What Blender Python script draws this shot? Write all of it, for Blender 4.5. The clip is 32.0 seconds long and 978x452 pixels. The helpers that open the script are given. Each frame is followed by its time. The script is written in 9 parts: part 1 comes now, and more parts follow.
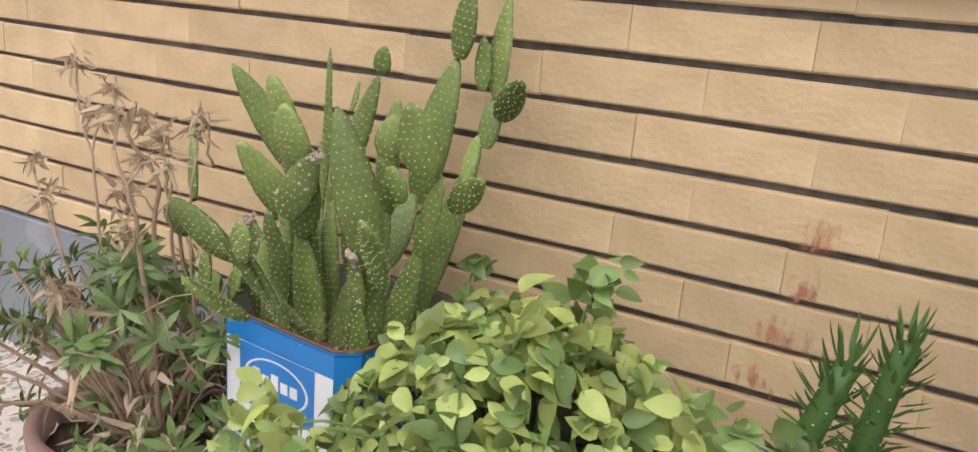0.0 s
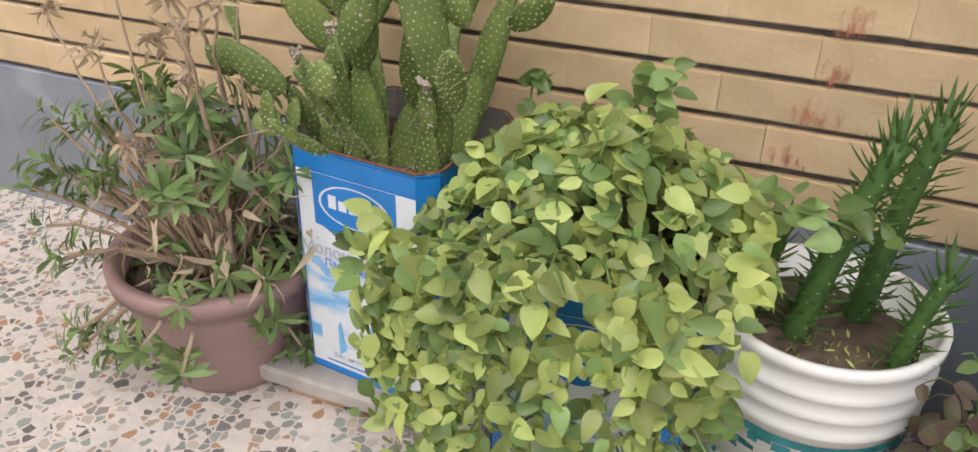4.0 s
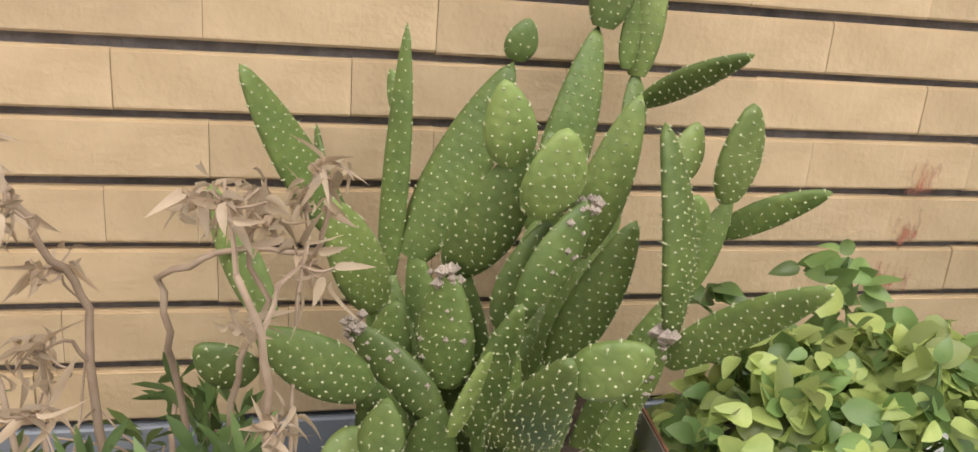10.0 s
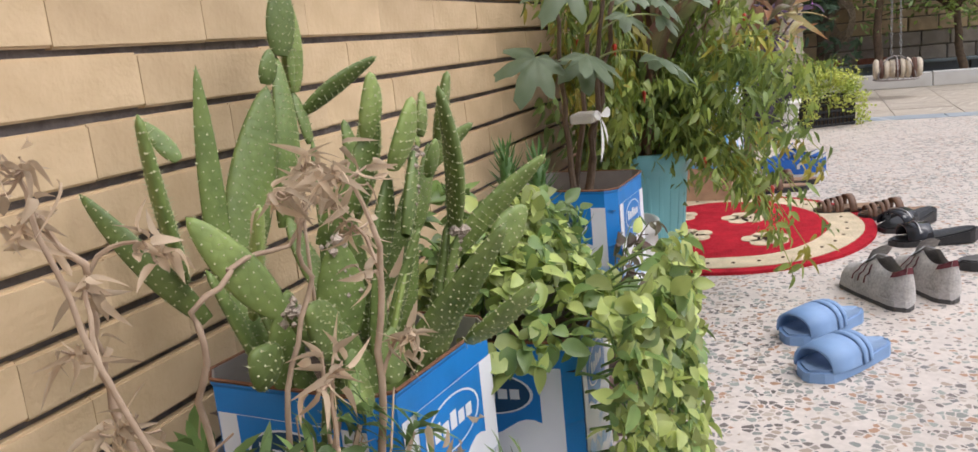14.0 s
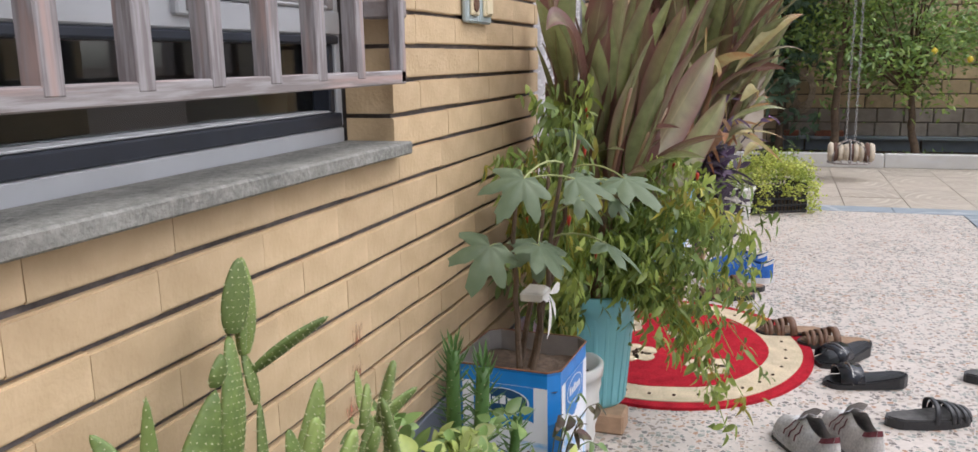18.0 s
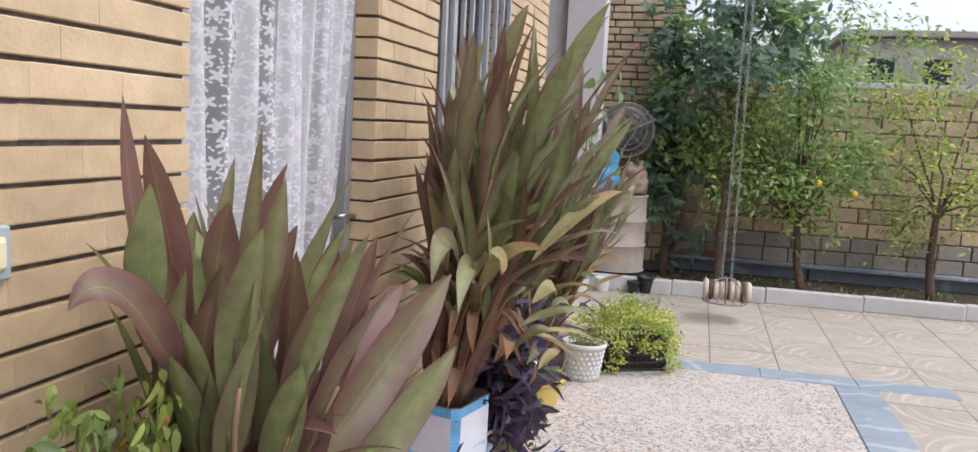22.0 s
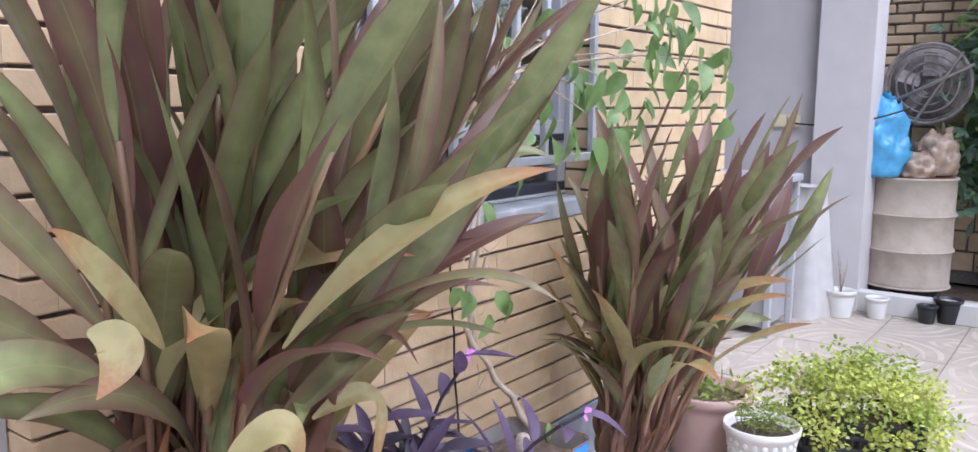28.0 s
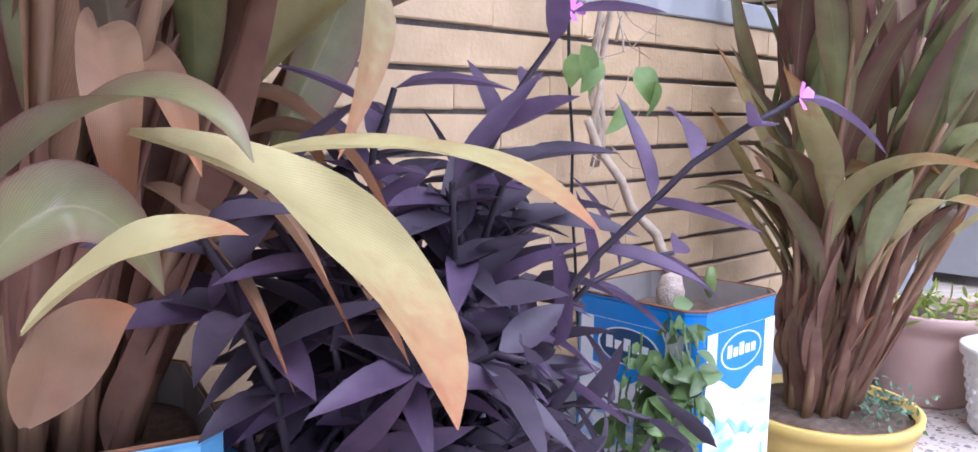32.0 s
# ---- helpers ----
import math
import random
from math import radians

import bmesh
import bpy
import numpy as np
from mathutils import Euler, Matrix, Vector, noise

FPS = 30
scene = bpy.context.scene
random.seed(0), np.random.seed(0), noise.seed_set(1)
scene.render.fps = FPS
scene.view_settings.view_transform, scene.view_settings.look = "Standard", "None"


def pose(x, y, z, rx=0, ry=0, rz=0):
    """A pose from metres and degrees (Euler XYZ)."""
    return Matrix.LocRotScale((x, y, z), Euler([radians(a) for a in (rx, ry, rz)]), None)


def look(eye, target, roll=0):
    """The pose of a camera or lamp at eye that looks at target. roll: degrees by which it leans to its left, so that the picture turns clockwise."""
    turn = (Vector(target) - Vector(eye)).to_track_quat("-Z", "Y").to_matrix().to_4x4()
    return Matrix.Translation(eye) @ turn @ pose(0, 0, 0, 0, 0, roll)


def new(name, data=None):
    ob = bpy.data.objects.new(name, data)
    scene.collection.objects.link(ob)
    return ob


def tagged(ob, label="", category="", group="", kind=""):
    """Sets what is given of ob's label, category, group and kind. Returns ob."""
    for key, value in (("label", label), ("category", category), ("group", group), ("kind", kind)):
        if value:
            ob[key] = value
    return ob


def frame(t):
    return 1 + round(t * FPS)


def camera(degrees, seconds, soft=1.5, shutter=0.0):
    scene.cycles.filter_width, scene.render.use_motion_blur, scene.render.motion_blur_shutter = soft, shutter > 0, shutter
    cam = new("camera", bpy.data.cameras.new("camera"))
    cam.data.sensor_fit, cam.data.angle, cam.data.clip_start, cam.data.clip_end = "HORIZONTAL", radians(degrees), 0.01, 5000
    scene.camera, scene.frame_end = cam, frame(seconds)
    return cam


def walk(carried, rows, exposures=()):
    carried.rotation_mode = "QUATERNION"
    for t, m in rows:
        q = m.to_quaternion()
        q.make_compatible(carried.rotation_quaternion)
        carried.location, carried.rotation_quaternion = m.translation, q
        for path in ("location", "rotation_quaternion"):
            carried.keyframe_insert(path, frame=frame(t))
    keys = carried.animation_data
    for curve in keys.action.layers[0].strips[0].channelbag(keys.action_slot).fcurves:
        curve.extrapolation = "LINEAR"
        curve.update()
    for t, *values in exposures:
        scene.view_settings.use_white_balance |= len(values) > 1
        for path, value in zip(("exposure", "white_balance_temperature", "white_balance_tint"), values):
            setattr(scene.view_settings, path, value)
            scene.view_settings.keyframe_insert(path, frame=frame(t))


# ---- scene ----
cam = camera(60.6, 32.0)
EXPOSURES = ((0.0, 0.34, 6450, 12), (6.0, 0.28, 6400, 12), (10.0, 0.42, 6450, 11), (12.5, 0.52, 6300, 14), (14.0, 0.42, 6200, 14), (17.0, 0.38, 6100, 13), (20.0, 0.42, 5950, 14),
             (23.0, 0.54, 5900, 14), (26.0, 0.74, 6150, 14), (29.0, 1.06, 5150, 20), (31.0, 1.26, 5150, 22), (32.0, 1.26, 5200, 23))
PATH = [
    (0, (1.733, -0.995, 0.824), (0.822, 0.702, 0.284), 4.7),
    (1, (1.641, -1.042, 0.850), (0.690, 0.627, 0.295), 1.7),
    (2, (1.647, -1.175, 0.810), (0.848, 0.560, 0.219), 1.8),
    (4.5, (1.572, -1.099, 0.869), (0.920, 0.492, -0.152), 0.7),
    (5, (1.522, -1.095, 0.828), (0.843, 0.578, -0.031), 0.6),
    (5.5, (1.486, -1.072, 0.837), (0.761, 0.629, 0.074), 0.7),
    (6, (1.444, -1.073, 0.844), (0.678, 0.664, 0.214), 1.6),
    (6.5, (1.401, -1.049, 0.850), (0.582, 0.682, 0.273), 0.9),
    (7, (1.342, -1.001, 0.847), (0.491, 0.731, 0.324), -0.1),
    (7.5, (1.273, -0.942, 0.839), (0.504, 0.832, 0.325), -0.2),
    (8, (1.221, -0.893, 0.807), (0.595, 0.934, 0.287), 0.7),
    (8.5, (1.167, -0.853, 0.804), (0.834, 1.040, 0.251), 3.2),
    (9, (1.064, -0.846, 0.797), (1.051, 1.072, 0.232), 5.5),
    (9.4, (1.001, -0.852, 0.798), (1.220, 1.056, 0.240), 4.8),
    (9.5, (0.984, -0.834, 0.799), (1.265, 1.061, 0.221), 4.9),
    (10, (0.903, -0.822, 0.790), (1.363, 1.028, 0.188), 4.5),
    (10.3, (0.853, -0.789, 0.781), (1.434, 1.023, 0.164), 5.1),
    (10.5, (0.818, -0.796, 0.774), (1.508, 0.975, 0.152), 5.2),
    (11, (0.769, -0.779, 0.778), (1.744, 0.864, 0.185), 5.2),
    (11.5, (0.704, -0.767, 0.772), (1.856, 0.761, 0.191), 3.4),
    (12, (0.613, -0.771, 0.779), (1.929, 0.624, 0.211), 0.5),
    (12.5, (0.514, -0.772, 0.794), (1.966, 0.486, 0.239), 0.8),
    (13, (0.445, -0.762, 0.776), (2.023, 0.354, 0.262), -0.8),
    (13.5, (0.413, -0.679, 0.743), (2.168, 0.168, 0.294), -2.2),
    (14, (0.336, -0.659, 0.727), (2.151, 0.070, 0.310), -5.6),
    (14.3, (0.307, -0.623, 0.737), (2.139, 0.052, 0.305), -3.9),
    (14.5, (0.285, -0.598, 0.714), (2.127, 0.067, 0.305), -6.9),
    (16.5, (-0.088, -0.519, 0.768), (1.792, 0.061, 0.413), 2.5),
    (17, (0.150, -0.569, 0.741), (2.029, 0.025, 0.398), 1.5),
    (17.5, (0.299, -0.625, 0.917), (2.165, -0.006, 0.546), -0.6),
    (17.6, (0.311, -0.625, 0.939), (2.170, 0.002, 0.549), -0.3),
    (18, (0.372, -0.686, 1.057), (2.227, -0.047, 0.666), -1.0),
    (18.5, (0.365, -0.766, 1.212), (2.216, -0.106, 0.839), -1.6),
    (19, (0.378, -0.863, 1.304), (2.226, -0.191, 0.938), -1.4),
    (19.5, (0.489, -0.964, 1.357), (2.338, -0.287, 1.005), 0.0),
    (20, (0.622, -1.041, 1.388), (2.478, -0.374, 1.052), 1.0),
    (20.5, (0.732, -1.079, 1.392), (2.603, -0.454, 1.062), 0.9),
    (21, (0.917, -1.060, 1.408), (2.829, -0.560, 1.099), 1.3),
    (21.5, (1.094, -1.029, 1.404), (3.016, -0.559, 1.115), 1.2),
    (22, (1.324, -1.015, 1.407), (3.252, -0.537, 1.172), 2.9),
    (22.5, (1.504, -1.037, 1.410), (3.432, -0.553, 1.188), 3.6),
    (23, (1.691, -1.074, 1.379), (3.618, -0.588, 1.153), 3.2),
    (23.5, (1.940, -1.095, 1.356), (3.866, -0.610, 1.126), 3.1),
    (24, (2.123, -1.113, 1.355), (4.048, -0.628, 1.116), 3.2),
    (24.5, (2.364, -1.177, 1.374), (4.273, -0.634, 1.129), 3.4),
    (25, (2.533, -1.234, 1.374), (4.415, -0.604, 1.127), 3.0),
    (25.5, (2.678, -1.259, 1.372), (4.508, -0.493, 1.118), 2.5),
    (26, (2.831, -1.315, 1.357), (4.616, -0.448, 1.103), 2.4),
    (26.5, (2.958, -1.335, 1.336), (4.680, -0.353, 1.070), 2.5),
    (28.5, (3.397, -1.326, 1.281), (4.880, -0.015, 0.994), -0.2),
    (29, (3.551, -1.351, 1.264), (4.878, 0.118, 0.978), -0.4),
    (29.5, (3.633, -1.322, 1.259), (4.911, 0.187, 0.958), -0.6),
    (30, (3.689, -1.262, 1.204), (4.948, 0.266, 0.923), -0.3),
    (30.5, (3.713, -1.168, 1.144), (4.951, 0.374, 0.848), 0.1),
    (31, (3.752, -1.075, 0.968), (5.018, 0.452, 0.712), -0.1),
    (31.5, (3.753, -1.026, 0.824), (5.081, 0.443, 0.545), 0.8),
    (32, (3.764, -0.997, 0.762), (5.117, 0.450, 0.489), 0.7),
]
walk(cam, [(t, look(e, g, r)) for t, e, g, r in PATH], EXPOSURES)

# world and sun: thin bright overcast with a soft high sun
world = bpy.data.worlds.new("sky")
scene.world = world
world.use_nodes = True
_wn = world.node_tree.nodes
_sky = _wn.new("ShaderNodeTexSky")
_sky.sky_type = "NISHITA"
_sky.sun_disc = False
_sky.sun_elevation, _sky.sun_rotation = radians(50), radians(150)
_sky.air_density, _sky.dust_density, _sky.ozone_density = 1.0, 4.0, 1.0
_bg = _wn["Background"]
_hsv = _wn.new("ShaderNodeHueSaturation")
_hsv.inputs["Saturation"].default_value = 0.35
world.node_tree.links.new(_sky.outputs[0], _hsv.inputs["Color"])
world.node_tree.links.new(_hsv.outputs[0], _bg.inputs["Color"])
_bg.inputs["Strength"].default_value = 0.15
_sun = bpy.data.lights.new("sun", "SUN")
_sun.energy, _sun.angle, _sun.color = 1.3, radians(25), (1.0, 0.96, 0.9)
sun = new("sun", _sun)
sun.matrix_world = look((-4.0, -5.0, 9.0), (1.0, 0.0, 0.0))
scene.view_settings.exposure = 0.35

# ---- materials ----


def mat(name, color, rough=0.6, metal=0.0, scale=20.0, var=0.15, bump=0.0, bscale=None, color2=None, per_object=0.0, per_island=0.0,
        spec=0.5, trans=0.0, sub=0.0, stain=0.0):
    """A surface with variation at two scales, optional relief and piece-to-piece change."""
    m = bpy.data.materials.new(name)
    m.use_nodes = True
    n, l = m.node_tree.nodes, m.node_tree.links
    bs = n["Principled BSDF"]
    bs.inputs["Roughness"].default_value = rough
    bs.inputs["Metallic"].default_value = metal
    bs.inputs["Specular IOR Level"].default_value = spec
    if trans:
        bs.inputs["Transmission Weight"].default_value = trans
    tc = n.new("ShaderNodeTexCoord")
    n1 = n.new("ShaderNodeTexNoise")
    n1.inputs["Scale"].default_value, n1.inputs["Detail"].default_value = scale, 6
    n2 = n.new("ShaderNodeTexNoise")
    n2.inputs["Scale"].default_value, n2.inputs["Detail"].default_value = scale * 0.13, 3
    for q in (n1, n2):
        l.new(tc.outputs["Object"], q.inputs["Vector"])
    add = n.new("ShaderNodeMath")
    add.operation = "ADD"
    l.new(n1.outputs[0], add.inputs[0])
    l.new(n2.outputs[0], add.inputs[1])
    rampv = n.new("ShaderNodeMapRange")
    rampv.inputs[1].default_value, rampv.inputs[2].default_value = 0.7, 1.3
    l.new(add.outputs[0], rampv.inputs[0])
    mix = n.new("ShaderNodeMix")
    mix.data_type = "RGBA"
    c2 = color2 or tuple(c * (1 - var) for c in color)
    c1 = color if color2 else tuple(min(1, c * (1 + var)) for c in color)
    mix.inputs["A"].default_value, mix.inputs["B"].default_value = (*c2, 1), (*c1, 1)
    l.new(rampv.outputs[0], mix.inputs["Factor"])
    out = mix.outputs["Result"]
    if per_object or per_island:
        rnd = n.new("ShaderNodeObjectInfo" if per_object else "ShaderNodeNewGeometry")
        mr = n.new("ShaderNodeMapRange")
        k = per_object or per_island
        mr.inputs[3].default_value, mr.inputs[4].default_value = 1 - k, 1 + k
        l.new(rnd.outputs["Random" if per_object else "Random Per Island"], mr.inputs[0])
        hv = n.new("ShaderNodeHueSaturation")
        l.new(mr.outputs[0], hv.inputs["Value"])
        l.new(out, hv.inputs["Color"])
        out = hv.outputs[0]
    if stain:
        n3 = n.new("ShaderNodeTexNoise")
        n3.inputs["Scale"].default_value, n3.inputs["Detail"].default_value = 3.0, 8
        l.new(tc.outputs["Object"], n3.inputs["Vector"])
        mr3 = n.new("ShaderNodeMapRange")
        mr3.inputs[1].default_value, mr3.inputs[2].default_value = 0.5, 0.75
        mr3.inputs[3].default_value, mr3.inputs[4].default_value = 0, stain
        l.new(n3.outputs[0], mr3.inputs[0])
        mx = n.new("ShaderNodeMix")
        mx.data_type = "RGBA"
        mx.inputs["B"].default_value = (0.12, 0.1, 0.08, 1)
        l.new(out, mx.inputs["A"])
        l.new(mr3.outputs[0], mx.inputs["Factor"])
        out = mx.outputs["Result"]
    l.new(out, bs.inputs["Base Color"])
    if sub:
        bs.inputs["Subsurface Weight"].default_value = sub
        bs.inputs["Subsurface Radius"].default_value = (0.01, 0.02, 0.005)
    if bump:
        nb = n.new("ShaderNodeTexNoise")
        nb.inputs["Scale"].default_value, nb.inputs["Detail"].default_value = bscale or scale * 3, 4
        l.new(tc.outputs["Object"], nb.inputs["Vector"])
        b = n.new("ShaderNodeBump")
        b.inputs["Strength"].default_value, b.inputs["Distance"].default_value = bump, 0.004
        l.new(nb.outputs[0], b.inputs["Height"])
        l.new(b.outputs[0], bs.inputs["Normal"])
    return m


def chips(name, base, cols, scale, gap=0.06, rough=0.55):
    """Ground stone chips set in cement: chip colours by cell, cement between."""
    m = mat(name, base, rough, scale=60, var=0.12)
    n, l = m.node_tree.nodes, m.node_tree.links
    bs = n["Principled BSDF"]
    src = bs.inputs["Base Color"].links[0].from_socket
    tc = n.new("ShaderNodeTexCoord")
    wob = n.new("ShaderNodeTexNoise")
    wob.inputs["Scale"].default_value = scale * 1.5
    l.new(tc.outputs["Object"], wob.inputs["Vector"])
    va = n.new("ShaderNodeVectorMath")
    va.operation = "MULTIPLY_ADD"
    l.new(wob.outputs["Color"], va.inputs[0])
    va.inputs[1].default_value = (0.4 / scale,) * 3
    l.new(tc.outputs["Object"], va.inputs[2])
    v1 = n.new("ShaderNodeTexVoronoi")
    v1.inputs["Scale"].default_value = scale
    v2 = n.new("ShaderNodeTexVoronoi")
    v2.feature = "DISTANCE_TO_EDGE"
    v2.inputs["Scale"].default_value = scale
    for v in (v1, v2):
        l.new(va.outputs[0], v.inputs["Vector"])
    sep = n.new("ShaderNodeSeparateColor")
    l.new(v1.outputs["Color"], sep.inputs[0])
    ramp = n.new("ShaderNodeValToRGB")
    ramp.color_ramp.interpolation = "CONSTANT"
    e = ramp.color_ramp.elements
    e[0].position, e[0].color = 0, (*cols[0], 1)
    e[1].position, e[1].color = 1.0 / len(cols), (*cols[1], 1)
    for i in range(2, len(cols)):
        e.new(i / len(cols)).color = (*cols[i], 1)
    l.new(sep.outputs[0], ramp.inputs[0])
    edge = n.new("ShaderNodeMath")
    edge.operation = "GREATER_THAN"
    edge.inputs[1].default_value = gap
    l.new(v2.outputs["Distance"], edge.inputs[0])
    worn = n.new("ShaderNodeTexNoise")
    worn.inputs["Scale"].default_value, worn.inputs["Detail"].default_value = 1.3, 5
    l.new(tc.outputs["Object"], worn.inputs["Vector"])
    spread = n.new("ShaderNodeMapRange")
    for k, v in enumerate((0.38, 0.64, gap * 1.15, gap * 0.45)):
        spread.inputs[k + 1].default_value = v
    l.new(worn.outputs[0], spread.inputs[0])
    l.new(spread.outputs[0], edge.inputs[1])
    keep = n.new("ShaderNodeMath")
    keep.operation = "GREATER_THAN"
    keep.inputs[1].default_value = 0.38
    l.new(sep.outputs[1], keep.inputs[0])
    mul = n.new("ShaderNodeMath")
    mul.operation = "MULTIPLY"
    l.new(edge.outputs[0], mul.inputs[0])
    l.new(keep.outputs[0], mul.inputs[1])
    mx = n.new("ShaderNodeMix")
    mx.data_type = "RGBA"
    l.new(mul.outputs[0], mx.inputs["Factor"])
    l.new(src, mx.inputs["A"])
    l.new(ramp.outputs[0], mx.inputs["B"])
    l.new(mx.outputs["Result"], bs.inputs["Base Color"])
    b = n.new("ShaderNodeBump")
    b.inputs["Strength"].default_value, b.inputs["Distance"].default_value = 0.4, 0.002
    l.new(mul.outputs[0], b.inputs["Height"])
    l.new(b.outputs[0], bs.inputs["Normal"])
    return m


def veined(name, c1, c2, scale=3.0, rough=0.35, white=(0.6, 0.6, 0.6)):
    """Polished stone with streaks and thin light veins."""
    m = mat(name, c1, rough, color2=c2, scale=scale * 4, bump=0.05)
    n, l = m.node_tree.nodes, m.node_tree.links
    bs = n["Principled BSDF"]
    src = bs.inputs["Base Color"].links[0].from_socket
    tc = n.new("ShaderNodeTexCoord")
    w = n.new("ShaderNodeTexWave")
    w.inputs["Scale"].default_value, w.inputs["Distortion"].default_value = scale * 0.4, 14
    w.inputs["Detail"].default_value, w.inputs["Detail Scale"].default_value = 4, 1.2
    l.new(tc.outputs["Object"], w.inputs["Vector"])
    mr = n.new("ShaderNodeMapRange")
    mr.inputs[1].default_value, mr.inputs[2].default_value, mr.inputs[4].default_value = 0.93, 1.0, 0.5
    l.new(w.outputs["Fac"], mr.inputs[0])
    mx = n.new("ShaderNodeMix")
    mx.data_type = "RGBA"
    mx.inputs["B"].default_value = (*white, 1)
    l.new(src, mx.inputs["A"])
    l.new(mr.outputs[0], mx.inputs["Factor"])
    l.new(mx.outputs["Result"], bs.inputs["Base Color"])
    return m


def leafmat(name, c1, c2, rough=0.45, vary=0.25, tip=None):
    """Leaf: mottled, varies leaf by leaf, lets a little light through."""
    m = mat(name, c1, rough, color2=c2, scale=35, per_island=vary, bump=0.15, bscale=60)
    n, l = m.node_tree.nodes, m.node_tree.links
    bs = n["Principled BSDF"]
    src = bs.inputs["Base Color"].links[0].from_socket
    tr = n.new("ShaderNodeBsdfTranslucent")
    l.new(src, tr.inputs["Color"])
    ms = n.new("ShaderNodeMixShader")
    ms.inputs[0].default_value = 0.4
    l.new(bs.outputs[0], ms.inputs[1])
    l.new(tr.outputs[0], ms.inputs[2])
    l.new(ms.outputs[0], n["Material Output"].inputs["Surface"])
    return m


def padmat(name, c1, c2, rough=0.5, vary=0.0):
    """Cactus skin: waxy green with low swellings about a centimetre apart, paler on each and darker between."""
    m = leafmat(name, c1, c2, rough, vary)
    n, l = m.node_tree.nodes, m.node_tree.links
    bs = n["Principled BSDF"]
    src = bs.inputs["Base Color"].links[0].from_socket
    tc = n.new("ShaderNodeTexCoord")
    v = n.new("ShaderNodeTexVoronoi")
    v.inputs["Scale"].default_value = 115
    l.new(tc.outputs["Object"], v.inputs["Vector"])
    mr = n.new("ShaderNodeMapRange")
    mr.inputs[1].default_value, mr.inputs[2].default_value, mr.inputs[3].default_value, mr.inputs[4].default_value = 0.0, 0.7, 1.06, 0.90
    l.new(v.outputs["Distance"], mr.inputs[0])
    hv = n.new("ShaderNodeHueSaturation")
    one = n.new("ShaderNodeMapRange")
    one.inputs[3].default_value, one.inputs[4].default_value = 0.72, 1.12
    l.new(n.new("ShaderNodeObjectInfo").outputs["Random"], one.inputs[0])
    both = n.new("ShaderNodeMath")
    both.operation = "MULTIPLY"
    l.new(mr.outputs[0], both.inputs[0])
    l.new(one.outputs[0], both.inputs[1])
    l.new(both.outputs[0], hv.inputs["Value"])
    l.new(src, hv.inputs["Color"])
    l.new(hv.outputs[0], bs.inputs["Base Color"])
    b = n.new("ShaderNodeBump")
    b.invert = True
    b.inputs["Strength"].default_value, b.inputs["Distance"].default_value = 0.28, 0.003
    l.new(v.outputs["Distance"], b.inputs["Height"])
    l.new(b.outputs[0], bs.inputs["Normal"])
    for nd in n:
        if nd.type == "MIX_SHADER":
            nd.inputs[0].default_value = 0.08
    return m


def smearmat(name, color):
    """Thin rubbed colour that breaks up into streaks and leaves the surface behind it bare."""
    m = mat(name, color, 0.8, scale=70, var=0.3)
    n, l = m.node_tree.nodes, m.node_tree.links
    tc = n.new("ShaderNodeTexCoord")
    mp = n.new("ShaderNodeMapping")
    mp.inputs["Scale"].default_value = (1.0, 1.0, 0.4)
    nz = n.new("ShaderNodeTexNoise")
    nz.inputs["Scale"].default_value, nz.inputs["Detail"].default_value = 95.0, 6
    l.new(tc.outputs["Object"], mp.inputs[0])
    l.new(mp.outputs[0], nz.inputs["Vector"])
    d = n.new("ShaderNodeVectorMath")
    d.operation = "DISTANCE"
    d.inputs[1].default_value = (0.5, 0.0, 0.5)
    sx = n.new("ShaderNodeVectorMath")
    sx.operation = "MULTIPLY"
    sx.inputs[1].default_value = (1.0, 0.0, 1.0)
    l.new(tc.outputs["Generated"], sx.inputs[0])
    l.new(sx.outputs[0], d.inputs[0])
    s = n.new("ShaderNodeMath")
    s.operation = "MULTIPLY_ADD"
    s.inputs[1].default_value = -0.42
    l.new(d.outputs["Value"], s.inputs[0])
    l.new(nz.outputs[0], s.inputs[2])
    mr = n.new("ShaderNodeMapRange")
    mr.inputs[1].default_value, mr.inputs[2].default_value, mr.inputs[4].default_value = 0.36, 0.58, 0.75
    l.new(s.outputs[0], mr.inputs[0])
    tr = n.new("ShaderNodeBsdfTransparent")
    ms = n.new("ShaderNodeMixShader")
    l.new(mr.outputs[0], ms.inputs[0])
    l.new(tr.outputs[0], ms.inputs[1])
    l.new(n["Principled BSDF"].outputs[0], ms.inputs[2])
    l.new(ms.outputs[0], n["Material Output"].inputs["Surface"])
    return m


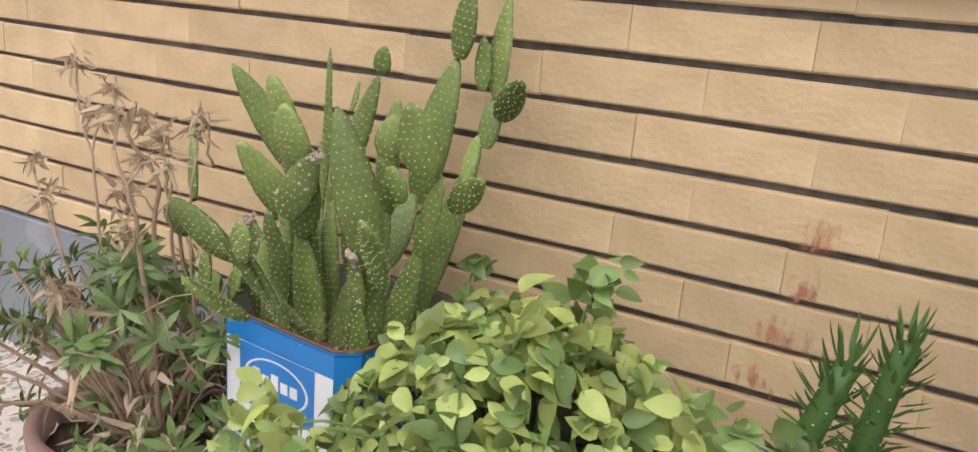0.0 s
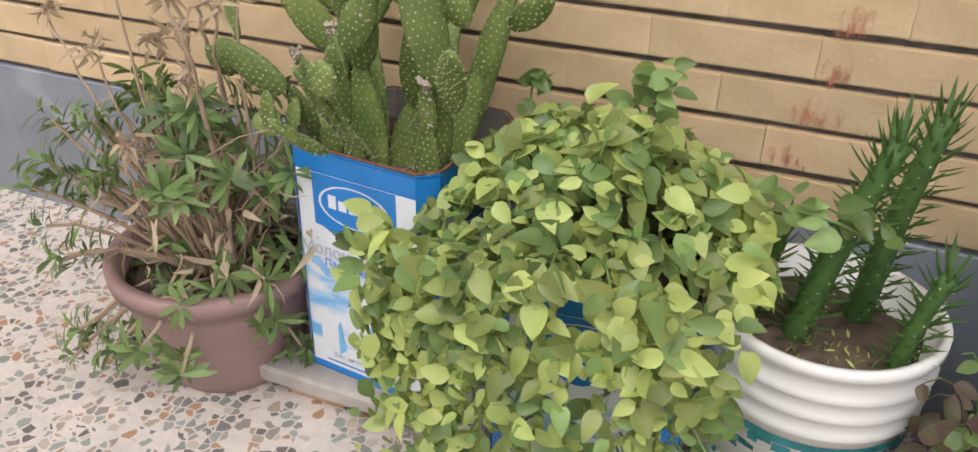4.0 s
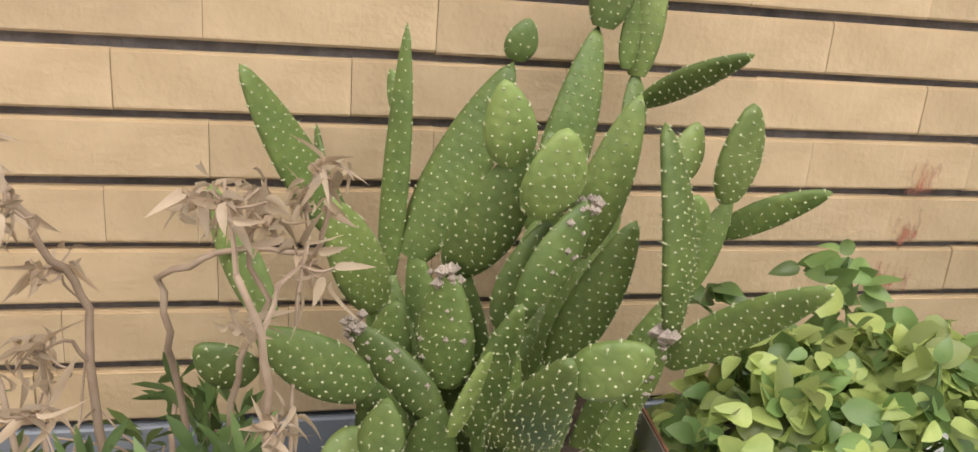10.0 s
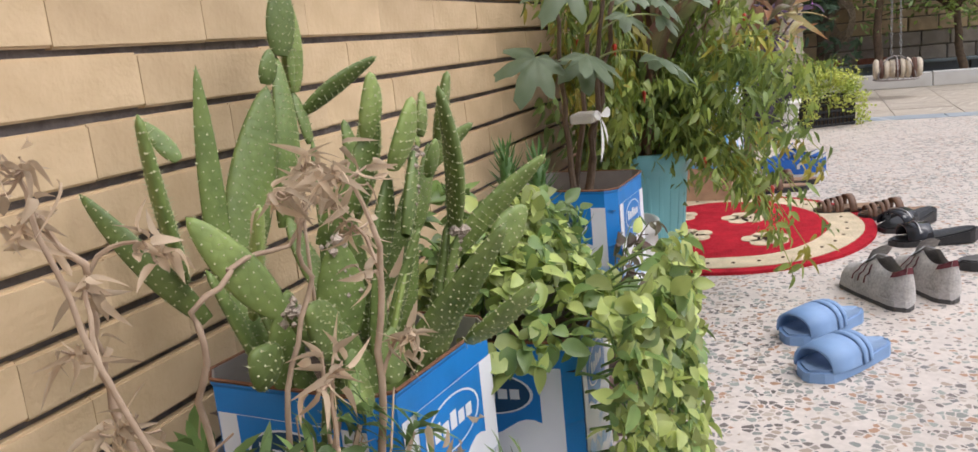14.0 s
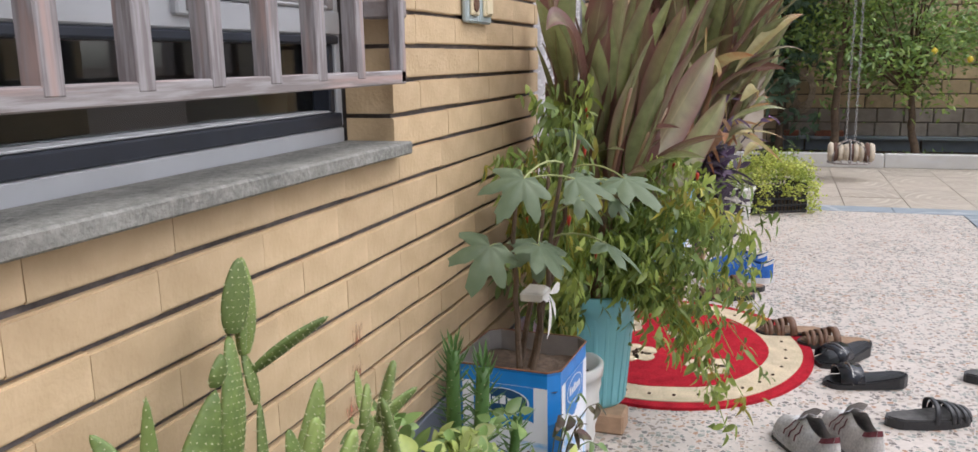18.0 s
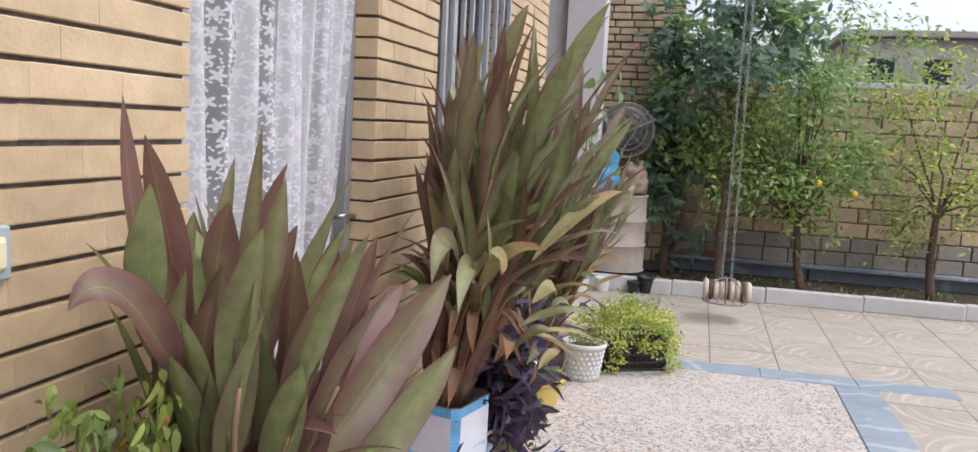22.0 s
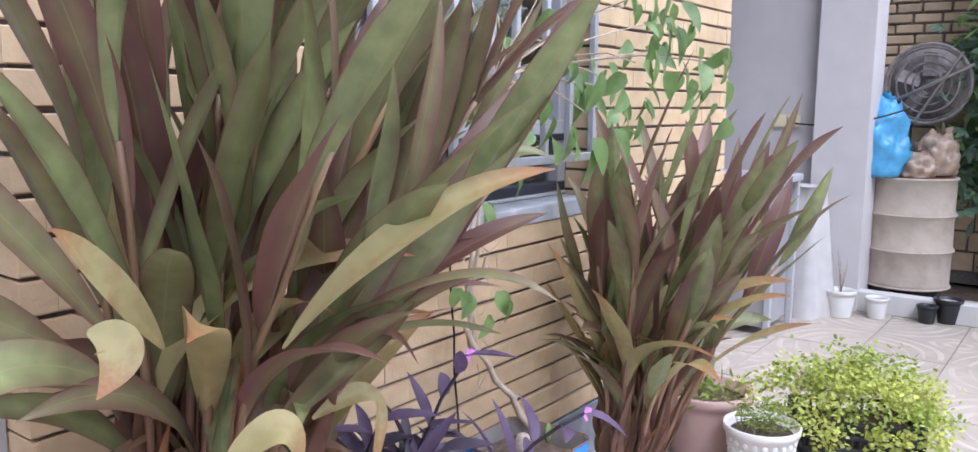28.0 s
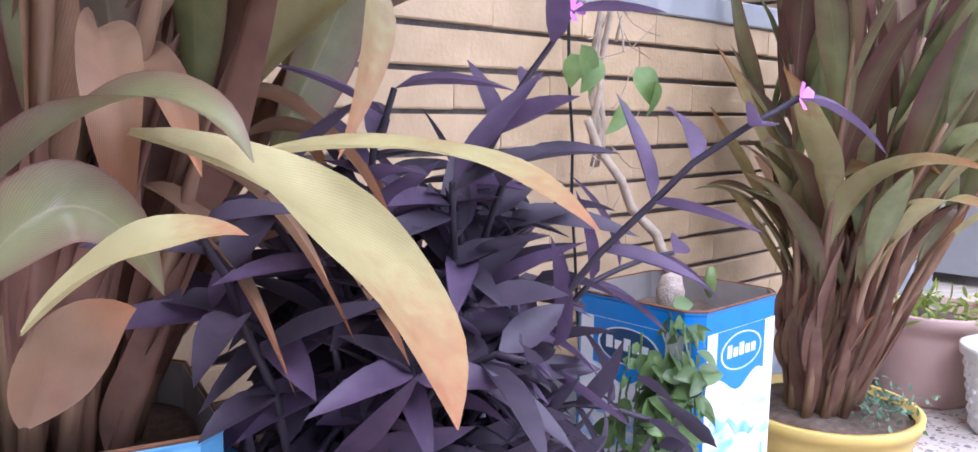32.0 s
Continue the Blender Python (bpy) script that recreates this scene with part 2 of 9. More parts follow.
def printed(m, ink):
    """Soft printed clouds of ink over the lower half of a tin's label."""
    n, l = m.node_tree.nodes, m.node_tree.links
    bs = n["Principled BSDF"]
    src = bs.inputs["Base Color"].links[0].from_socket
    tc = n.new("ShaderNodeTexCoord")
    mp = n.new("ShaderNodeMapping")
    mp.inputs["Rotation"].default_value, mp.inputs["Scale"].default_value = (0.0, 0.35, 0.0), (0.6, 0.6, 1.5)
    nz = n.new("ShaderNodeTexNoise")
    nz.inputs["Scale"].default_value, nz.inputs["Detail"].default_value = 17.0, 3
    l.new(tc.outputs["Object"], mp.inputs[0])
    l.new(mp.outputs[0], nz.inputs["Vector"])
    sep = n.new("ShaderNodeSeparateXYZ")
    l.new(tc.outputs["Object"], sep.inputs[0])
    band = n.new("ShaderNodeMath")
    band.operation = "COMPARE"
    band.inputs[1].default_value, band.inputs[2].default_value = 0.125, 0.07
    l.new(sep.outputs[2], band.inputs[0])
    mr = n.new("ShaderNodeMapRange")
    mr.inputs[1].default_value, mr.inputs[2].default_value, mr.inputs[4].default_value = 0.50, 0.66, 0.9
    l.new(nz.outputs[0], mr.inputs[0])
    f = n.new("ShaderNodeMath")
    f.operation = "MULTIPLY"
    l.new(mr.outputs[0], f.inputs[0])
    l.new(band.outputs[0], f.inputs[1])
    mx = n.new("ShaderNodeMix")
    mx.data_type = "RGBA"
    mx.inputs["B"].default_value = (*ink, 1)
    l.new(f.outputs[0], mx.inputs["Factor"])
    l.new(src, mx.inputs["A"])
    l.new(mx.outputs["Result"], bs.inputs["Base Color"])


def streaked(name, scales, c1, c2, c3, up=False):
    """Old brushed paint, worn in streaks along the bar to the primer."""
    m = bpy.data.materials.new(name)
    m.use_nodes = True
    n, l = m.node_tree.nodes, m.node_tree.links
    bs = n["Principled BSDF"]
    bs.inputs["Roughness"].default_value = 0.62
    tc = n.new("ShaderNodeTexCoord")
    mp = n.new("ShaderNodeMapping")
    mp.inputs["Scale"].default_value = (scales[1], scales[2], scales[0]) if up else scales
    l.new(tc.outputs["Object"], mp.inputs["Vector"])
    fine, wide = n.new("ShaderNodeTexNoise"), n.new("ShaderNodeTexNoise")
    fine.inputs["Scale"].default_value, fine.inputs["Detail"].default_value = 2.2, 8
    wide.inputs["Scale"].default_value, wide.inputs["Detail"].default_value = 0.7, 4
    last = None
    for q, lo, hi in ((fine, 0.42, 0.60), (wide, 0.52, 0.66)):
        l.new(mp.outputs[0], q.inputs["Vector"])
        mr = n.new("ShaderNodeMapRange")
        mr.inputs[1].default_value, mr.inputs[2].default_value = lo, hi
        l.new(q.outputs[0], mr.inputs[0])
        mx = n.new("ShaderNodeMix")
        mx.data_type = "RGBA"
        l.new(mr.outputs[0], mx.inputs["Factor"])
        if last is None:
            mx.inputs["A"].default_value, mx.inputs["B"].default_value = (*c2, 1), (*c1, 1)
        else:
            l.new(last.outputs["Result"], mx.inputs["A"])
            mx.inputs["B"].default_value = (*c3, 1)
        last = mx
    l.new(last.outputs["Result"], bs.inputs["Base Color"])
    b = n.new("ShaderNodeBump")
    b.inputs["Strength"].default_value, b.inputs["Distance"].default_value = 0.6, 0.0015
    l.new(fine.outputs[0], b.inputs["Height"])
    l.new(b.outputs[0], bs.inputs["Normal"])
    return m


def glassmat(name, tint=(0.9, 0.95, 0.95), rough=0.0):
    m = bpy.data.materials.new(name)
    m.use_nodes = True
    bs = m.node_tree.nodes["Principled BSDF"]
    bs.inputs["Base Color"].default_value = (*tint, 1)
    bs.inputs["Transmission Weight"].default_value = 1.0
    bs.inputs["Roughness"].default_value = rough
    bs.inputs["IOR"].default_value = 1.75
    return m


M = {}
M["brick"] = mat("yellow_brick", (0.64, 0.48, 0.295), 0.7, color2=(0.465, 0.335, 0.19), scale=14, per_object=0.07, bump=0.4, bscale=110, stain=0.26)
M["brick_j"] = mat("yellow_brick_rest", (0.64, 0.48, 0.295), 0.7, color2=(0.465, 0.335, 0.19), scale=14, per_island=0.07, bump=0.4, bscale=110, stain=0.26)
M["mortar"] = mat("dark_mortar", (0.14, 0.125, 0.12), 0.95, scale=60, var=0.4, bump=0.6)
M["red"] = smearmat("red_smear", (0.46, 0.17, 0.10))
M["plinth"] = veined("grey_marble", (0.23, 0.25, 0.28), (0.16, 0.175, 0.2), 2.5, 0.45, (0.34, 0.35, 0.37))
M["terrazzo"] = chips("pebble_terrazzo", (0.55, 0.49, 0.44), [(0.26, 0.22, 0.19), (0.34, 0.27, 0.21), (0.17, 0.165, 0.16), (0.36, 0.21, 0.13), (0.21, 0.22, 0.20), (0.42, 0.36, 0.30), (0.27, 0.29, 0.26), (0.14, 0.12, 0.11)], 62, 0.14)
M["strip"] = veined("blue_grey_stone", (0.31, 0.355, 0.40), (0.23, 0.27, 0.31), 2.0, 0.5)
M["tile"] = mat("beige_yard_tile", (0.47, 0.41, 0.335), 0.65, color2=(0.37, 0.315, 0.255), scale=9, per_island=0.07, per_object=0.07, bump=0.2, stain=0.3)
M["tile_rib"] = mat("worn_tile_rib", (0.54, 0.485, 0.405), 0.7, color2=(0.43, 0.375, 0.31), scale=7, bump=0.2)
M["kerb"] = veined("white_kerb_stone", (0.62, 0.61, 0.58), (0.52, 0.5, 0.47), 2.0, 0.6)
M["granite"] = mat("grey_granite_sill", (0.31, 0.30, 0.27), 0.8, color2=(0.13, 0.13, 0.115), scale=90, bump=0.8, bscale=160, stain=0.25)
M["sillmarble"] = veined("pale_sill_marble", (0.42, 0.44, 0.46), (0.33, 0.34, 0.36), 3.0, 0.5)
M["grille"] = mat("weathered_grey_paint", (0.30, 0.285, 0.28), 0.6, color2=(0.22, 0.17, 0.16), scale=40, bump=0.5, bscale=60)
M["bar_paint"] = streaked("weathered_bar_paint", (5, 70, 70), (0.30, 0.28, 0.285), (0.19, 0.165, 0.165), (0.36, 0.26, 0.235), up=True)
M["rail_paint"] = streaked("weathered_rail_paint", (5, 70, 70), (0.32, 0.30, 0.30), (0.21, 0.18, 0.175), (0.40, 0.28, 0.25))
M["screenrail"] = streaked("brown_screen_rail_paint", (5, 60, 60), (0.25, 0.21, 0.20), (0.17, 0.135, 0.125), (0.30, 0.25, 0.235))
M["grille_metal"] = mat("silver_paint", (0.42, 0.43, 0.45), 0.45, 0.3, scale=30, var=0.15)
M["winframe"] = mat("silver_window_frame", (0.47, 0.48, 0.50), 0.4, 0.2, scale=10, var=0.08, stain=0.2)
M["rubber"] = mat("black_gasket", (0.022, 0.027, 0.040), 0.35, scale=30)
M["screen"] = mat("brown_insect_screen", (0.17, 0.125, 0.11), 0.7, scale=300, var=0.25)
M["curtain_brown"] = mat("brown_curtain", (0.40, 0.31, 0.28), 0.9, scale=60, var=0.2)
# plaster set dark, so that indoor dimness is partly in the colour
M["room"] = mat("darkened_room_plaster", (0.20, 0.22, 0.20), 0.9, scale=4)
M["glass"] = glassmat("window_glass", (0.82, 0.9, 0.88))
M["white_plastic"] = mat("white_plastic", (0.72, 0.71, 0.68), 0.4, scale=12, var=0.06, bump=0.05, stain=0.12)
M["cream_plastic"] = mat("cream_plastic", (0.72, 0.62, 0.42), 0.4, scale=12, var=0.06)
M["grey_plastic"] = mat("grey_green_plastic", (0.36, 0.42, 0.42), 0.45, scale=12, var=0.06)
M["mauve"] = mat("brown_mauve_plastic", (0.29, 0.185, 0.17), 0.5, scale=14, var=0.12, bump=0.08, stain=0.15)
M["blue"] = mat("tin_blue", (0.012, 0.19, 0.55), 0.35, scale=18, var=0.12, bump=0.06)
M["navy"] = mat("tin_dark_blue", (0.01, 0.055, 0.13), 0.35, scale=18, var=0.12)
M["tin_white"] = mat("tin_white", (0.68, 0.70, 0.74), 0.35, scale=14, var=0.06, bump=0.05)
M["tin_sky"] = mat("tin_sky_blue", (0.16, 0.45, 0.75), 0.35, scale=16, var=0.3)
M["tin_label"] = mat("tin_printed_label", (0.70, 0.72, 0.76), 0.35, scale=14, var=0.06, bump=0.05)
printed(M["tin_label"], (0.10, 0.40, 0.74))
M["tin_streak"] = mat("tin_brushed_blue", (0.05, 0.30, 0.66), 0.35, color2=(0.40, 0.58, 0.78), scale=40)
M["tin_in"] = mat("bare_tin", (0.38, 0.36, 0.34), 0.45, 0.6, scale=20, var=0.2, stain=0.4)
M["rust"] = mat("rust", (0.16, 0.07, 0.035), 0.85, scale=60, var=0.4)
M["ink"] = mat("grey_print", (0.42, 0.46, 0.52), 0.5)
M["soil"] = mat("dry_soil", (0.10, 0.07, 0.05), 0.95, scale=60, var=0.5, bump=1.0, bscale=80)
M["concrete"] = mat("rough_concrete", (0.36, 0.33, 0.30), 0.9, scale=30, var=0.2, bump=0.6, bscale=70, stain=0.3)
M["buffbrick"] = mat("buff_brick", (0.42, 0.27, 0.17), 0.9, scale=30, var=0.2, bump=0.6)
M["pad"] = padmat("cactus_pad", (0.225, 0.30, 0.08), (0.125, 0.185, 0.05), 0.5, 0.0)
M["pad_new"] = padmat("young_cactus_pad", (0.33, 0.41, 0.12), (0.22, 0.30, 0.085), 0.5, 0.0)
M["areole"] = mat("pale_areole", (0.47, 0.475, 0.28), 0.9, scale=50)
M["scar"] = mat("corky_scar", (0.40, 0.33, 0.27), 0.95, scale=80, var=0.35, bump=1.0)
M["drystem"] = mat("dry_stem", (0.46, 0.35, 0.25), 0.9, color2=(0.29, 0.20, 0.135), scale=40, bump=0.5, bscale=60)
M["dryleaf"] = leafmat("dry_husk", (0.62, 0.50, 0.36), (0.43, 0.32, 0.21), 0.8, 0.25)
M["stock"] = leafmat("green_lance_leaf", (0.23, 0.32, 0.11), (0.13, 0.21, 0.07), 0.42, 0.4)
M["aptenia"] = leafmat("pale_green_heart_leaf", (0.50, 0.55, 0.18), (0.32, 0.40, 0.12), 0.38, 0.45)
M["aptenia2"] = leafmat("mid_green_heart_leaf", (0.27, 0.37, 0.125), (0.16, 0.26, 0.08), 0.36, 0.4)
M["spiky"] = leafmat("dark_spiky_green", (0.125, 0.23, 0.065), (0.07, 0.15, 0.04), 0.45, 0.2)
M["purple_leaf"] = leafmat("purple_green_leaf", (0.16, 0.20, 0.07), (0.13, 0.05, 0.06), 0.5, 0.4)
M["figleaf"] = leafmat("grey_green_broad_leaf", (0.20, 0.255, 0.155), (0.13, 0.185, 0.10), 0.5, 0.2)
M["chili"] = leafmat("bright_green_leaf", (0.36, 0.42, 0.10), (0.22, 0.30, 0.065), 0.45, 0.35)
M["chili2"] = leafmat("deep_green_leaf", (0.23, 0.31, 0.085), (0.14, 0.21, 0.055), 0.45, 0.35)
M["petiole"] = mat("pale_green_stalk", (0.34, 0.38, 0.16), 0.5, scale=30)
M["pod"] = mat("red_pepper_skin", (0.45, 0.04, 0.02), 0.3, scale=30)
M["yellowleaf"] = leafmat("yellowing_leaf", (0.42, 0.40, 0.07), (0.33, 0.27, 0.05), 0.5, 0.3)
M["ribbon"] = mat("white_ribbon", (0.72, 0.70, 0.66), 0.8, scale=40)
M["turq"] = mat("turquoise_plastic", (0.24, 0.57, 0.63), 0.5, scale=8, var=0.08)
M["rug_red"] = mat("red_rug_pile", (0.40, 0.018, 0.03), 1.0, scale=160, var=0.3, bump=0.8, bscale=400, spec=0.1)
M["rug_cream"] = mat("cream_rug_pile", (0.62, 0.52, 0.36), 1.0, scale=160, var=0.2, bump=0.8, bscale=400, spec=0.1)
M["rug_dark"] = mat("dark_rug_pile", (0.05, 0.03, 0.02), 1.0, scale=160, bump=0.8, spec=0.1)
M["slip_blue"] = mat("light_blue_foam", (0.19, 0.31, 0.52), 0.55, scale=20, var=0.1)
M["slip_in"] = mat("worn_blue_foam", (0.20, 0.29, 0.44), 0.7, scale=30, var=0.2)
M["grey_shoe"] = mat("grey_mesh_fabric", (0.44, 0.42, 0.40), 0.85, scale=160, var=0.3, bump=0.5)
M["maroon"] = mat("maroon_trim", (0.14, 0.03, 0.04), 0.6, scale=60)
M["black_shoe"] = mat("black_leather", (0.02, 0.02, 0.022), 0.4, scale=50, var=0.3, bump=0.2)
M["brown_shoe"] = mat("brown_leather", (0.13, 0.065, 0.035), 0.55, scale=50, var=0.3, bump=0.3)
M["blue_shoe"] = mat("bright_blue_fabric", (0.02, 0.12, 0.45), 0.7, scale=100, var=0.2, bump=0.3)
M["tan_bed"] = mat("worn_tan_leather", (0.26, 0.165, 0.10), 0.75, scale=40, var=0.3, bump=0.3)
M["dusty_bed"] = mat("dusty_black_rubber", (0.075, 0.072, 0.07), 0.8, scale=40, var=0.4)
M["patent"] = mat("shiny_black_leather", (0.018, 0.019, 0.024), 0.18, scale=50, var=0.3, bump=0.1)
M["pale_lining"] = mat("pale_shoe_lining", (0.46, 0.44, 0.43), 0.95, scale=120, var=0.2, bump=0.3)
M["blue_lining"] = mat("dark_blue_shoe_lining", (0.03, 0.08, 0.24), 0.95, scale=120, var=0.2, bump=0.3)
M["white_rub"] = mat("white_rubber", (0.6, 0.6, 0.6), 0.6, scale=30)
M["purpleheart"] = leafmat("purple_heart_leaf", (0.088, 0.066, 0.095), (0.05, 0.042, 0.056), 0.5, 0.35)
# lit copy of the purple heart leaf: the brighter light is put into its colour
M["purple_lit"] = leafmat("lit_purple_leaf", (0.145, 0.095, 0.165), (0.085, 0.058, 0.10), 0.5, 0.3)
M["pink"] = mat("pink_petal", (0.62, 0.22, 0.70), 0.6)
M["sedum"] = leafmat("yellow_green_succulent", (0.64, 0.64, 0.17), (0.42, 0.50, 0.10), 0.5, 0.35)
M["sedum2"] = leafmat("fresh_green_succulent", (0.42, 0.50, 0.11), (0.28, 0.37, 0.07), 0.5, 0.35)
M["bedsoil"] = mat("dry_bed_earth", (0.24, 0.19, 0.14), 0.95, scale=30, var=0.35, bump=1.0, bscale=60)
M["tree"] = leafmat("citrus_leaf", (0.35, 0.48, 0.175), (0.21, 0.335, 0.115), 0.4, 0.4)
M["tree2"] = leafmat("light_tree_leaf", (0.38, 0.48, 0.13), (0.24, 0.36, 0.09), 0.45, 0.4)
M["ivy"] = leafmat("blue_green_vine_leaf", (0.19, 0.29, 0.19), (0.12, 0.195, 0.12), 0.5, 0.3)
M["bark"] = mat("bark", (0.13, 0.09, 0.06), 0.95, scale=30, var=0.4, bump=1.0)
M["lemon"] = mat("lemon_skin", (0.70, 0.52, 0.04), 0.5, scale=80, bump=0.2)
M["plaster"] = mat("grey_plaster", (0.50, 0.475, 0.47), 0.9, scale=6, var=0.06, bump=0.15, bscale=120)
M["plaster2"] = mat("pale_plaster", (0.60, 0.57, 0.56), 0.9, scale=6, var=0.06, bump=0.15, bscale=120)
M["barrel"] = mat("cement_crusted_steel", (0.54, 0.47, 0.39), 0.85, color2=(0.40, 0.33, 0.27), scale=12, bump=0.6, bscale=40, stain=0.3)
M["bagblue"] = mat("blue_plastic_bag", (0.10, 0.36, 0.62), 0.35, scale=20, var=0.25, bump=0.8, bscale=30)
M["bagclear"] = mat("brown_sack_in_clear_bag", (0.36, 0.27, 0.2), 0.3, scale=14, var=0.45, bump=0.9, bscale=30)
M["metal"] = mat("dark_galvanised_metal", (0.27, 0.24, 0.225), 0.55, 0.35, scale=30, var=0.35)
M["chain"] = mat("chain_steel", (0.42, 0.42, 0.42), 0.4, 0.9, scale=60, var=0.2)
M["stripe"] = mat("striped_cloth_cream", (0.60, 0.52, 0.41), 0.95, scale=60)
M["stripe2"] = mat("striped_cloth_brown", (0.15, 0.085, 0.065), 0.95, scale=60)
M["black_plastic"] = mat("black_plastic", (0.02, 0.021, 0.024), 0.45, scale=30, stain=0.1)
M["yellow_plastic"] = mat("yellow_plastic", (0.62, 0.45, 0.12), 0.5, scale=14, var=0.1, stain=0.15)
M["pink_plastic"] = mat("pale_pink_plastic", (0.52, 0.36, 0.32), 0.6, scale=14, var=0.1, stain=0.3)
M["cloth_pink"] = mat("red_pink_cloth", (0.62, 0.28, 0.26), 0.95, scale=50, var=0.2)
M["cloth_white"] = mat("dusty_white_cloth", (0.52, 0.50, 0.48), 0.95, scale=10, var=0.1)
M["block"] = mat("buff_wall_block", (0.55, 0.42, 0.27), 0.9, scale=14, var=0.18, per_object=0.16, bump=0.6, bscale=50, stain=0.25)
M["block_j"] = mat("buff_wall_block_rest", (0.55, 0.42, 0.27), 0.9, scale=14, var=0.18, per_island=0.16, bump=0.6, bscale=50, stain=0.25)
M["blockgrey"] = mat("grey_wall_block", (0.36, 0.31, 0.27), 0.9, scale=14, var=0.18, per_object=0.16, bump=0.6, bscale=50, stain=0.25)
M["wallmortar"] = mat("wall_mortar", (0.22, 0.19, 0.16), 0.95, scale=40, var=0.3, bump=0.6)
M["redbrick"] = mat("red_brick", (0.32, 0.12, 0.075), 0.9, scale=30, var=0.25, bump=0.5)
M["cable"] = mat("black_cable", (0.015, 0.015, 0.015), 0.5)
M["vinestem"] = mat("pale_vine_stem", (0.47, 0.38, 0.29), 0.9, scale=40, var=0.25, bump=0.5)
M["vineleaf"] = leafmat("fresh_vine_leaf", (0.18, 0.27, 0.09), (0.10, 0.165, 0.055), 0.36, 0.4)
M["chrome"] = mat("dull_chrome", (0.40, 0.39, 0.38), 0.3, 0.9, scale=20)
M["doorframe"] = mat("grey_door_profile", (0.36, 0.36, 0.37), 0.45, 0.3, scale=10, var=0.1)
M["building"] = mat("far_building", (0.48, 0.44, 0.40), 0.9, scale=1.0)


def canna_material():
    """Canna blade: olive green flushed with bronze leaf by leaf and towards its margins, a pale rib and fine slanting veins; u across, v along."""
    m = leafmat("bronze_canna_leaf", (0.325, 0.365, 0.155), (0.18, 0.21, 0.085), 0.30, 0.0)
    n, l = m.node_tree.nodes, m.node_tree.links
    bs = n["Principled BSDF"]
    src = bs.inputs["Base Color"].links[0].from_socket

    def op(kind, a, b=0.0, c=0.0):
        q = n.new("ShaderNodeMath")
        q.operation = kind
        for k, v in enumerate((a, b, c)):
            if isinstance(v, (int, float)):
                q.inputs[k].default_value = v
            else:
                l.new(v, q.inputs[k])
        return q.outputs[0]

    def span(v, a, b, lo=0.0, hi=1.0):
        q = n.new("ShaderNodeMapRange")
        for k, w in enumerate((a, b, lo, hi)):
            q.inputs[k + 1].default_value = w
        l.new(v, q.inputs[0])
        return q.outputs[0]

    def blend(f, a, b):
        q = n.new("ShaderNodeMix")
        q.data_type = "RGBA"
        for k, v in (("Factor", f), ("A", a), ("B", b)):
            if isinstance(v, tuple):
                q.inputs[k].default_value = v
            else:
                l.new(v, q.inputs[k])
        return q.outputs["Result"]

    sep = n.new("ShaderNodeSeparateXYZ")
    l.new(n.new("ShaderNodeUVMap").outputs[0], sep.inputs[0])
    across = op("ABSOLUTE", op("SUBTRACT", sep.outputs[0], 0.5))
    rnd = n.new("ShaderNodeObjectInfo").outputs["Random"]
    nz = n.new("ShaderNodeTexNoise")
    nz.inputs["Scale"].default_value, nz.inputs["Detail"].default_value = 7.0, 4
    l.new(n.new("ShaderNodeTexCoord").outputs["Object"], nz.inputs["Vector"])
    flush = op("ADD", op("MULTIPLY_ADD", rnd, 1.3, -0.27), op("MULTIPLY_ADD", nz.outputs[0], 0.9, -0.45))
    flush = op("ADD", flush, span(across, 0.15, 0.5, 0.0, 0.45))
    cl = n.new("ShaderNodeClamp")
    l.new(flush, cl.inputs[0])
    col = blend(cl.outputs[0], src, (0.195, 0.10, 0.08, 1))
    col = blend(span(across, 0.465, 0.5, 0.0, 0.8), col, (0.17, 0.055, 0.05, 1))
    col = blend(span(across, 0.0, 0.03, 0.55, 0.0), col, (0.36, 0.30, 0.17, 1))
    l.new(col, bs.inputs["Base Color"])
    for nd in n:
        if nd.type == "BSDF_TRANSLUCENT":
            l.new(col, nd.inputs["Color"])
        elif nd.type == "MIX_SHADER":
            nd.inputs[0].default_value = 0.3
    return m


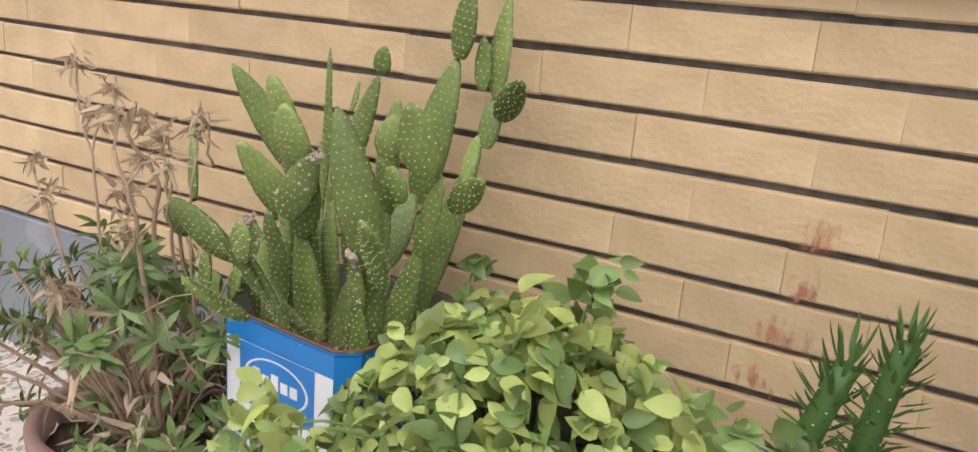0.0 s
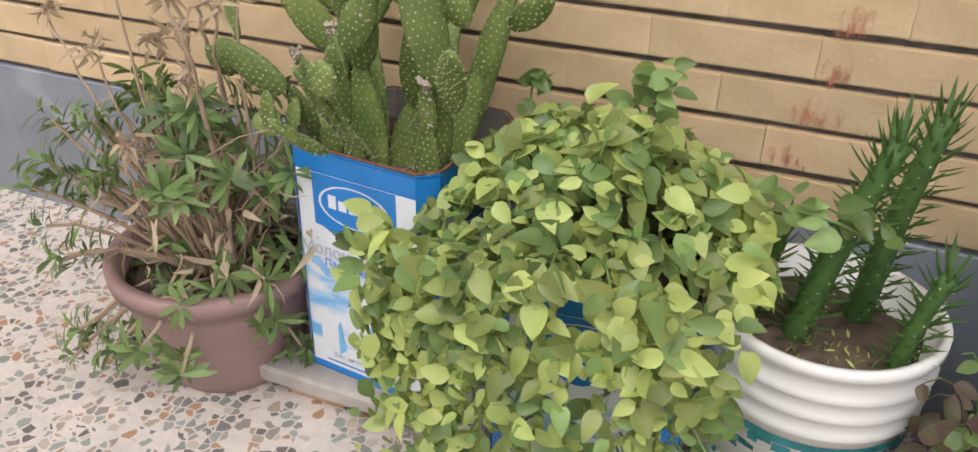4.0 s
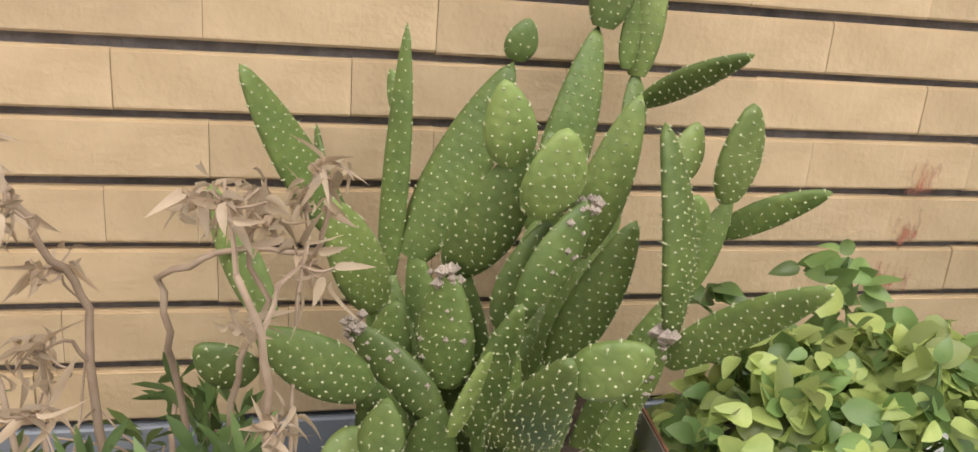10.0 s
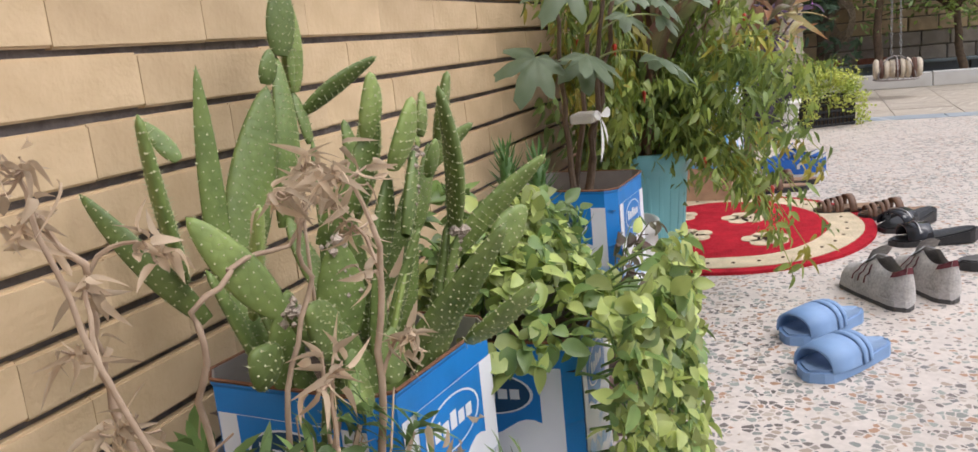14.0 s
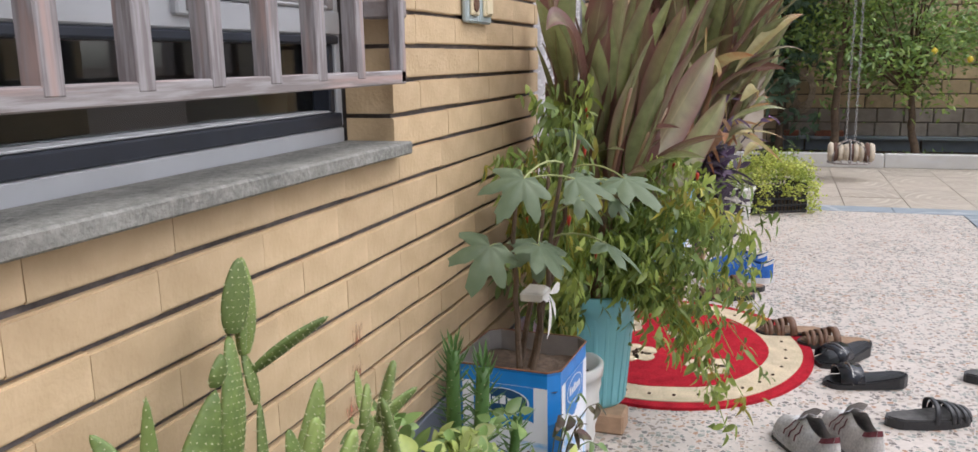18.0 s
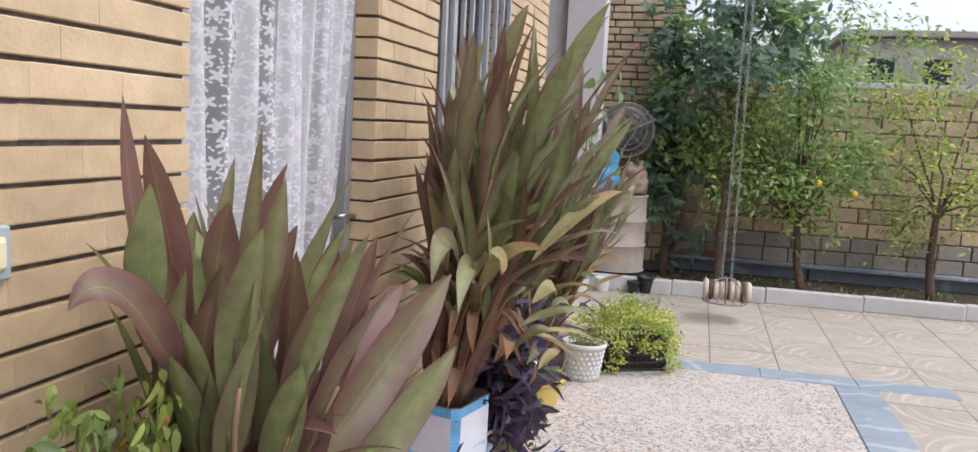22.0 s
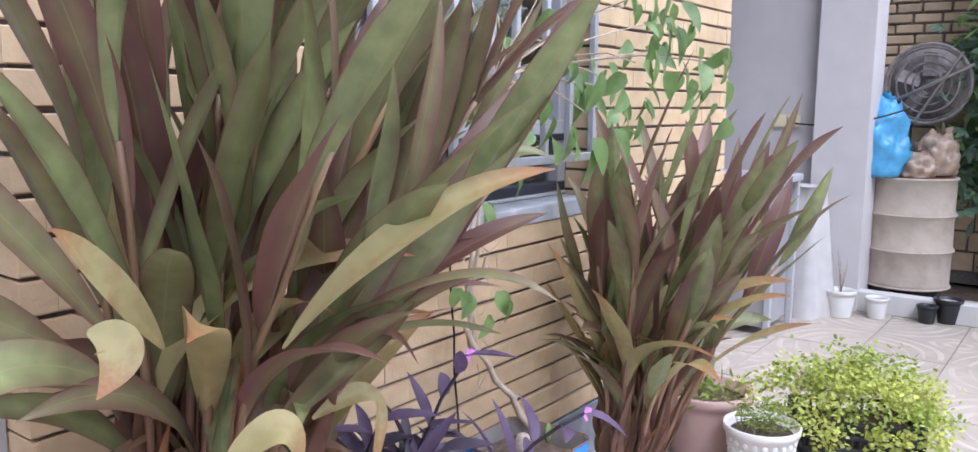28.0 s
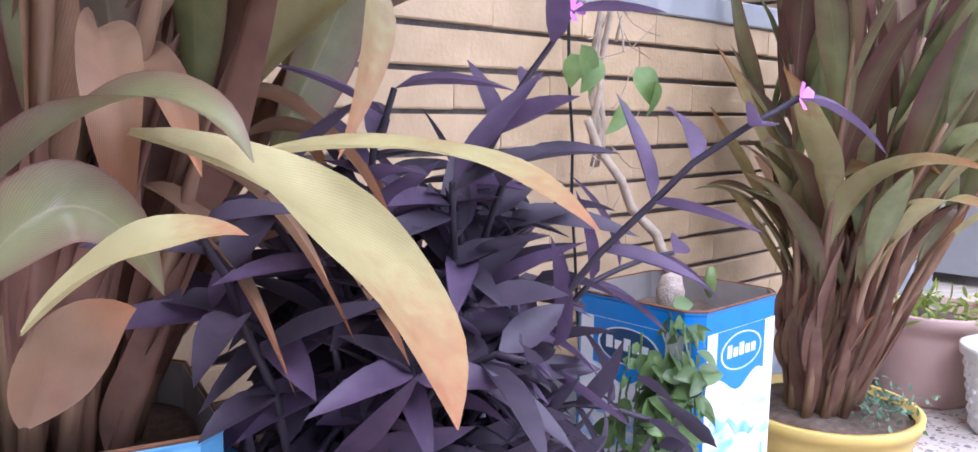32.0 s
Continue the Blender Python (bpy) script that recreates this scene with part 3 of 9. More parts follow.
def withered(m):
    """Brown, drying tip and margins on a blade whose v runs along it."""
    n, l = m.node_tree.nodes, m.node_tree.links
    bs = n["Principled BSDF"]
    src = bs.inputs["Base Color"].links[0].from_socket
    sep = n.new("ShaderNodeSeparateXYZ")
    l.new(n.new("ShaderNodeUVMap").outputs[0], sep.inputs[0])
    nz = n.new("ShaderNodeTexNoise")
    nz.inputs["Scale"].default_value = 12
    ad = n.new("ShaderNodeMath")
    ad.operation = "MULTIPLY_ADD"
    ad.inputs[1].default_value = 0.35
    l.new(nz.outputs[0], ad.inputs[0])
    l.new(sep.outputs[1], ad.inputs[2])
    mr = n.new("ShaderNodeMapRange")
    mr.inputs[1].default_value, mr.inputs[2].default_value = 0.78, 1.15
    l.new(ad.outputs[0], mr.inputs[0])
    mx = n.new("ShaderNodeMix")
    mx.data_type = "RGBA"
    mx.inputs["B"].default_value = (0.42, 0.19, 0.085, 1)
    l.new(mr.outputs[0], mx.inputs["Factor"])
    l.new(src, mx.inputs["A"])
    l.new(mx.outputs["Result"], bs.inputs["Base Color"])
    for nd in n:
        if nd.type == "BSDF_TRANSLUCENT":
            l.new(mx.outputs["Result"], nd.inputs["Color"])
    return m


def ribbed(m, spots=0.0):
    """Fine slanting veins, a pale rib and, on ageing blades, brown blotches; u across, v along."""
    n, l = m.node_tree.nodes, m.node_tree.links
    bs = n["Principled BSDF"]
    out = bs.inputs["Base Color"].links[0].from_socket
    sep = n.new("ShaderNodeSeparateXYZ")
    l.new(n.new("ShaderNodeUVMap").outputs[0], sep.inputs[0])

    def op(kind, a, b=0.0, c=0.0):
        q = n.new("ShaderNodeMath")
        q.operation = kind
        for k, v in enumerate((a, b, c)):
            if isinstance(v, (int, float)):
                q.inputs[k].default_value = v
            else:
                l.new(v, q.inputs[k])
        return q.outputs[0]

    across = op("ABSOLUTE", op("SUBTRACT", sep.outputs[0], 0.5))
    vein = op("SINE", op("MULTIPLY", op("MULTIPLY_ADD", across, -0.7, sep.outputs[1]), 260.0))
    nz = n.new("ShaderNodeTexNoise")
    nz.inputs["Scale"].default_value, nz.inputs["Detail"].default_value = 22.0, 6
    l.new(n.new("ShaderNodeTexCoord").outputs["Object"], nz.inputs["Vector"])
    if spots:
        mr = n.new("ShaderNodeMapRange")
        mr.inputs[1].default_value, mr.inputs[2].default_value, mr.inputs[4].default_value = 0.52, 0.72, spots
        l.new(nz.outputs[0], mr.inputs[0])
        mx = n.new("ShaderNodeMix")
        mx.data_type = "RGBA"
        mx.inputs["B"].default_value = (0.30, 0.15, 0.075, 1)
        l.new(mr.outputs[0], mx.inputs["Factor"])
        l.new(out, mx.inputs["A"])
        out = mx.outputs["Result"]
    hv = n.new("ShaderNodeHueSaturation")
    l.new(op("ADD", op("MULTIPLY_ADD", vein, 0.045, 0.80), op("MULTIPLY", nz.outputs[0], 0.4)), hv.inputs["Value"])
    l.new(out, hv.inputs["Color"])
    l.new(hv.outputs[0], bs.inputs["Base Color"])
    bp = n.new("ShaderNodeBump")
    bp.inputs["Strength"].default_value, bp.inputs["Distance"].default_value = 0.22, 0.0015
    l.new(vein, bp.inputs["Height"])
    l.new(bp.outputs[0], bs.inputs["Normal"])
    for nd in n:
        if nd.type == "BSDF_TRANSLUCENT":
            l.new(hv.outputs[0], nd.inputs["Color"])
    return m


M["canna"] = ribbed(canna_material())
M["canna_y"] = ribbed(withered(leafmat("yellowed_canna_leaf", (0.52, 0.47, 0.22), (0.42, 0.36, 0.16), 0.42, 0.2)), 0.6)
M["canna_dry"] = ribbed(withered(leafmat("dead_canna_leaf", (0.36, 0.24, 0.14), (0.24, 0.135, 0.08), 0.7, 0.3)), 0.5)
M["canna_sheath"] = leafmat("bronze_leaf_sheath", (0.30, 0.175, 0.115), (0.20, 0.10, 0.075), 0.45, 0.3)
M["canna_stem"] = mat("bronze_stem", (0.20, 0.095, 0.072), 0.45, color2=(0.29, 0.20, 0.10), scale=9, per_object=0.25, bump=0.2, bscale=50)


def lace_material(dense):
    """Sheer white net with five-petalled flowers and leaf sprays woven into it."""
    m = bpy.data.materials.new("white_lace" if dense else "white_net")
    m.use_nodes = True
    n, l = m.node_tree.nodes, m.node_tree.links

    def math_node(op, a, b=None):
        q = n.new("ShaderNodeMath")
        q.operation = op
        for k, v in enumerate((a, b)):
            if v is None:
                continue
            if isinstance(v, (int, float)):
                q.inputs[k].default_value = v
            else:
                l.new(v, q.inputs[k])
        return q.outputs[0]

    bs = n["Principled BSDF"]
    bs.inputs["Base Color"].default_value = (0.80, 0.78, 0.79, 1)
    bs.inputs["Roughness"].default_value = 0.95
    tr = n.new("ShaderNodeBsdfTransparent")
    tl = n.new("ShaderNodeBsdfTranslucent")
    tl.inputs["Color"].default_value = (0.8, 0.78, 0.79, 1)
    cloth = n.new("ShaderNodeMixShader")
    cloth.inputs[0].default_value = 0.3
    l.new(bs.outputs[0], cloth.inputs[1])
    l.new(tl.outputs[0], cloth.inputs[2])
    uv = n.new("ShaderNodeUVMap")
    masks = []
    for scale, size, petals, wave in ((LACE_FLOWER, 0.40, 5, 0.30), (LACE_FLOWER * 2.1, 0.36, 2, 0.55)):
        v = n.new("ShaderNodeTexVoronoi")
        v.voronoi_dimensions = "2D"
        v.inputs["Scale"].default_value, v.inputs["Randomness"].default_value = scale, 0.8
        l.new(uv.outputs[0], v.inputs["Vector"])
        d = n.new("ShaderNodeVectorMath")
        d.operation = "SUBTRACT"
        l.new(uv.outputs[0], d.inputs[0])
        l.new(v.outputs["Position"], d.inputs[1])
        sp = n.new("ShaderNodeSeparateXYZ")
        l.new(d.outputs[0], sp.inputs[0])
        ang = math_node("ADD", math_node("MULTIPLY", math_node("ARCTAN2", sp.outputs[1], sp.outputs[0]), petals), math_node("MULTIPLY", v.outputs["Color"], 9.0))
        edge = math_node("MULTIPLY", math_node("ADD", math_node("MULTIPLY", math_node("COSINE", ang), wave), 1 - wave), size)
        masks.append(math_node("LESS_THAN", v.outputs["Distance"], edge))
    band = n.new("ShaderNodeTexNoise")
    band.inputs["Scale"].default_value = 5.0
    mp = n.new("ShaderNodeMapping")
    mp.inputs["Scale"].default_value = (1.0, 0.35, 1.0)
    l.new(uv.outputs[0], mp.inputs[0])
    l.new(mp.outputs[0], band.inputs["Vector"])
    ax = n.new("ShaderNodeSeparateXYZ")
    l.new(uv.outputs[0], ax.inputs[0])
    sway = math_node("MULTIPLY", math_node("SINE", math_node("MULTIPLY", ax.outputs[1], 7.0)), 0.7)
    garland = math_node("GREATER_THAN", math_node("SINE", math_node("ADD", math_node("MULTIPLY", ax.outputs[0], 15.0), sway)), -0.25)
    bloom = math_node("MAXIMUM", masks[0], masks[1])
    ground = math_node("SUBTRACT", 0.74 if dense else 0.66, math_node("MULTIPLY", garland, 0.36 if dense else 0.12))
    haze = math_node("ADD", ground, math_node("MULTIPLY", math_node("SUBTRACT", band.outputs[0], 0.5), 0.25))
    op = n.new("ShaderNodeMix")
    l.new(bloom, op.inputs[0])
    l.new(haze, op.inputs[2])
    op.inputs[3].default_value = 0.95 if dense else 0.8
    ms = n.new("ShaderNodeMixShader")
    l.new(op.outputs[0], ms.inputs[0])
    l.new(tr.outputs[0], ms.inputs[1])
    l.new(cloth.outputs[0], ms.inputs[2])
    l.new(ms.outputs[0], n["Material Output"].inputs["Surface"])
    return m


LACE_FLOWER = 11.0
M["lace"], M["net"] = lace_material(True), lace_material(False)

# ---- builders ----


def obj(name, bm, material, parent=None, label="", smooth=False):
    me = bpy.data.meshes.new(name)
    bm.to_mesh(me)
    bm.free()
    for mm in (material if isinstance(material, (list, tuple)) else [material]):
        me.materials.append(mm)
    if smooth:
        for p in me.polygons:
            p.use_smooth = True
    ob = new(name, me)
    if parent is not None:
        ob.parent = parent
    if label:
        ob["label"] = label
    return ob


def part(name, bm, material, parent, label="", smooth=False):
    return obj(name, bm, material, parent, label, smooth)


def thing(name, at, label, category, group="", rz=0.0):
    """An Empty at a thing's base, which carries its parts."""
    e = new(name)
    e.empty_display_size = 0.05
    e.matrix_world = pose(*at, 0, 0, rz)
    return tagged(e, label, category, group)


def boxm(sx, sy, sz, at=(0, 0, 0), bevel=0.004, m=None):
    """A box of the given size whose base centre lies at `at`."""
    bm = bmesh.new()
    add_box(bm, sx, sy, sz, at, m)
    if bevel:
        bmesh.ops.bevel(bm, geom=bm.edges[:], offset=bevel, segments=1, affect="EDGES", profile=0.6)
    return bm


def add_box(bm, sx, sy, sz, at=(0, 0, 0), m=None):
    mt = Matrix.Translation((at[0], at[1], at[2] + sz / 2)) @ Matrix.Diagonal((sx, sy, sz, 1))
    if m is not None:
        mt = m @ mt
    return bmesh.ops.create_cube(bm, size=1, matrix=mt)["verts"]


def lathe(profile, seg=32, bm=None, m=None, squash=1.0):
    """A turned shape from (radius, height) pairs."""
    bm = bm or bmesh.new()
    rings = []
    for r, z in profile:
        ring = []
        for i in range(seg):
            a = 2 * math.pi * i / seg
            v = Vector((r * math.cos(a), r * squash * math.sin(a), z))
            ring.append(bm.verts.new(m @ v if m is not None else v))
        rings.append(ring)
    for a, b in zip(rings, rings[1:]):
        for i in range(seg):
            j = (i + 1) % seg
            bm.faces.new((a[i], a[j], b[j], b[i]))
    if profile[0][0] > 1e-4:
        bm.faces.new(list(reversed(rings[0])))
    if profile[-1][0] > 1e-4:
        bm.faces.new(rings[-1])
    return bm


def tube(points, r0, r1=None, seg=6, bm=None, cap=True):
    """A round, tapering rod along points."""
    bm = bm or bmesh.new()
    r1 = r0 if r1 is None else r1
    pts = [Vector(p) for p in points]
    rings = []
    up = Vector((0.31, 0.17, 0.93))
    for i, p in enumerate(pts):
        d = (pts[min(i + 1, len(pts) - 1)] - pts[max(i - 1, 0)])
        d = d.normalized() if d.length > 1e-9 else Vector((0, 0, 1))
        s = d.cross(up)
        s = s.normalized() if s.length > 1e-4 else d.orthogonal().normalized()
        t = d.cross(s)
        r = r0 + (r1 - r0) * i / max(1, len(pts) - 1)
        rings.append([bm.verts.new(p + r * (math.cos(a) * s + math.sin(a) * t)) for a in (2 * math.pi * k / seg for k in range(seg))])
    for a, b in zip(rings, rings[1:]):
        for i in range(seg):
            j = (i + 1) % seg
            bm.faces.new((a[i], a[j], b[j], b[i]))
    if cap:
        bm.faces.new(list(reversed(rings[0])))
        bm.faces.new(rings[-1])
    return bm


def bend(p0, p1, sag=(0, 0, 0), n=8, wob=0.0, rng=None):
    """Points from p0 to p1, bowed by sag in the middle."""
    a, b, s = Vector(p0), Vector(p1), Vector(sag)
    out = []
    for i in range(n + 1):
        t = i / n
        p = a.lerp(b, t) + s * (4 * t * (1 - t))
        if rng and 0 < i < n:
            p += Vector((rng.uniform(-wob, wob), rng.uniform(-wob, wob), rng.uniform(-wob, wob)))
        out.append(p)
    return out


def leaf(bm, root, way, normal, length, width, curl=0.15, fold=0.12, n=4, shape=0.45, tipw=0.0, matidx=0):
    """One leaf blade: widest at `shape` of its length, folded along the rib, its end curling down."""
    root, way, normal = Vector(root), Vector(way).normalized(), Vector(normal)
    side = way.cross(normal)
    side = side.normalized() if side.length > 1e-5 else way.orthogonal().normalized()
    normal = side.cross(way).normalized()
    prev = None
    for i in range(n + 1):
        t = i / n
        w = width * 0.5 * (math.sin(math.pi * min(1, t ** (math.log(0.5) / math.log(shape)))) ** 0.8 if 0 < t < 1 else tipw)
        c = root + way * (length * t) - normal * (curl * length * t * t)
        row = (bm.verts.new(c + side * w + normal * (fold * w)), bm.verts.new(c), bm.verts.new(c - side * w + normal * (fold * w))) if w > 1e-5 else (bm.verts.new(c),)
        if prev:
            if len(prev) == 1 and len(row) == 3:
                fs = [(prev[0], row[0], row[1]), (prev[0], row[1], row[2])]
            elif len(prev) == 3 and len(row) == 1:
                fs = [(prev[0], row[0], prev[1]), (prev[1], row[0], prev[2])]
            elif len(prev) == 3:
                fs = [(prev[0], row[0], row[1], prev[1]), (prev[1], row[1], row[2], prev[2])]
            else:
                fs = []
            for f in fs:
                face = bm.faces.new(f)
                face.smooth = True
                face.material_index = matidx
        prev = row


def rdir(rng, zlo=-0.3, zhi=1.0):
    a, z = rng.uniform(0, 2 * math.pi), rng.uniform(zlo, zhi)
    r = math.sqrt(max(0, 1 - z * z))
    return Vector((r * math.cos(a), r * math.sin(a), z))


def text(name, body, size, m, material, parent=None, align="CENTER", squeeze=1.0):
    cu = bpy.data.curves.new(name, "FONT")
    cu.body, cu.size, cu.align_x, cu.align_y = body, size, align, "CENTER"
    cu.extrude = 0.0003
    tmp = bpy.data.objects.new(name, cu)
    scene.collection.objects.link(tmp)
    me = bpy.data.meshes.new_from_object(tmp.evaluated_get(bpy.context.evaluated_depsgraph_get()))
    bpy.data.objects.remove(tmp)
    me.materials.clear()
    me.materials.append(material)
    ob = new(name, me)
    if parent is not None:
        ob.parent = parent
    ob.matrix_local = m @ Matrix.Diagonal((squeeze, 1, 1, 1))
    return ob

# ---- the large structure ----
COURSE, BRICK_L, PLINTH = 0.065, 0.2165, 0.305
WALL_X0, WALL_X1, WALL_TOP = -2.6, 6.73, 3.2
DOOR = (2.84, 3.84, 0.0, 2.12)
WIN1 = (-0.75, 1.82, 0.893, 2.20)
WIN2 = (4.455, 5.60, 0.998, 2.16)
OPEN = (DOOR, WIN1, WIN2)


def level(k):
    """Height of the bed joint under course k."""
    return PLINTH + COURSE * (k - 1)


def ground_sheet():
    bm = bmesh.new()
    v = [bm.verts.new(p) for p in ((-400, -400, -0.02), (400, -400, -0.02), (400, 400, -0.02), (-400, 400, -0.02))]
    bm.faces.new(v)
    tagged(obj("ground", bm, M["soil"]), "bare dry earth round the yard", "ground", kind="structure")
    bm = bmesh.new()
    add_box(bm, 10.46, 2.07, 0.05, (1.23, -0.835, -0.05))
    tagged(obj("pavement", bm, M["terrazzo"]), "pale terrazzo paving with brown and grey stone chips", "paving", kind="structure")


def border_strip():
    """Blue-grey stone strip that edges the terrazzo, laid in slabs."""
    par = thing("paving_border", (6.45, -1.0, 0), "blue-grey marble strip edging the terrazzo paving", "paving border")
    par["kind"] = "structure"
    for i in range(4):
        part("slab", boxm(0.21, 0.548, 0.045, (0.117, 0.36 - 0.55 * i, -0.042), 0.003), M["strip"], par)
    for i in range(9):
        part("slab", boxm(0.86, 0.24, 0.045, (-0.43 - 0.862 * i + 0.005, -0.995, -0.042), 0.003), M["strip"], par)


def yard_tiles():
    """Square pressed tiles with raised wave ribs, one by one near, joined further off."""
    floor = tagged(obj("floor", boxm(16.0, 14.0, 0.04, (4.0, -2.5, -0.098), 0), M["wallmortar"]), "tiled yard floor of beige wave-pressed tiles", "floor", kind="structure")
    size = 0.42
    rng = random.Random(3)

    def tile_mesh():
        """One tile; soft raised bands run round its corner, so that four tiles make whole rings."""
        bm = bmesh.new()
        add_box(bm, size - 0.004, size - 0.004, 0.012, (0, 0, 0))
        h = size / 2
        for sgn, radii in ((1, (0.055, 0.115, 0.180, 0.250, 0.325, 0.400)), (-1, (0.060, 0.125))):
            for q, r in enumerate(radii):
                prev = None
                for k in range(17):
                    a = radians(90 * k / 16)
                    wide = 0.010 + 0.006 * math.sin(a * 3 + q * 1.3)
                    row = [bm.verts.new((sgn * (h - d * math.cos(a) * (1 + 0.04 * math.sin(4 * a + q))), sgn * (h - d * math.sin(a)), z)) for d, z in ((r - wide, 0.0121), (r - wide * 0.4, 0.0138), (r + wide * 0.4, 0.0138), (r + wide, 0.0121))]
                    if max(max(abs(v.co.x), abs(v.co.y)) for v in row) > h - 0.003:
                        prev = None
                        continue
                    if prev:
                        for c in range(3):
                            bm.faces.new((prev[c], row[c], row[c + 1], prev[c + 1])).material_index = 1
                    prev = row
        loose = [v for v in bm.verts if not v.link_faces]
        bmesh.ops.delete(bm, geom=loose, context="VERTS")
        me = bpy.data.meshes.new("tile")
        bm.to_mesh(me)
        bm.free()
        me.materials.append(M["tile"])
        me.materials.append(M["tile_rib"])
        return me

    mesh = tile_mesh()
    turns = {(0, 1): 0, (1, 1): 90, (1, 0): 180, (0, 0): 270}
    for i in range(7):
        for j in range(20):
            x, y = 6.675 + size / 2 + size * i, 2.4 - size * j
            if x - size / 2 < 6.66 and y > -2.1:
                continue
            t = new("tile", mesh)
            t.parent = floor
            t.matrix_local = pose(x, y, -0.012 + rng.uniform(-0.001, 0.001), 0, 0, turns[i % 2, j % 2])
    bm = bmesh.new()
    for i in range(16):
        for j in range(14):
            x, y = 6.675 - size / 2 - size * i, -2.11 - size / 2 - size * j
            if i < 7 and j < 7:
                t = new("tile", mesh)
                t.parent = floor
                t.matrix_local = pose(x, y, -0.012 + rng.uniform(-0.001, 0.001), 0, 0, turns[(i + 1) % 2, j % 2])
                continue
            add_box(bm, size - 0.006, size - 0.006, 0.012, (x, y, -0.008))
    t = obj("tile_field", bm, M["tile"], floor)
    t["kind"] = "stuff"


def house_wall():
    """The brick wall's core behind its bricks, with real openings; the bricks lie on it, the joints raked back."""
    bm = bmesh.new()
    back, front = 0.24, 0.011
    xs = sorted({WALL_X0, WALL_X1 - 0.012, *[o[0] - 0.011 for o in OPEN], *[o[1] + 0.011 for o in OPEN]})
    for a, b in zip(xs, xs[1:]):
        mid = (a + b) / 2
        hole = next((o for o in OPEN if o[0] - 0.02 < mid < o[1] + 0.02), None)
        spans = [(PLINTH - 0.01, WALL_TOP)] if not hole else [s for s in ((PLINTH - 0.01, hole[2] - 0.002), (hole[3] + 0.002, WALL_TOP)) if s[1] - s[0] > 0.02]
        for z0, z1 in spans:
            add_box(bm, b - a, back - front, z1 - z0, ((a + b) / 2, (back + front) / 2, z0))
    wall = tagged(obj("wall_house", bm, M["mortar"]), "house wall of long yellow bricks with deep dark joints", "brick wall", kind="structure")
    rng = random.Random(11)
    offs = {1: 1.52, 2: 1.55, 3: 1.481, 4: 1.596, 5: 1.476, 6: 1.609, 7: 1.473, 8: 1.371, 9: 1.62}

    def brick_mesh(length):
        bm2 = bmesh.new()
        add_box(bm2, length - 0.0006, 0.10, COURSE - 0.0088, (0, 0.05, 0))
        bmesh.ops.bevel(bm2, geom=[e for e in bm2.edges if e.verts[0].co.y < 0.01 and e.verts[1].co.y < 0.01 and abs(e.verts[0].co.x - e.verts[1].co.x) > 0.005], offset=0.0025, segments=2, affect="EDGES")
        me = bpy.data.meshes.new("brick")
        bm2.to_mesh(me)
        bm2.free()
        me.materials.append(M["brick"])
        return me

    full = brick_mesh(BRICK_L)
    verts, faces = [], []
    k, count = 1, 0
    while level(k) < WALL_TOP - 0.05:
        z = level(k) + 0.0044
        off = offs.get(k, rng.uniform(1.4, 1.62))
        i0 = math.floor((WALL_X0 - off) / BRICK_L)
        i1 = math.ceil((WALL_X1 - off) / BRICK_L)
        for i in range(i0, i1):
            a, b = max(off + i * BRICK_L, WALL_X0), min(off + (i + 1) * BRICK_L, WALL_X1)
            pieces = [(a, b)]
            for o in OPEN:
                if o[2] - 0.03 < z + 0.02 < o[3]:
                    nxt = []
                    for p, q in pieces:
                        if q <= o[0] or p >= o[1]:
                            nxt.append((p, q))
                        else:
                            nxt += [s for s in ((p, o[0]), (o[1], q)) if s[1] - s[0] > 0.012]
                    pieces = nxt
            for p, q in pieces:
                if q - p < 0.012:
                    continue
                x, dy, dz, tw = (p + q) / 2, rng.uniform(-0.0016, 0.0008), rng.uniform(-0.0012, 0.0012), rng.uniform(-0.25, 0.25)
                near = (k <= 10 and 0.35 < x < 2.84) or (10 < k <= 17 and 1.79 < x < 2.84) or (k <= 12 and 3.84 < x < 4.3) or (k <= 9 and 4.3 <= x < 5.3)
                if near and count < 300:
                    count += 1
                    t = new("brick", full if abs(q - p - BRICK_L) < 1e-4 else brick_mesh(q - p))
                    t.parent = wall
                    t.matrix_local = pose(x, dy, z + dz, 0, tw, 0)
                else:
                    n = len(verts)
                    h, e = (q - p) / 2 - 0.0003, 0.0022
                    z0, z1 = z + dz, z + dz + COURSE - 0.0088
                    verts += [(x - h, dy + 0.1, z0), (x + h, dy + 0.1, z0), (x + h, dy + 0.1, z1), (x - h, dy + 0.1, z1),
                              (x - h, dy + e, z0), (x + h, dy + e, z0), (x + h, dy + e, z1), (x - h, dy + e, z1),
                              (x - h + 0.0004, dy, z0 + e), (x + h - 0.0004, dy, z0 + e), (x + h - 0.0004, dy, z1 - e), (x - h + 0.0004, dy, z1 - e)]
                    faces += [tuple(n + c for c in f) for f in ((0, 1, 5, 4), (1, 2, 6, 5), (2, 3, 7, 6), (3, 0, 4, 7), (4, 5, 9, 8), (5, 6, 10, 9), (6, 7, 11, 10), (7, 4, 8, 11), (8, 9, 10, 11))]
        k += 1
    me = bpy.data.meshes.new("brickwork")
    me.from_pydata(verts, [], faces)
    me.materials.append(M["brick_j"])
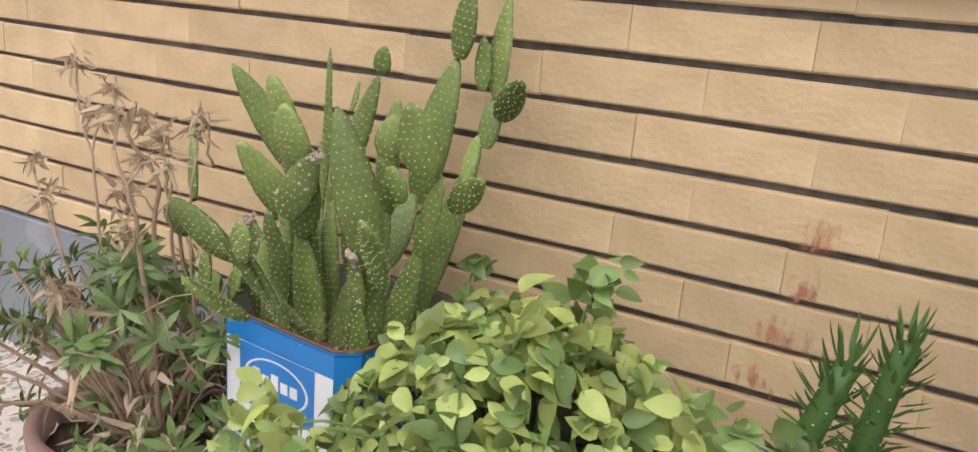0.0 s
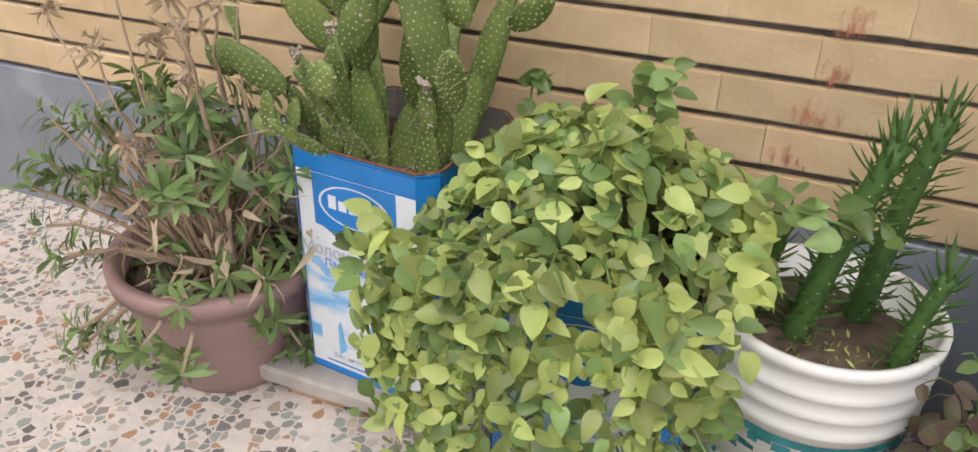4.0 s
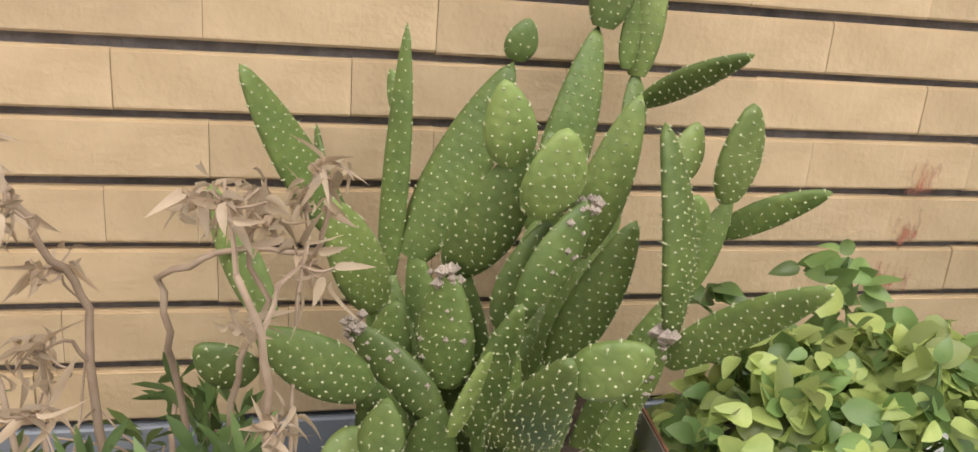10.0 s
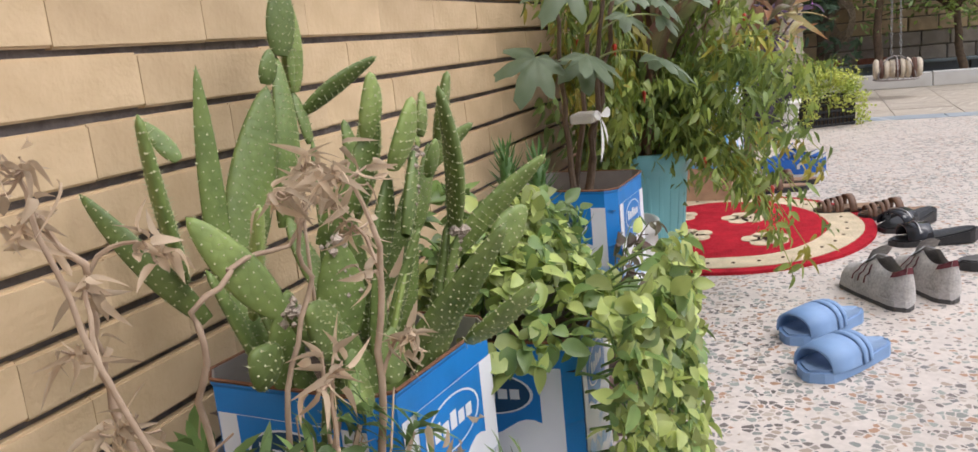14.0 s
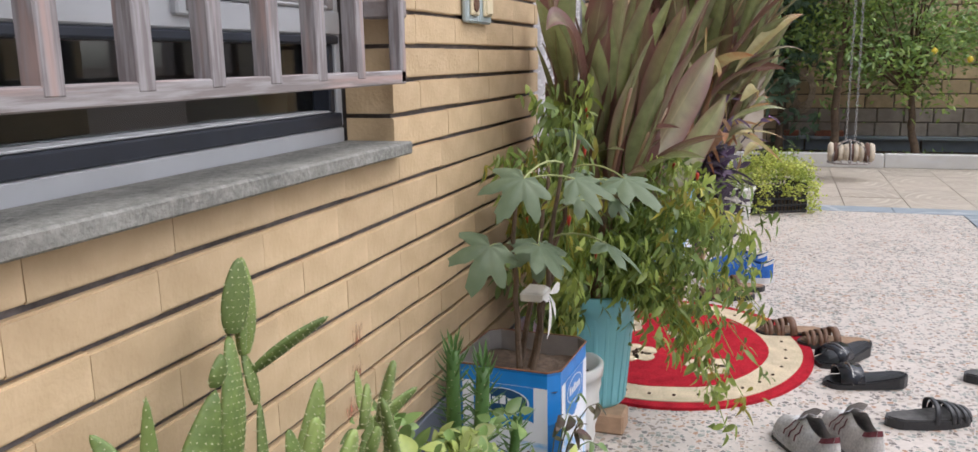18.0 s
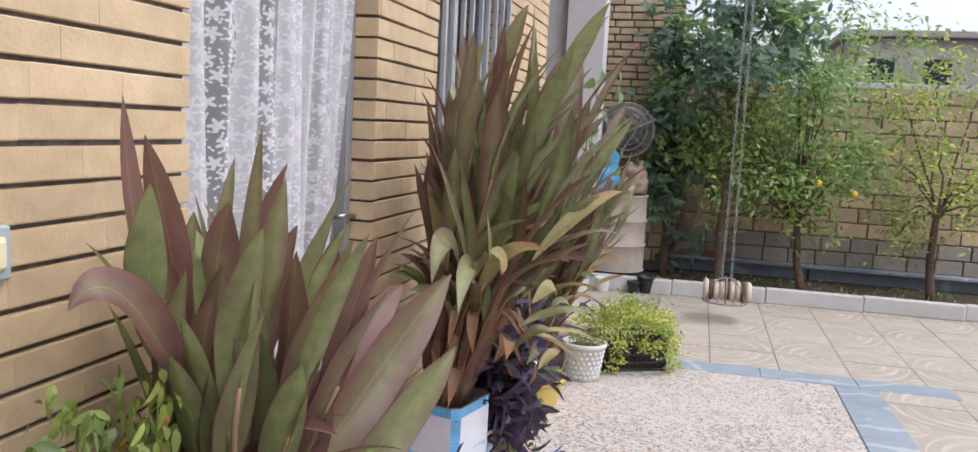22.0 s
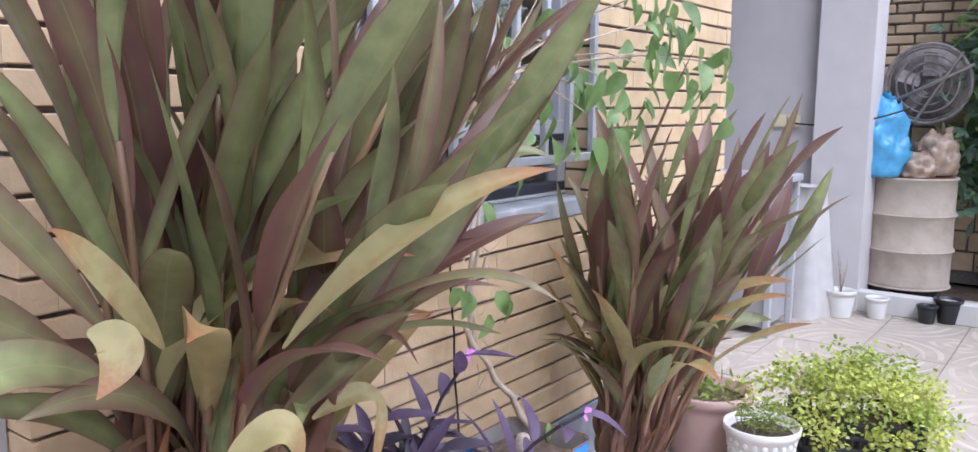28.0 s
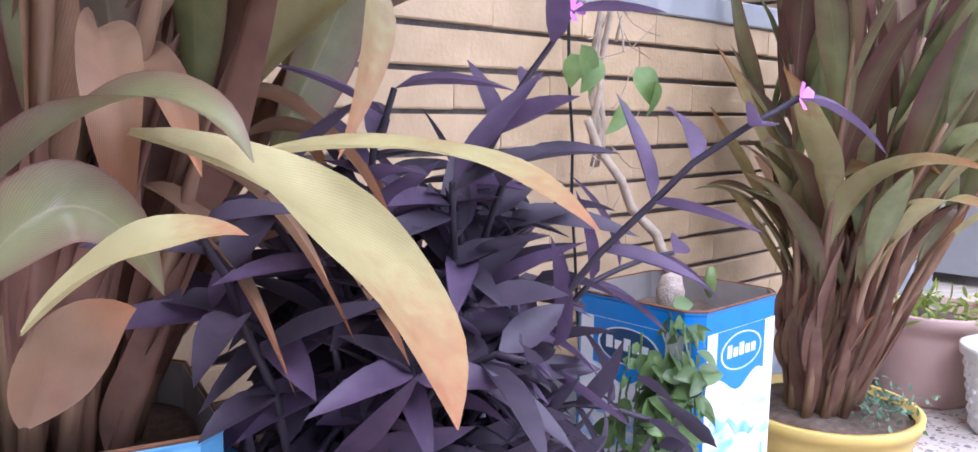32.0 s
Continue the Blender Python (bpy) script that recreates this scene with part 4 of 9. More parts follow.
    bw = new("brickwork", me)
    bw.parent = wall
    bw["kind"] = "stuff"
    # the wall's end face towards the porch
    bm = bmesh.new()
    add_box(bm, 0.02, 3.0, WALL_TOP, (WALL_X1 - 0.03, 1.75, 0))
    tagged(obj("wall_porch_side", bm, M["plaster"]), "grey plastered side wall of the porch", "wall", kind="structure")
    # red smears on four bricks
    sm = thing("paint_smear", (1.60, -0.0035, 0.5), "faded red smears rubbed on the yellow bricks", "stain")
    for dx, z, w, h in ((0.028, 0.585, 0.05, 0.05), (0.022, 0.52, 0.05, 0.054), (0.005, 0.455, 0.075, 0.052), (-0.02, 0.39, 0.06, 0.046)):
        bm = bmesh.new()
        bmesh.ops.create_grid(bm, x_segments=6, y_segments=6, size=0.5, matrix=Matrix.Translation((dx, 0, z - 0.5)) @ Matrix.Rotation(radians(90), 4, "X") @ Matrix.Diagonal((w, h, 1, 1)))
        part("smear", bm, M["red"], sm)


def plinth():
    par = new("plinth")
    tagged(par, "blue-grey marble slabs facing the foot of the house wall", "plinth", kind="structure")
    edges = [WALL_X0, -1.9, -1.15, -0.32, 0.48, 1.22, 2.05, DOOR[0]]
    edges2 = [DOOR[1], 4.6, 5.35, 6.1, WALL_X1]
    for es in (edges, edges2):
        for a, b in zip(es, es[1:]):
            part("marble_slab", boxm(b - a - 0.002, 0.12, PLINTH - 0.004, ((a + b) / 2, 0.058, 0), 0.002), M["plinth"], par)
    part("threshold", boxm(DOOR[1] - DOOR[0], 0.30, 0.03, ((DOOR[0] + DOOR[1]) / 2, 0.13, 0), 0.003), M["sillmarble"], par)


def grille(par, xs, x0, x1, z0, z1, y, material, bar_w=0.024, depth=0.02, rails=()):
    for x in xs:
        part("bar", boxm(bar_w, depth, z1 - z0, (x, y, z0), 0.002), material, par)
    for z in (z0 - 0.0, z1, *rails):
        part("rail", boxm(x1 - x0, depth * 0.9, 0.024, ((x0 + x1) / 2, y, z - 0.012), 0.002), material, par)
    for x in (x0, x1):
        part("edge_bar", boxm(0.022, depth, z1 - z0 + 0.02, (x, y - 0.001, z0 - 0.01), 0.002), material, par)


def window_one():
    x0, x1, z0, z1 = WIN1
    w = thing("window_1", (0, 0.14, z0), "silver framed window with dark gaskets and a brown insect screen", "window")
    w["kind"] = "structure"
    cx, W = (x0 + x1) / 2, x1 - x0

    def p(name, a, b, lo, hi, y, depth, mt, label="", bevel=0.003):
        return part(name, boxm(b - a, depth, hi - lo, ((a + b) / 2, y, lo - z0), bevel), M[mt], w, label)
    p("frame_bottom", x0, x1, 0.899, 0.934, -0.005, 0.06, "winframe")
    p("gasket", x0 + 0.01, x1 - 0.008, 0.935, 0.962, -0.012, 0.05, "rubber", "black rubber gasket")
    p("bead", x0 + 0.01, x1 - 0.012, 0.9625, 0.967, -0.008, 0.04, "winframe")
    p("lower_pane", x0 + 0.03, x1 - 0.03, 0.963, 1.092, 0.010, 0.006, "glass", "", 0)
    p("gasket", x0 + 0.01, x1 - 0.008, 1.090, 1.105, -0.012, 0.05, "rubber", "black rubber gasket")
    p("frame_mid", x0, x1, 1.106, 1.150, -0.006, 0.06, "winframe")
    # fixed sash behind thick dark gaskets
    p("gasket", x0 + 0.04, 1.302, 1.151, 1.184, -0.014, 0.05, "rubber", "black rubber gasket")
    p("bead", x0 + 0.06, 1.27, 1.1845, 1.190, -0.012, 0.04, "winframe")
    p("gasket", 1.302, 1.345, 1.151, z1 - 0.05, -0.014, 0.05, "rubber", "black rubber gasket")
    p("bead", 1.290, 1.296, 1.185, z1 - 0.05, -0.010, 0.03, "cream_plastic")
    # sliding sash with the screen, its sill tracks below
    p("stile", 1.347, 1.392, 1.124, z1 - 0.05, -0.022, 0.05, "winframe")
    p("stile_groove", 1.366, 1.370, 1.130, z1 - 0.06, -0.0485, 0.006, "grille", "", 0.001)
    for k, (lo, hi, y, mt) in enumerate(((1.151, 1.158, -0.024, "winframe"), (1.159, 1.166, -0.014, "grille"), (1.167, 1.175, -0.006, "winframe"))):
        p("track", 1.394, x1 - 0.045, lo, hi, y, 0.03, mt)
    p("screen_rail", 1.394, x1 - 0.045, 1.176, 1.200, -0.016, 0.02, "screenrail", "weathered brown screen rail")
    p("screen_stile", 1.394, 1.412, 1.200, z1 - 0.06, -0.016, 0.02, "screenrail")
    p("screen_stile", x1 - 0.063, x1 - 0.045, 1.200, z1 - 0.06, -0.016, 0.02, "screenrail")
    p("insect_screen", 1.412, x1 - 0.063, 1.200, z1 - 0.06, -0.010, 0.006, "screen", "brown insect screen in a thin frame", 0.001)
    p("jamb", x1 - 0.044, x1 - 0.020, 1.151, z1 - 0.05, -0.006, 0.06, "grille")
    p("jamb", x1 - 0.019, x1, 0.935, z1 - 0.05, -0.004, 0.06, "winframe")
    p("gasket", x1 - 0.040, x1 - 0.021, 0.963, 1.090, -0.010, 0.04, "rubber", "black rubber gasket")
    p("stile", x0, x0 + 0.04, 0.935, z1 - 0.05, 0.004, 0.05, "winframe")
    p("frame_top", x0, x1, z1 - 0.049, z1 - 0.002, 0.0, 0.06, "winframe")
    p("pane", x0 + 0.04, 1.346, 1.152, z1 - 0.05, 0.018, 0.006, "glass", "", 0)
    tagged(obj("window_sill", boxm(W + 0.008, 0.135, 0.024, (cx + 0.004, 0.033, 0.8835), 0.003), M["granite"]), "rough grey granite sill slab under the window", "window sill", kind="structure")
    room(x0, x1, z0, z1, True)
    g = thing("window_grille", (0, 0, z0), "weathered grey and pinkish painted window grille of square bars", "window grille")
    lo, hi, y = 0.135, 1.24, -0.030
    for k in range(19):
        part("bar", boxm(0.028, 0.028, hi - lo, (1.616 - 0.1245 * k, y, lo), 0.002), M["bar_paint"], g)
    for z in (lo, hi):
        part("rail", boxm(1.792 - x0, 0.026, 0.024, ((1.792 + x0) / 2, y, z - 0.012), 0.002), M["rail_paint"], g)
    for x in (x0 + 0.03, 1.782):
        part("edge_bar", boxm(0.022, 0.024, hi - lo + 0.02, (x, y - 0.001, lo - 0.01), 0.002), M["bar_paint"], g)
    for z in (0.24, 0.90):
        part("bracket", boxm(0.045, 0.07, 0.034, (1.808, 0.004, z), 0.004), M["grille"], g, "cement-smeared wall bracket")


def room(x0, x1, z0, z1, curtain):
    """A room added behind a window, its dimness partly in the dark plaster colour: side walls, back wall and a curtain.
    """
    bm = bmesh.new()
    deep = 3.6
    for x in (x0 - 0.6, x1 + 0.4):
        add_box(bm, 0.02, deep, 2.6, (x, 0.25 + deep / 2, 0))
    add_box(bm, x1 - x0 + 1.0, 0.02, 2.6, ((x0 + x1) / 2 - 0.1, 0.26 + deep, 0))
    for z in (0.0, 2.6):
        add_box(bm, x1 - x0 + 1.0, deep, 0.02, ((x0 + x1) / 2 - 0.1, 0.25 + deep / 2, z))
    tagged(obj("wall_room", bm, M["room"]), "plain room behind the window, its plaster darkened to look dim", "wall", kind="structure")
    if curtain:
        c = bmesh.new()
        prev = None
        w0, w1 = x1 - 1.05, x1 - 0.05
        for i in range(61):
            x = w0 + (w1 - w0) * i / 60
            y = 0.26 + 0.018 * math.sin(i * 1.15) + 0.008 * math.sin(i * 0.43)
            row = (c.verts.new((x, y, z0 + 0.20)), c.verts.new((x, y, z1 + 0.1)))
            if prev:
                c.faces.new((prev[0], row[0], row[1], prev[1])).smooth = True
            prev = row
        tagged(obj("curtain", c, M["curtain_brown"]), "brown curtain hanging behind the window pane", "curtain")


def window_two():
    x0, x1, z0, z1 = WIN2
    W = x1 - x0
    w = thing("window_2", ((x0 + x1) / 2, 0.13, z0), "silver framed sliding window with dark glass", "window")
    w["kind"] = "structure"
    for nm, sx, sz, x, z, mt in (("frame_bottom", W, 0.012, 0, 0.006, "winframe"), ("gasket", W - 0.02, 0.03, 0, 0.019, "rubber"), ("frame_mid", W, 0.045, 0, 0.20, "winframe"),
                                 ("gasket", W - 0.02, 0.018, 0, 0.18, "rubber"), ("frame_top", W, 0.05, 0, z1 - z0 - 0.05, "winframe")):
        part(nm, boxm(sx, 0.06, sz, (x, -0.004, z), 0.003), M[mt], w)
    for x in (-W / 2 + 0.02, 0.0, W / 2 - 0.02):
        part("stile", boxm(0.045, 0.055, z1 - z0 - 0.02, (x, 0.0, 0.01), 0.003), M["winframe"], w)
    part("pane", boxm(W - 0.08, 0.006, z1 - z0 - 0.08, (0, 0.012, 0.05), 0), M["glass"], w)
    tagged(obj("window_sill", boxm(W - 0.004, 0.15, 0.050, ((x0 + x1) / 2, 0.069, z0 - 0.046), 0.003), M["sillmarble"]), "pale blue-grey marble sill slab", "window sill", kind="structure")
    room(x0, x1, z0, z1, False)
    g = thing("window_grille", (0, 0, z0), "silver painted steel grille over the window", "window grille")
    grille(g, (4.605, 4.752, 4.884, 5.036, 5.151, 5.299, 5.431), 4.495, 5.57, 0.135, 1.2, -0.01, M["grille_metal"], 0.02, 0.02)


def door():
    x0, x1, z0, z1 = DOOR
    d = thing("door_1", (x0, 0.12, 0.03), "open doorway with grey metal door and lace curtain", "door")
    d["kind"] = "structure"
    H = z1 - 0.05
    for x in (0.022, x1 - x0 - 0.022):
        part("jamb", boxm(0.04, 0.09, H, (x, 0, 0), 0.003), M["doorframe"], d)
    part("head", boxm(x1 - x0 - 0.09, 0.09, 0.05, ((x1 - x0) / 2, 0, H - 0.05), 0.003), M["doorframe"], d)
    lx = x1 - x0 - 0.048
    leafd = part("door_leaf", boxm(0.11, 0.05, H - 0.07, (lx - 0.055, 0.012, 0.0), 0.004), M["doorframe"], d, "grey metal door stile")
    for z0b, h in ((0.18, 0.42), (0.66, 0.16), (0.98, 0.22)):
        part("gasket", boxm(0.055, 0.012, h, (lx - 0.062, -0.015, z0b), 0.003), M["rubber"], leafd)
    plate = part("lock_plate", boxm(0.035, 0.012, 0.24, (lx - 0.055, -0.022, 0.92), 0.004), M["metal"], d, "dark lock plate")
    part("door_handle", tube([(lx - 0.055, -0.03, 1.075), (lx - 0.055, -0.06, 1.075), (lx - 0.02, -0.068, 1.08), (lx + 0.045, -0.06, 1.07)], 0.009, 0.008, 8), M["chrome"], plate, "worn metal lever handle", True)
    # plain hall added behind the doorway, in the same darkened plaster
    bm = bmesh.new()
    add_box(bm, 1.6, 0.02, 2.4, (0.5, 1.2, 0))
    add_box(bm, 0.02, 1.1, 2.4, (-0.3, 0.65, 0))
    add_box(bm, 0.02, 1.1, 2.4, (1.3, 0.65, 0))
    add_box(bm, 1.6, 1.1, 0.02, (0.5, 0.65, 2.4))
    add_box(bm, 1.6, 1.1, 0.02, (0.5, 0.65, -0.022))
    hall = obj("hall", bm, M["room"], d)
    cur = thing("lace_curtain", (x0, 0.10, 0.3), "white lace curtain with flower sprays hanging in the doorway", "curtain")
    for nm, a, b, y, mt, amp in (("lace_panel", 0.01, 0.70, 0.0, M["lace"], 0.02), ("net_panel", 0.50, 0.945, -0.03, M["net"], 0.016)):
        c = bmesh.new()
        uvl = c.loops.layers.uv.new("UVMap")
        grid = []
        for i in range(49):
            colm = []
            for j in range(25):
                t, u = j / 24, i / 48
                pinch = 1 - 0.42 * (1 - t) ** 1.5 * (1 if nm == "net_panel" else 0.2)
                x = a + (b - a) * u * pinch
                yy = y + amp * math.sin(u * 40 + 1.5 * t) + 0.01 * math.sin(u * 13 + 5 * t)
                colm.append((c.verts.new((x, yy, 0.02 + 1.72 * t)), u * (b - a) / 0.5, t * 3.4))
            grid.append(colm)
        for i in range(48):
            for j in range(24):
                vs = (grid[i][j], grid[i + 1][j], grid[i + 1][j + 1], grid[i][j + 1])
                f = c.faces.new([q[0] for q in vs])
                f.smooth = True
                for lp, q in zip(f.loops, vs):
                    lp[uvl].uv = (q[1], q[2])
        part(nm, c, mt, cur, "", True)


def far_end():
    """Porch wall with its pillar, the yard wall of blocks, the planting bed and its kerb."""
    bm = bmesh.new()
    add_box(bm, 0.2, 3.2, 3.2, (9.02, 1.65, 0))
    tagged(obj("wall_porch", bm, M["plaster"]), "grey plastered porch end wall", "wall", kind="structure")
    bm = bmesh.new()
    add_box(bm, 0.30, 0.33, 3.2, (8.97, 0.055, 0))
    tagged(obj("pillar", bm, M["plaster2"]), "pale grey plastered porch pillar", "pillar", kind="structure")
    bm = bmesh.new()
    add_box(bm, 3.0, 6.0, 0.12, (8.0, 3.2, 3.2))
    tagged(obj("ceiling_porch", bm, M["plaster2"]), "plain porch ceiling slab", "ceiling", kind="structure")
    wall = tagged(obj("wall_yard", boxm(0.2, 8.0, 2.08, (10.72, -3.2, -0.1), 0), M["wallmortar"]), "yard wall of buff blocks above grey blocks and marble", "garden wall", kind="structure")
    rng = random.Random(5)
    z = 0.147
    row = 0
    verts, faces = [], []
    while z < 1.92:
        h = 0.155
        y = 0.75 - (0.16 if row % 2 else 0)
        while y > -7.0:
            w = rng.uniform(0.25, 0.33)
            if y < -0.55:
                mt = M["blockgrey"] if row < 2 else M["block"]
                if y > -4.2:
                    part("block", boxm(0.03, w - 0.014, h - 0.014, (10.612 + rng.uniform(-0.006, 0.004), y - w / 2, z), 0.006), mt, wall)
            y -= w
        z += h
        row += 1
    for i in range(9):
        part("coping", boxm(0.26, 0.88, 0.06, (10.72, 0.3 - 0.9 * i, 1.985), 0.006), M["kerb"], wall)
    for i in range(6):
        part("marble_slab", boxm(0.02, 1.18, 0.215, (10.60, -0.4 - 1.2 * i, -0.10), 0.002), M["strip"], wall)
    # brick infill behind the drum, laid in rough narrow courses
    w2 = tagged(obj("wall_corner", boxm(0.2, 1.5, 3.2, (10.3, -0.0, 0), 0), M["wallmortar"]), "rough narrow brickwork in the yard corner", "brick wall", kind="structure")
    z = 0.1
    row = 0
    while z < 2.9:
        hh = 0.075 if z > 1.25 else 0.15
        y = 0.7 - (0.09 if row % 2 else 0)
        while y > -0.74:
            w = rng.uniform(0.17, 0.21)
            part("brick", boxm(0.03, min(w - 0.016, y + 0.75), hh - 0.016, (10.19 + rng.uniform(-0.01, 0.006), y - min(w, y + 0.75) / 2, z), 0.006), M["block"], w2)
            y -= w
        z += hh
        row += 1
    kerb = thing("kerb", (8.82, 0, 0), "white stone kerb round the planting bed", "kerb")
    kerb["kind"] = "structure"
    for i in range(9):
        part("kerb_stone", boxm(0.10, 0.79, 0.13, (0.05 + 0.03 * i + 0.01, -0.45 - 0.8 * i, 0), 0.006), M["kerb"], kerb)
    bm = bmesh.new()
    bmesh.ops.create_grid(bm, x_segments=16, y_segments=60, size=1, matrix=Matrix.Translation((9.85, -3.6, -0.05)) @ Matrix.Diagonal((0.95, 3.8, 1, 1)))
    for v in bm.verts:
        v.co.z += 0.03 * noise.noise(v.co * 3)
    tagged(obj("planting_bed", bm, M["bedsoil"], smooth=True), "bare soil of the planting bed along the wall", "soil", kind="structure")
    # closing walls that the camera never faces
    bm = bmesh.new()
    add_box(bm, 16, 0.2, 1.8, (3.0, -9.5, 0))
    add_box(bm, 0.2, 9.5, 1.8, (-4.6, -4.8, 0))
    tagged(obj("wall_outer", bm, M["block_j"]), "plain outer wall of the yard", "wall", kind="structure")
    far = thing("apartment_building", (46, -13, 0), "pale far apartment building beyond the yard wall", "building")
    part("wall", boxm(8, 12, 6.2, (0, 0, 0), 0.05), M["building"], far)
    part("roof", boxm(8.6, 12.6, 0.3, (0, 0, 6.2), 0.03), M["building"], far)
    for i in range(5):
        for k in range(2):
            part("window", boxm(0.1, 1.1, 1.3, (-4.02, -4.6 + 2.3 * i, 1.4 + 2.6 * k), 0.02), M["rubber"], far)


ground_sheet()
border_strip()
yard_tiles()
house_wall()
plinth()
window_one()
window_two()
door()
far_end()

# ---- the potted row: dry stock plant, cactus tin, trailing tin, bucket ----


def round_pot(name, at, r0, r1, h, material, label, category, rim=0.012, wall=0.006, soil=0.8, ribs=0, squash=1.0):
    e = thing(name, at, label, category)
    prof = [(r0 * 0.96, 0), (r0, 0.006)]
    n = 8
    for i in range(1, n):
        t = i / n
        r = r0 + (r1 - r0) * t
        prof.append((r + (0.004 if ribs and i % 2 else 0), h * (0.02 + 0.83 * t)))
    prof += [(r1, h * 0.86), (r1 + rim, h * 0.865), (r1 + rim * 1.2, h * 0.99), (r1 + rim * 0.8, h), (r1 - wall, h), (r1 - wall * 1.5, h * 0.8), (r1 * 0.85, h * soil - 0.01)]
    part("pot_body", lathe(prof, 40, squash=squash), material, e, "", True)
    bm = lathe([(0.0005, h * soil + 0.006), (r1 * 0.5, h * soil + 0.008), (r1 - wall * 1.6, h * soil)], 24, squash=squash)
    for v in bm.verts:
        v.co.z += 0.006 * noise.noise(v.co * 60)
    part("soil", bm, M["soil"], e, "dry brown soil", True)
    return e


def tin(at, rz, label, faces=("front", "right", "left", "back"), size=0.235, h=0.35, logo=True, soil=True, words=False, pale=False):
    """An opened square food tin: four printed sheets, rolled rim, seams, soil inside."""
    e = thing("food_tin", at, label, "food tin", "old food tins used as planters", rz)
    s = size / 2
    body = bmesh.new()
    ring = []
    c = 0.022
    out = [(-s + c, -s), (s - c, -s), (s, -s + c), (s, s - c), (s - c, s), (-s + c, s), (-s, s - c), (-s, -s + c)]
    levels = [(0, 0.997), (0.006, 1.01), (0.012, 1.0), (h * 0.33, 1.0), (h * 0.345, 1.008), (h * 0.36, 1.0), (h * 0.66, 1.0), (h * 0.675, 1.008), (h * 0.69, 1.0), (h - 0.008, 1.0), (h - 0.004, 1.014), (h, 1.01), (h, 0.985), (h - 0.03, 0.98), (h - 0.075, 0.975)]
    for z, k in levels:
        ring.append([body.verts.new((x * k, y * k, z)) for x, y in out])
    for li, (a, b) in enumerate(zip(ring, ring[1:])):
        for i in range(8):
            j = (i + 1) % 8
            f = body.faces.new((a[i], a[j], b[j], b[i]))
            f.material_index = 1 if li >= 11 else 0
    body.faces.new(list(reversed(ring[0])))
    part("tin_body", body, [M["blue"] if not pale else M["tin_sky"], M["tin_in"]], e)
    part("rolled_rim", tube([(x * 1.008, y * 1.008, h) for x, y in out + out[:1]], 0.0022, seg=5), M["rust"], e, "rusty rolled rim")
    if soil:
        sb = bmesh.new()
        bmesh.ops.create_grid(sb, x_segments=8, y_segments=8, size=s * 0.96, matrix=Matrix.Translation((0, 0, h - 0.045)))
        for v in sb.verts:
            v.co.z += 0.014 * noise.noise(v.co * 30)
        part("soil", sb, M["soil"], e, "", True)
    rng = random.Random(int(abs(at[0]) * 100))
    for fi, side in enumerate(("front", "right", "back", "left")):
        if side not in faces:
            continue
        m = Matrix.Rotation(radians(90 * fi), 4, "Z") @ Matrix.Translation((0, -s * 1.0 - 0.0015, 0)) @ Matrix.Rotation(radians(90), 4, "X")
        w = size - 0.05
        lab = bmesh.new()
        vs = [lab.verts.new(m @ Vector(p)) for p in ((-w / 2, 0.015, 0), (w / 2 + 0.004, 0.015, 0), (w / 2 + 0.004, h - 0.035, 0), (-w / 2, h - 0.035, 0))]
        lab.faces.new(vs)
        sheet = part("label_sheet", lab, M["tin_label"], e, "white label printed with blue clouds")

        def patch(name, pts, mt, lift=0.0006):
            b2 = bmesh.new()
            b2.faces.new([b2.verts.new(m @ Vector((x, z, lift))) for x, z in pts])
            return part(name, b2, mt, sheet)

        if logo:
            zt = h - 0.0355
            wave = [(w * 0.36 - w * 0.72 * i / 12, h * 0.66 + 0.012 * math.sin(i * 0.62 + 0.6)) for i in range(13)]
            patch("blue_banner", [(-w * 0.36, zt), *reversed(wave), (w * 0.36, zt)][::-1], M["blue"])
            for k, mt, lift in ((1.0, M["tin_white"], 0.0010), (0.93, M["blue"] if fi in (0, 2) else M["navy"], 0.0013)):
                patch("oval", [(w * 0.31 * k * math.cos(a), h * 0.795 + h * 0.083 * k * math.sin(a)) for a in (2 * math.pi * q / 28 for q in range(28))], mt, lift)
            x = -w * 0.22
            for q in range(5):
                bw = w * 0.07
                patch("emblem_bar", [(x, h * 0.775), (x + bw, h * 0.775), (x + bw, h * (0.83 if q in (0, 2) else 0.815)), (x, h * (0.83 if q in (0, 2) else 0.815))], M["tin_white"], 0.0016)
                x += w * 0.09
        # pictured cheese blocks: white faces with blue shaded sides, a brushed streak above
        for q in range(3):
            cx, cz, bw, bh = -0.058 + 0.052 * q, h * (0.20 + 0.035 * q), 0.030 + 0.008 * q, 0.050
            patch("block_picture", [(cx - bw / 2, cz - bh / 2), (cx + bw / 2, cz - bh / 2 - 0.010), (cx + bw / 2, cz + bh / 2 - 0.008), (cx - bw / 2, cz + bh / 2)], M["tin_white"], 0.0006 + 0.0002 * q)
            patch("block_side", [(cx + bw / 2, cz - bh / 2 - 0.010), (cx + bw / 2 + 0.013, cz - bh / 2 + 0.002), (cx + bw / 2 + 0.006, cz + bh / 2 + 0.002), (cx + bw / 2, cz + bh / 2 - 0.008)], M["tin_sky"], 0.0007 + 0.0002 * q)
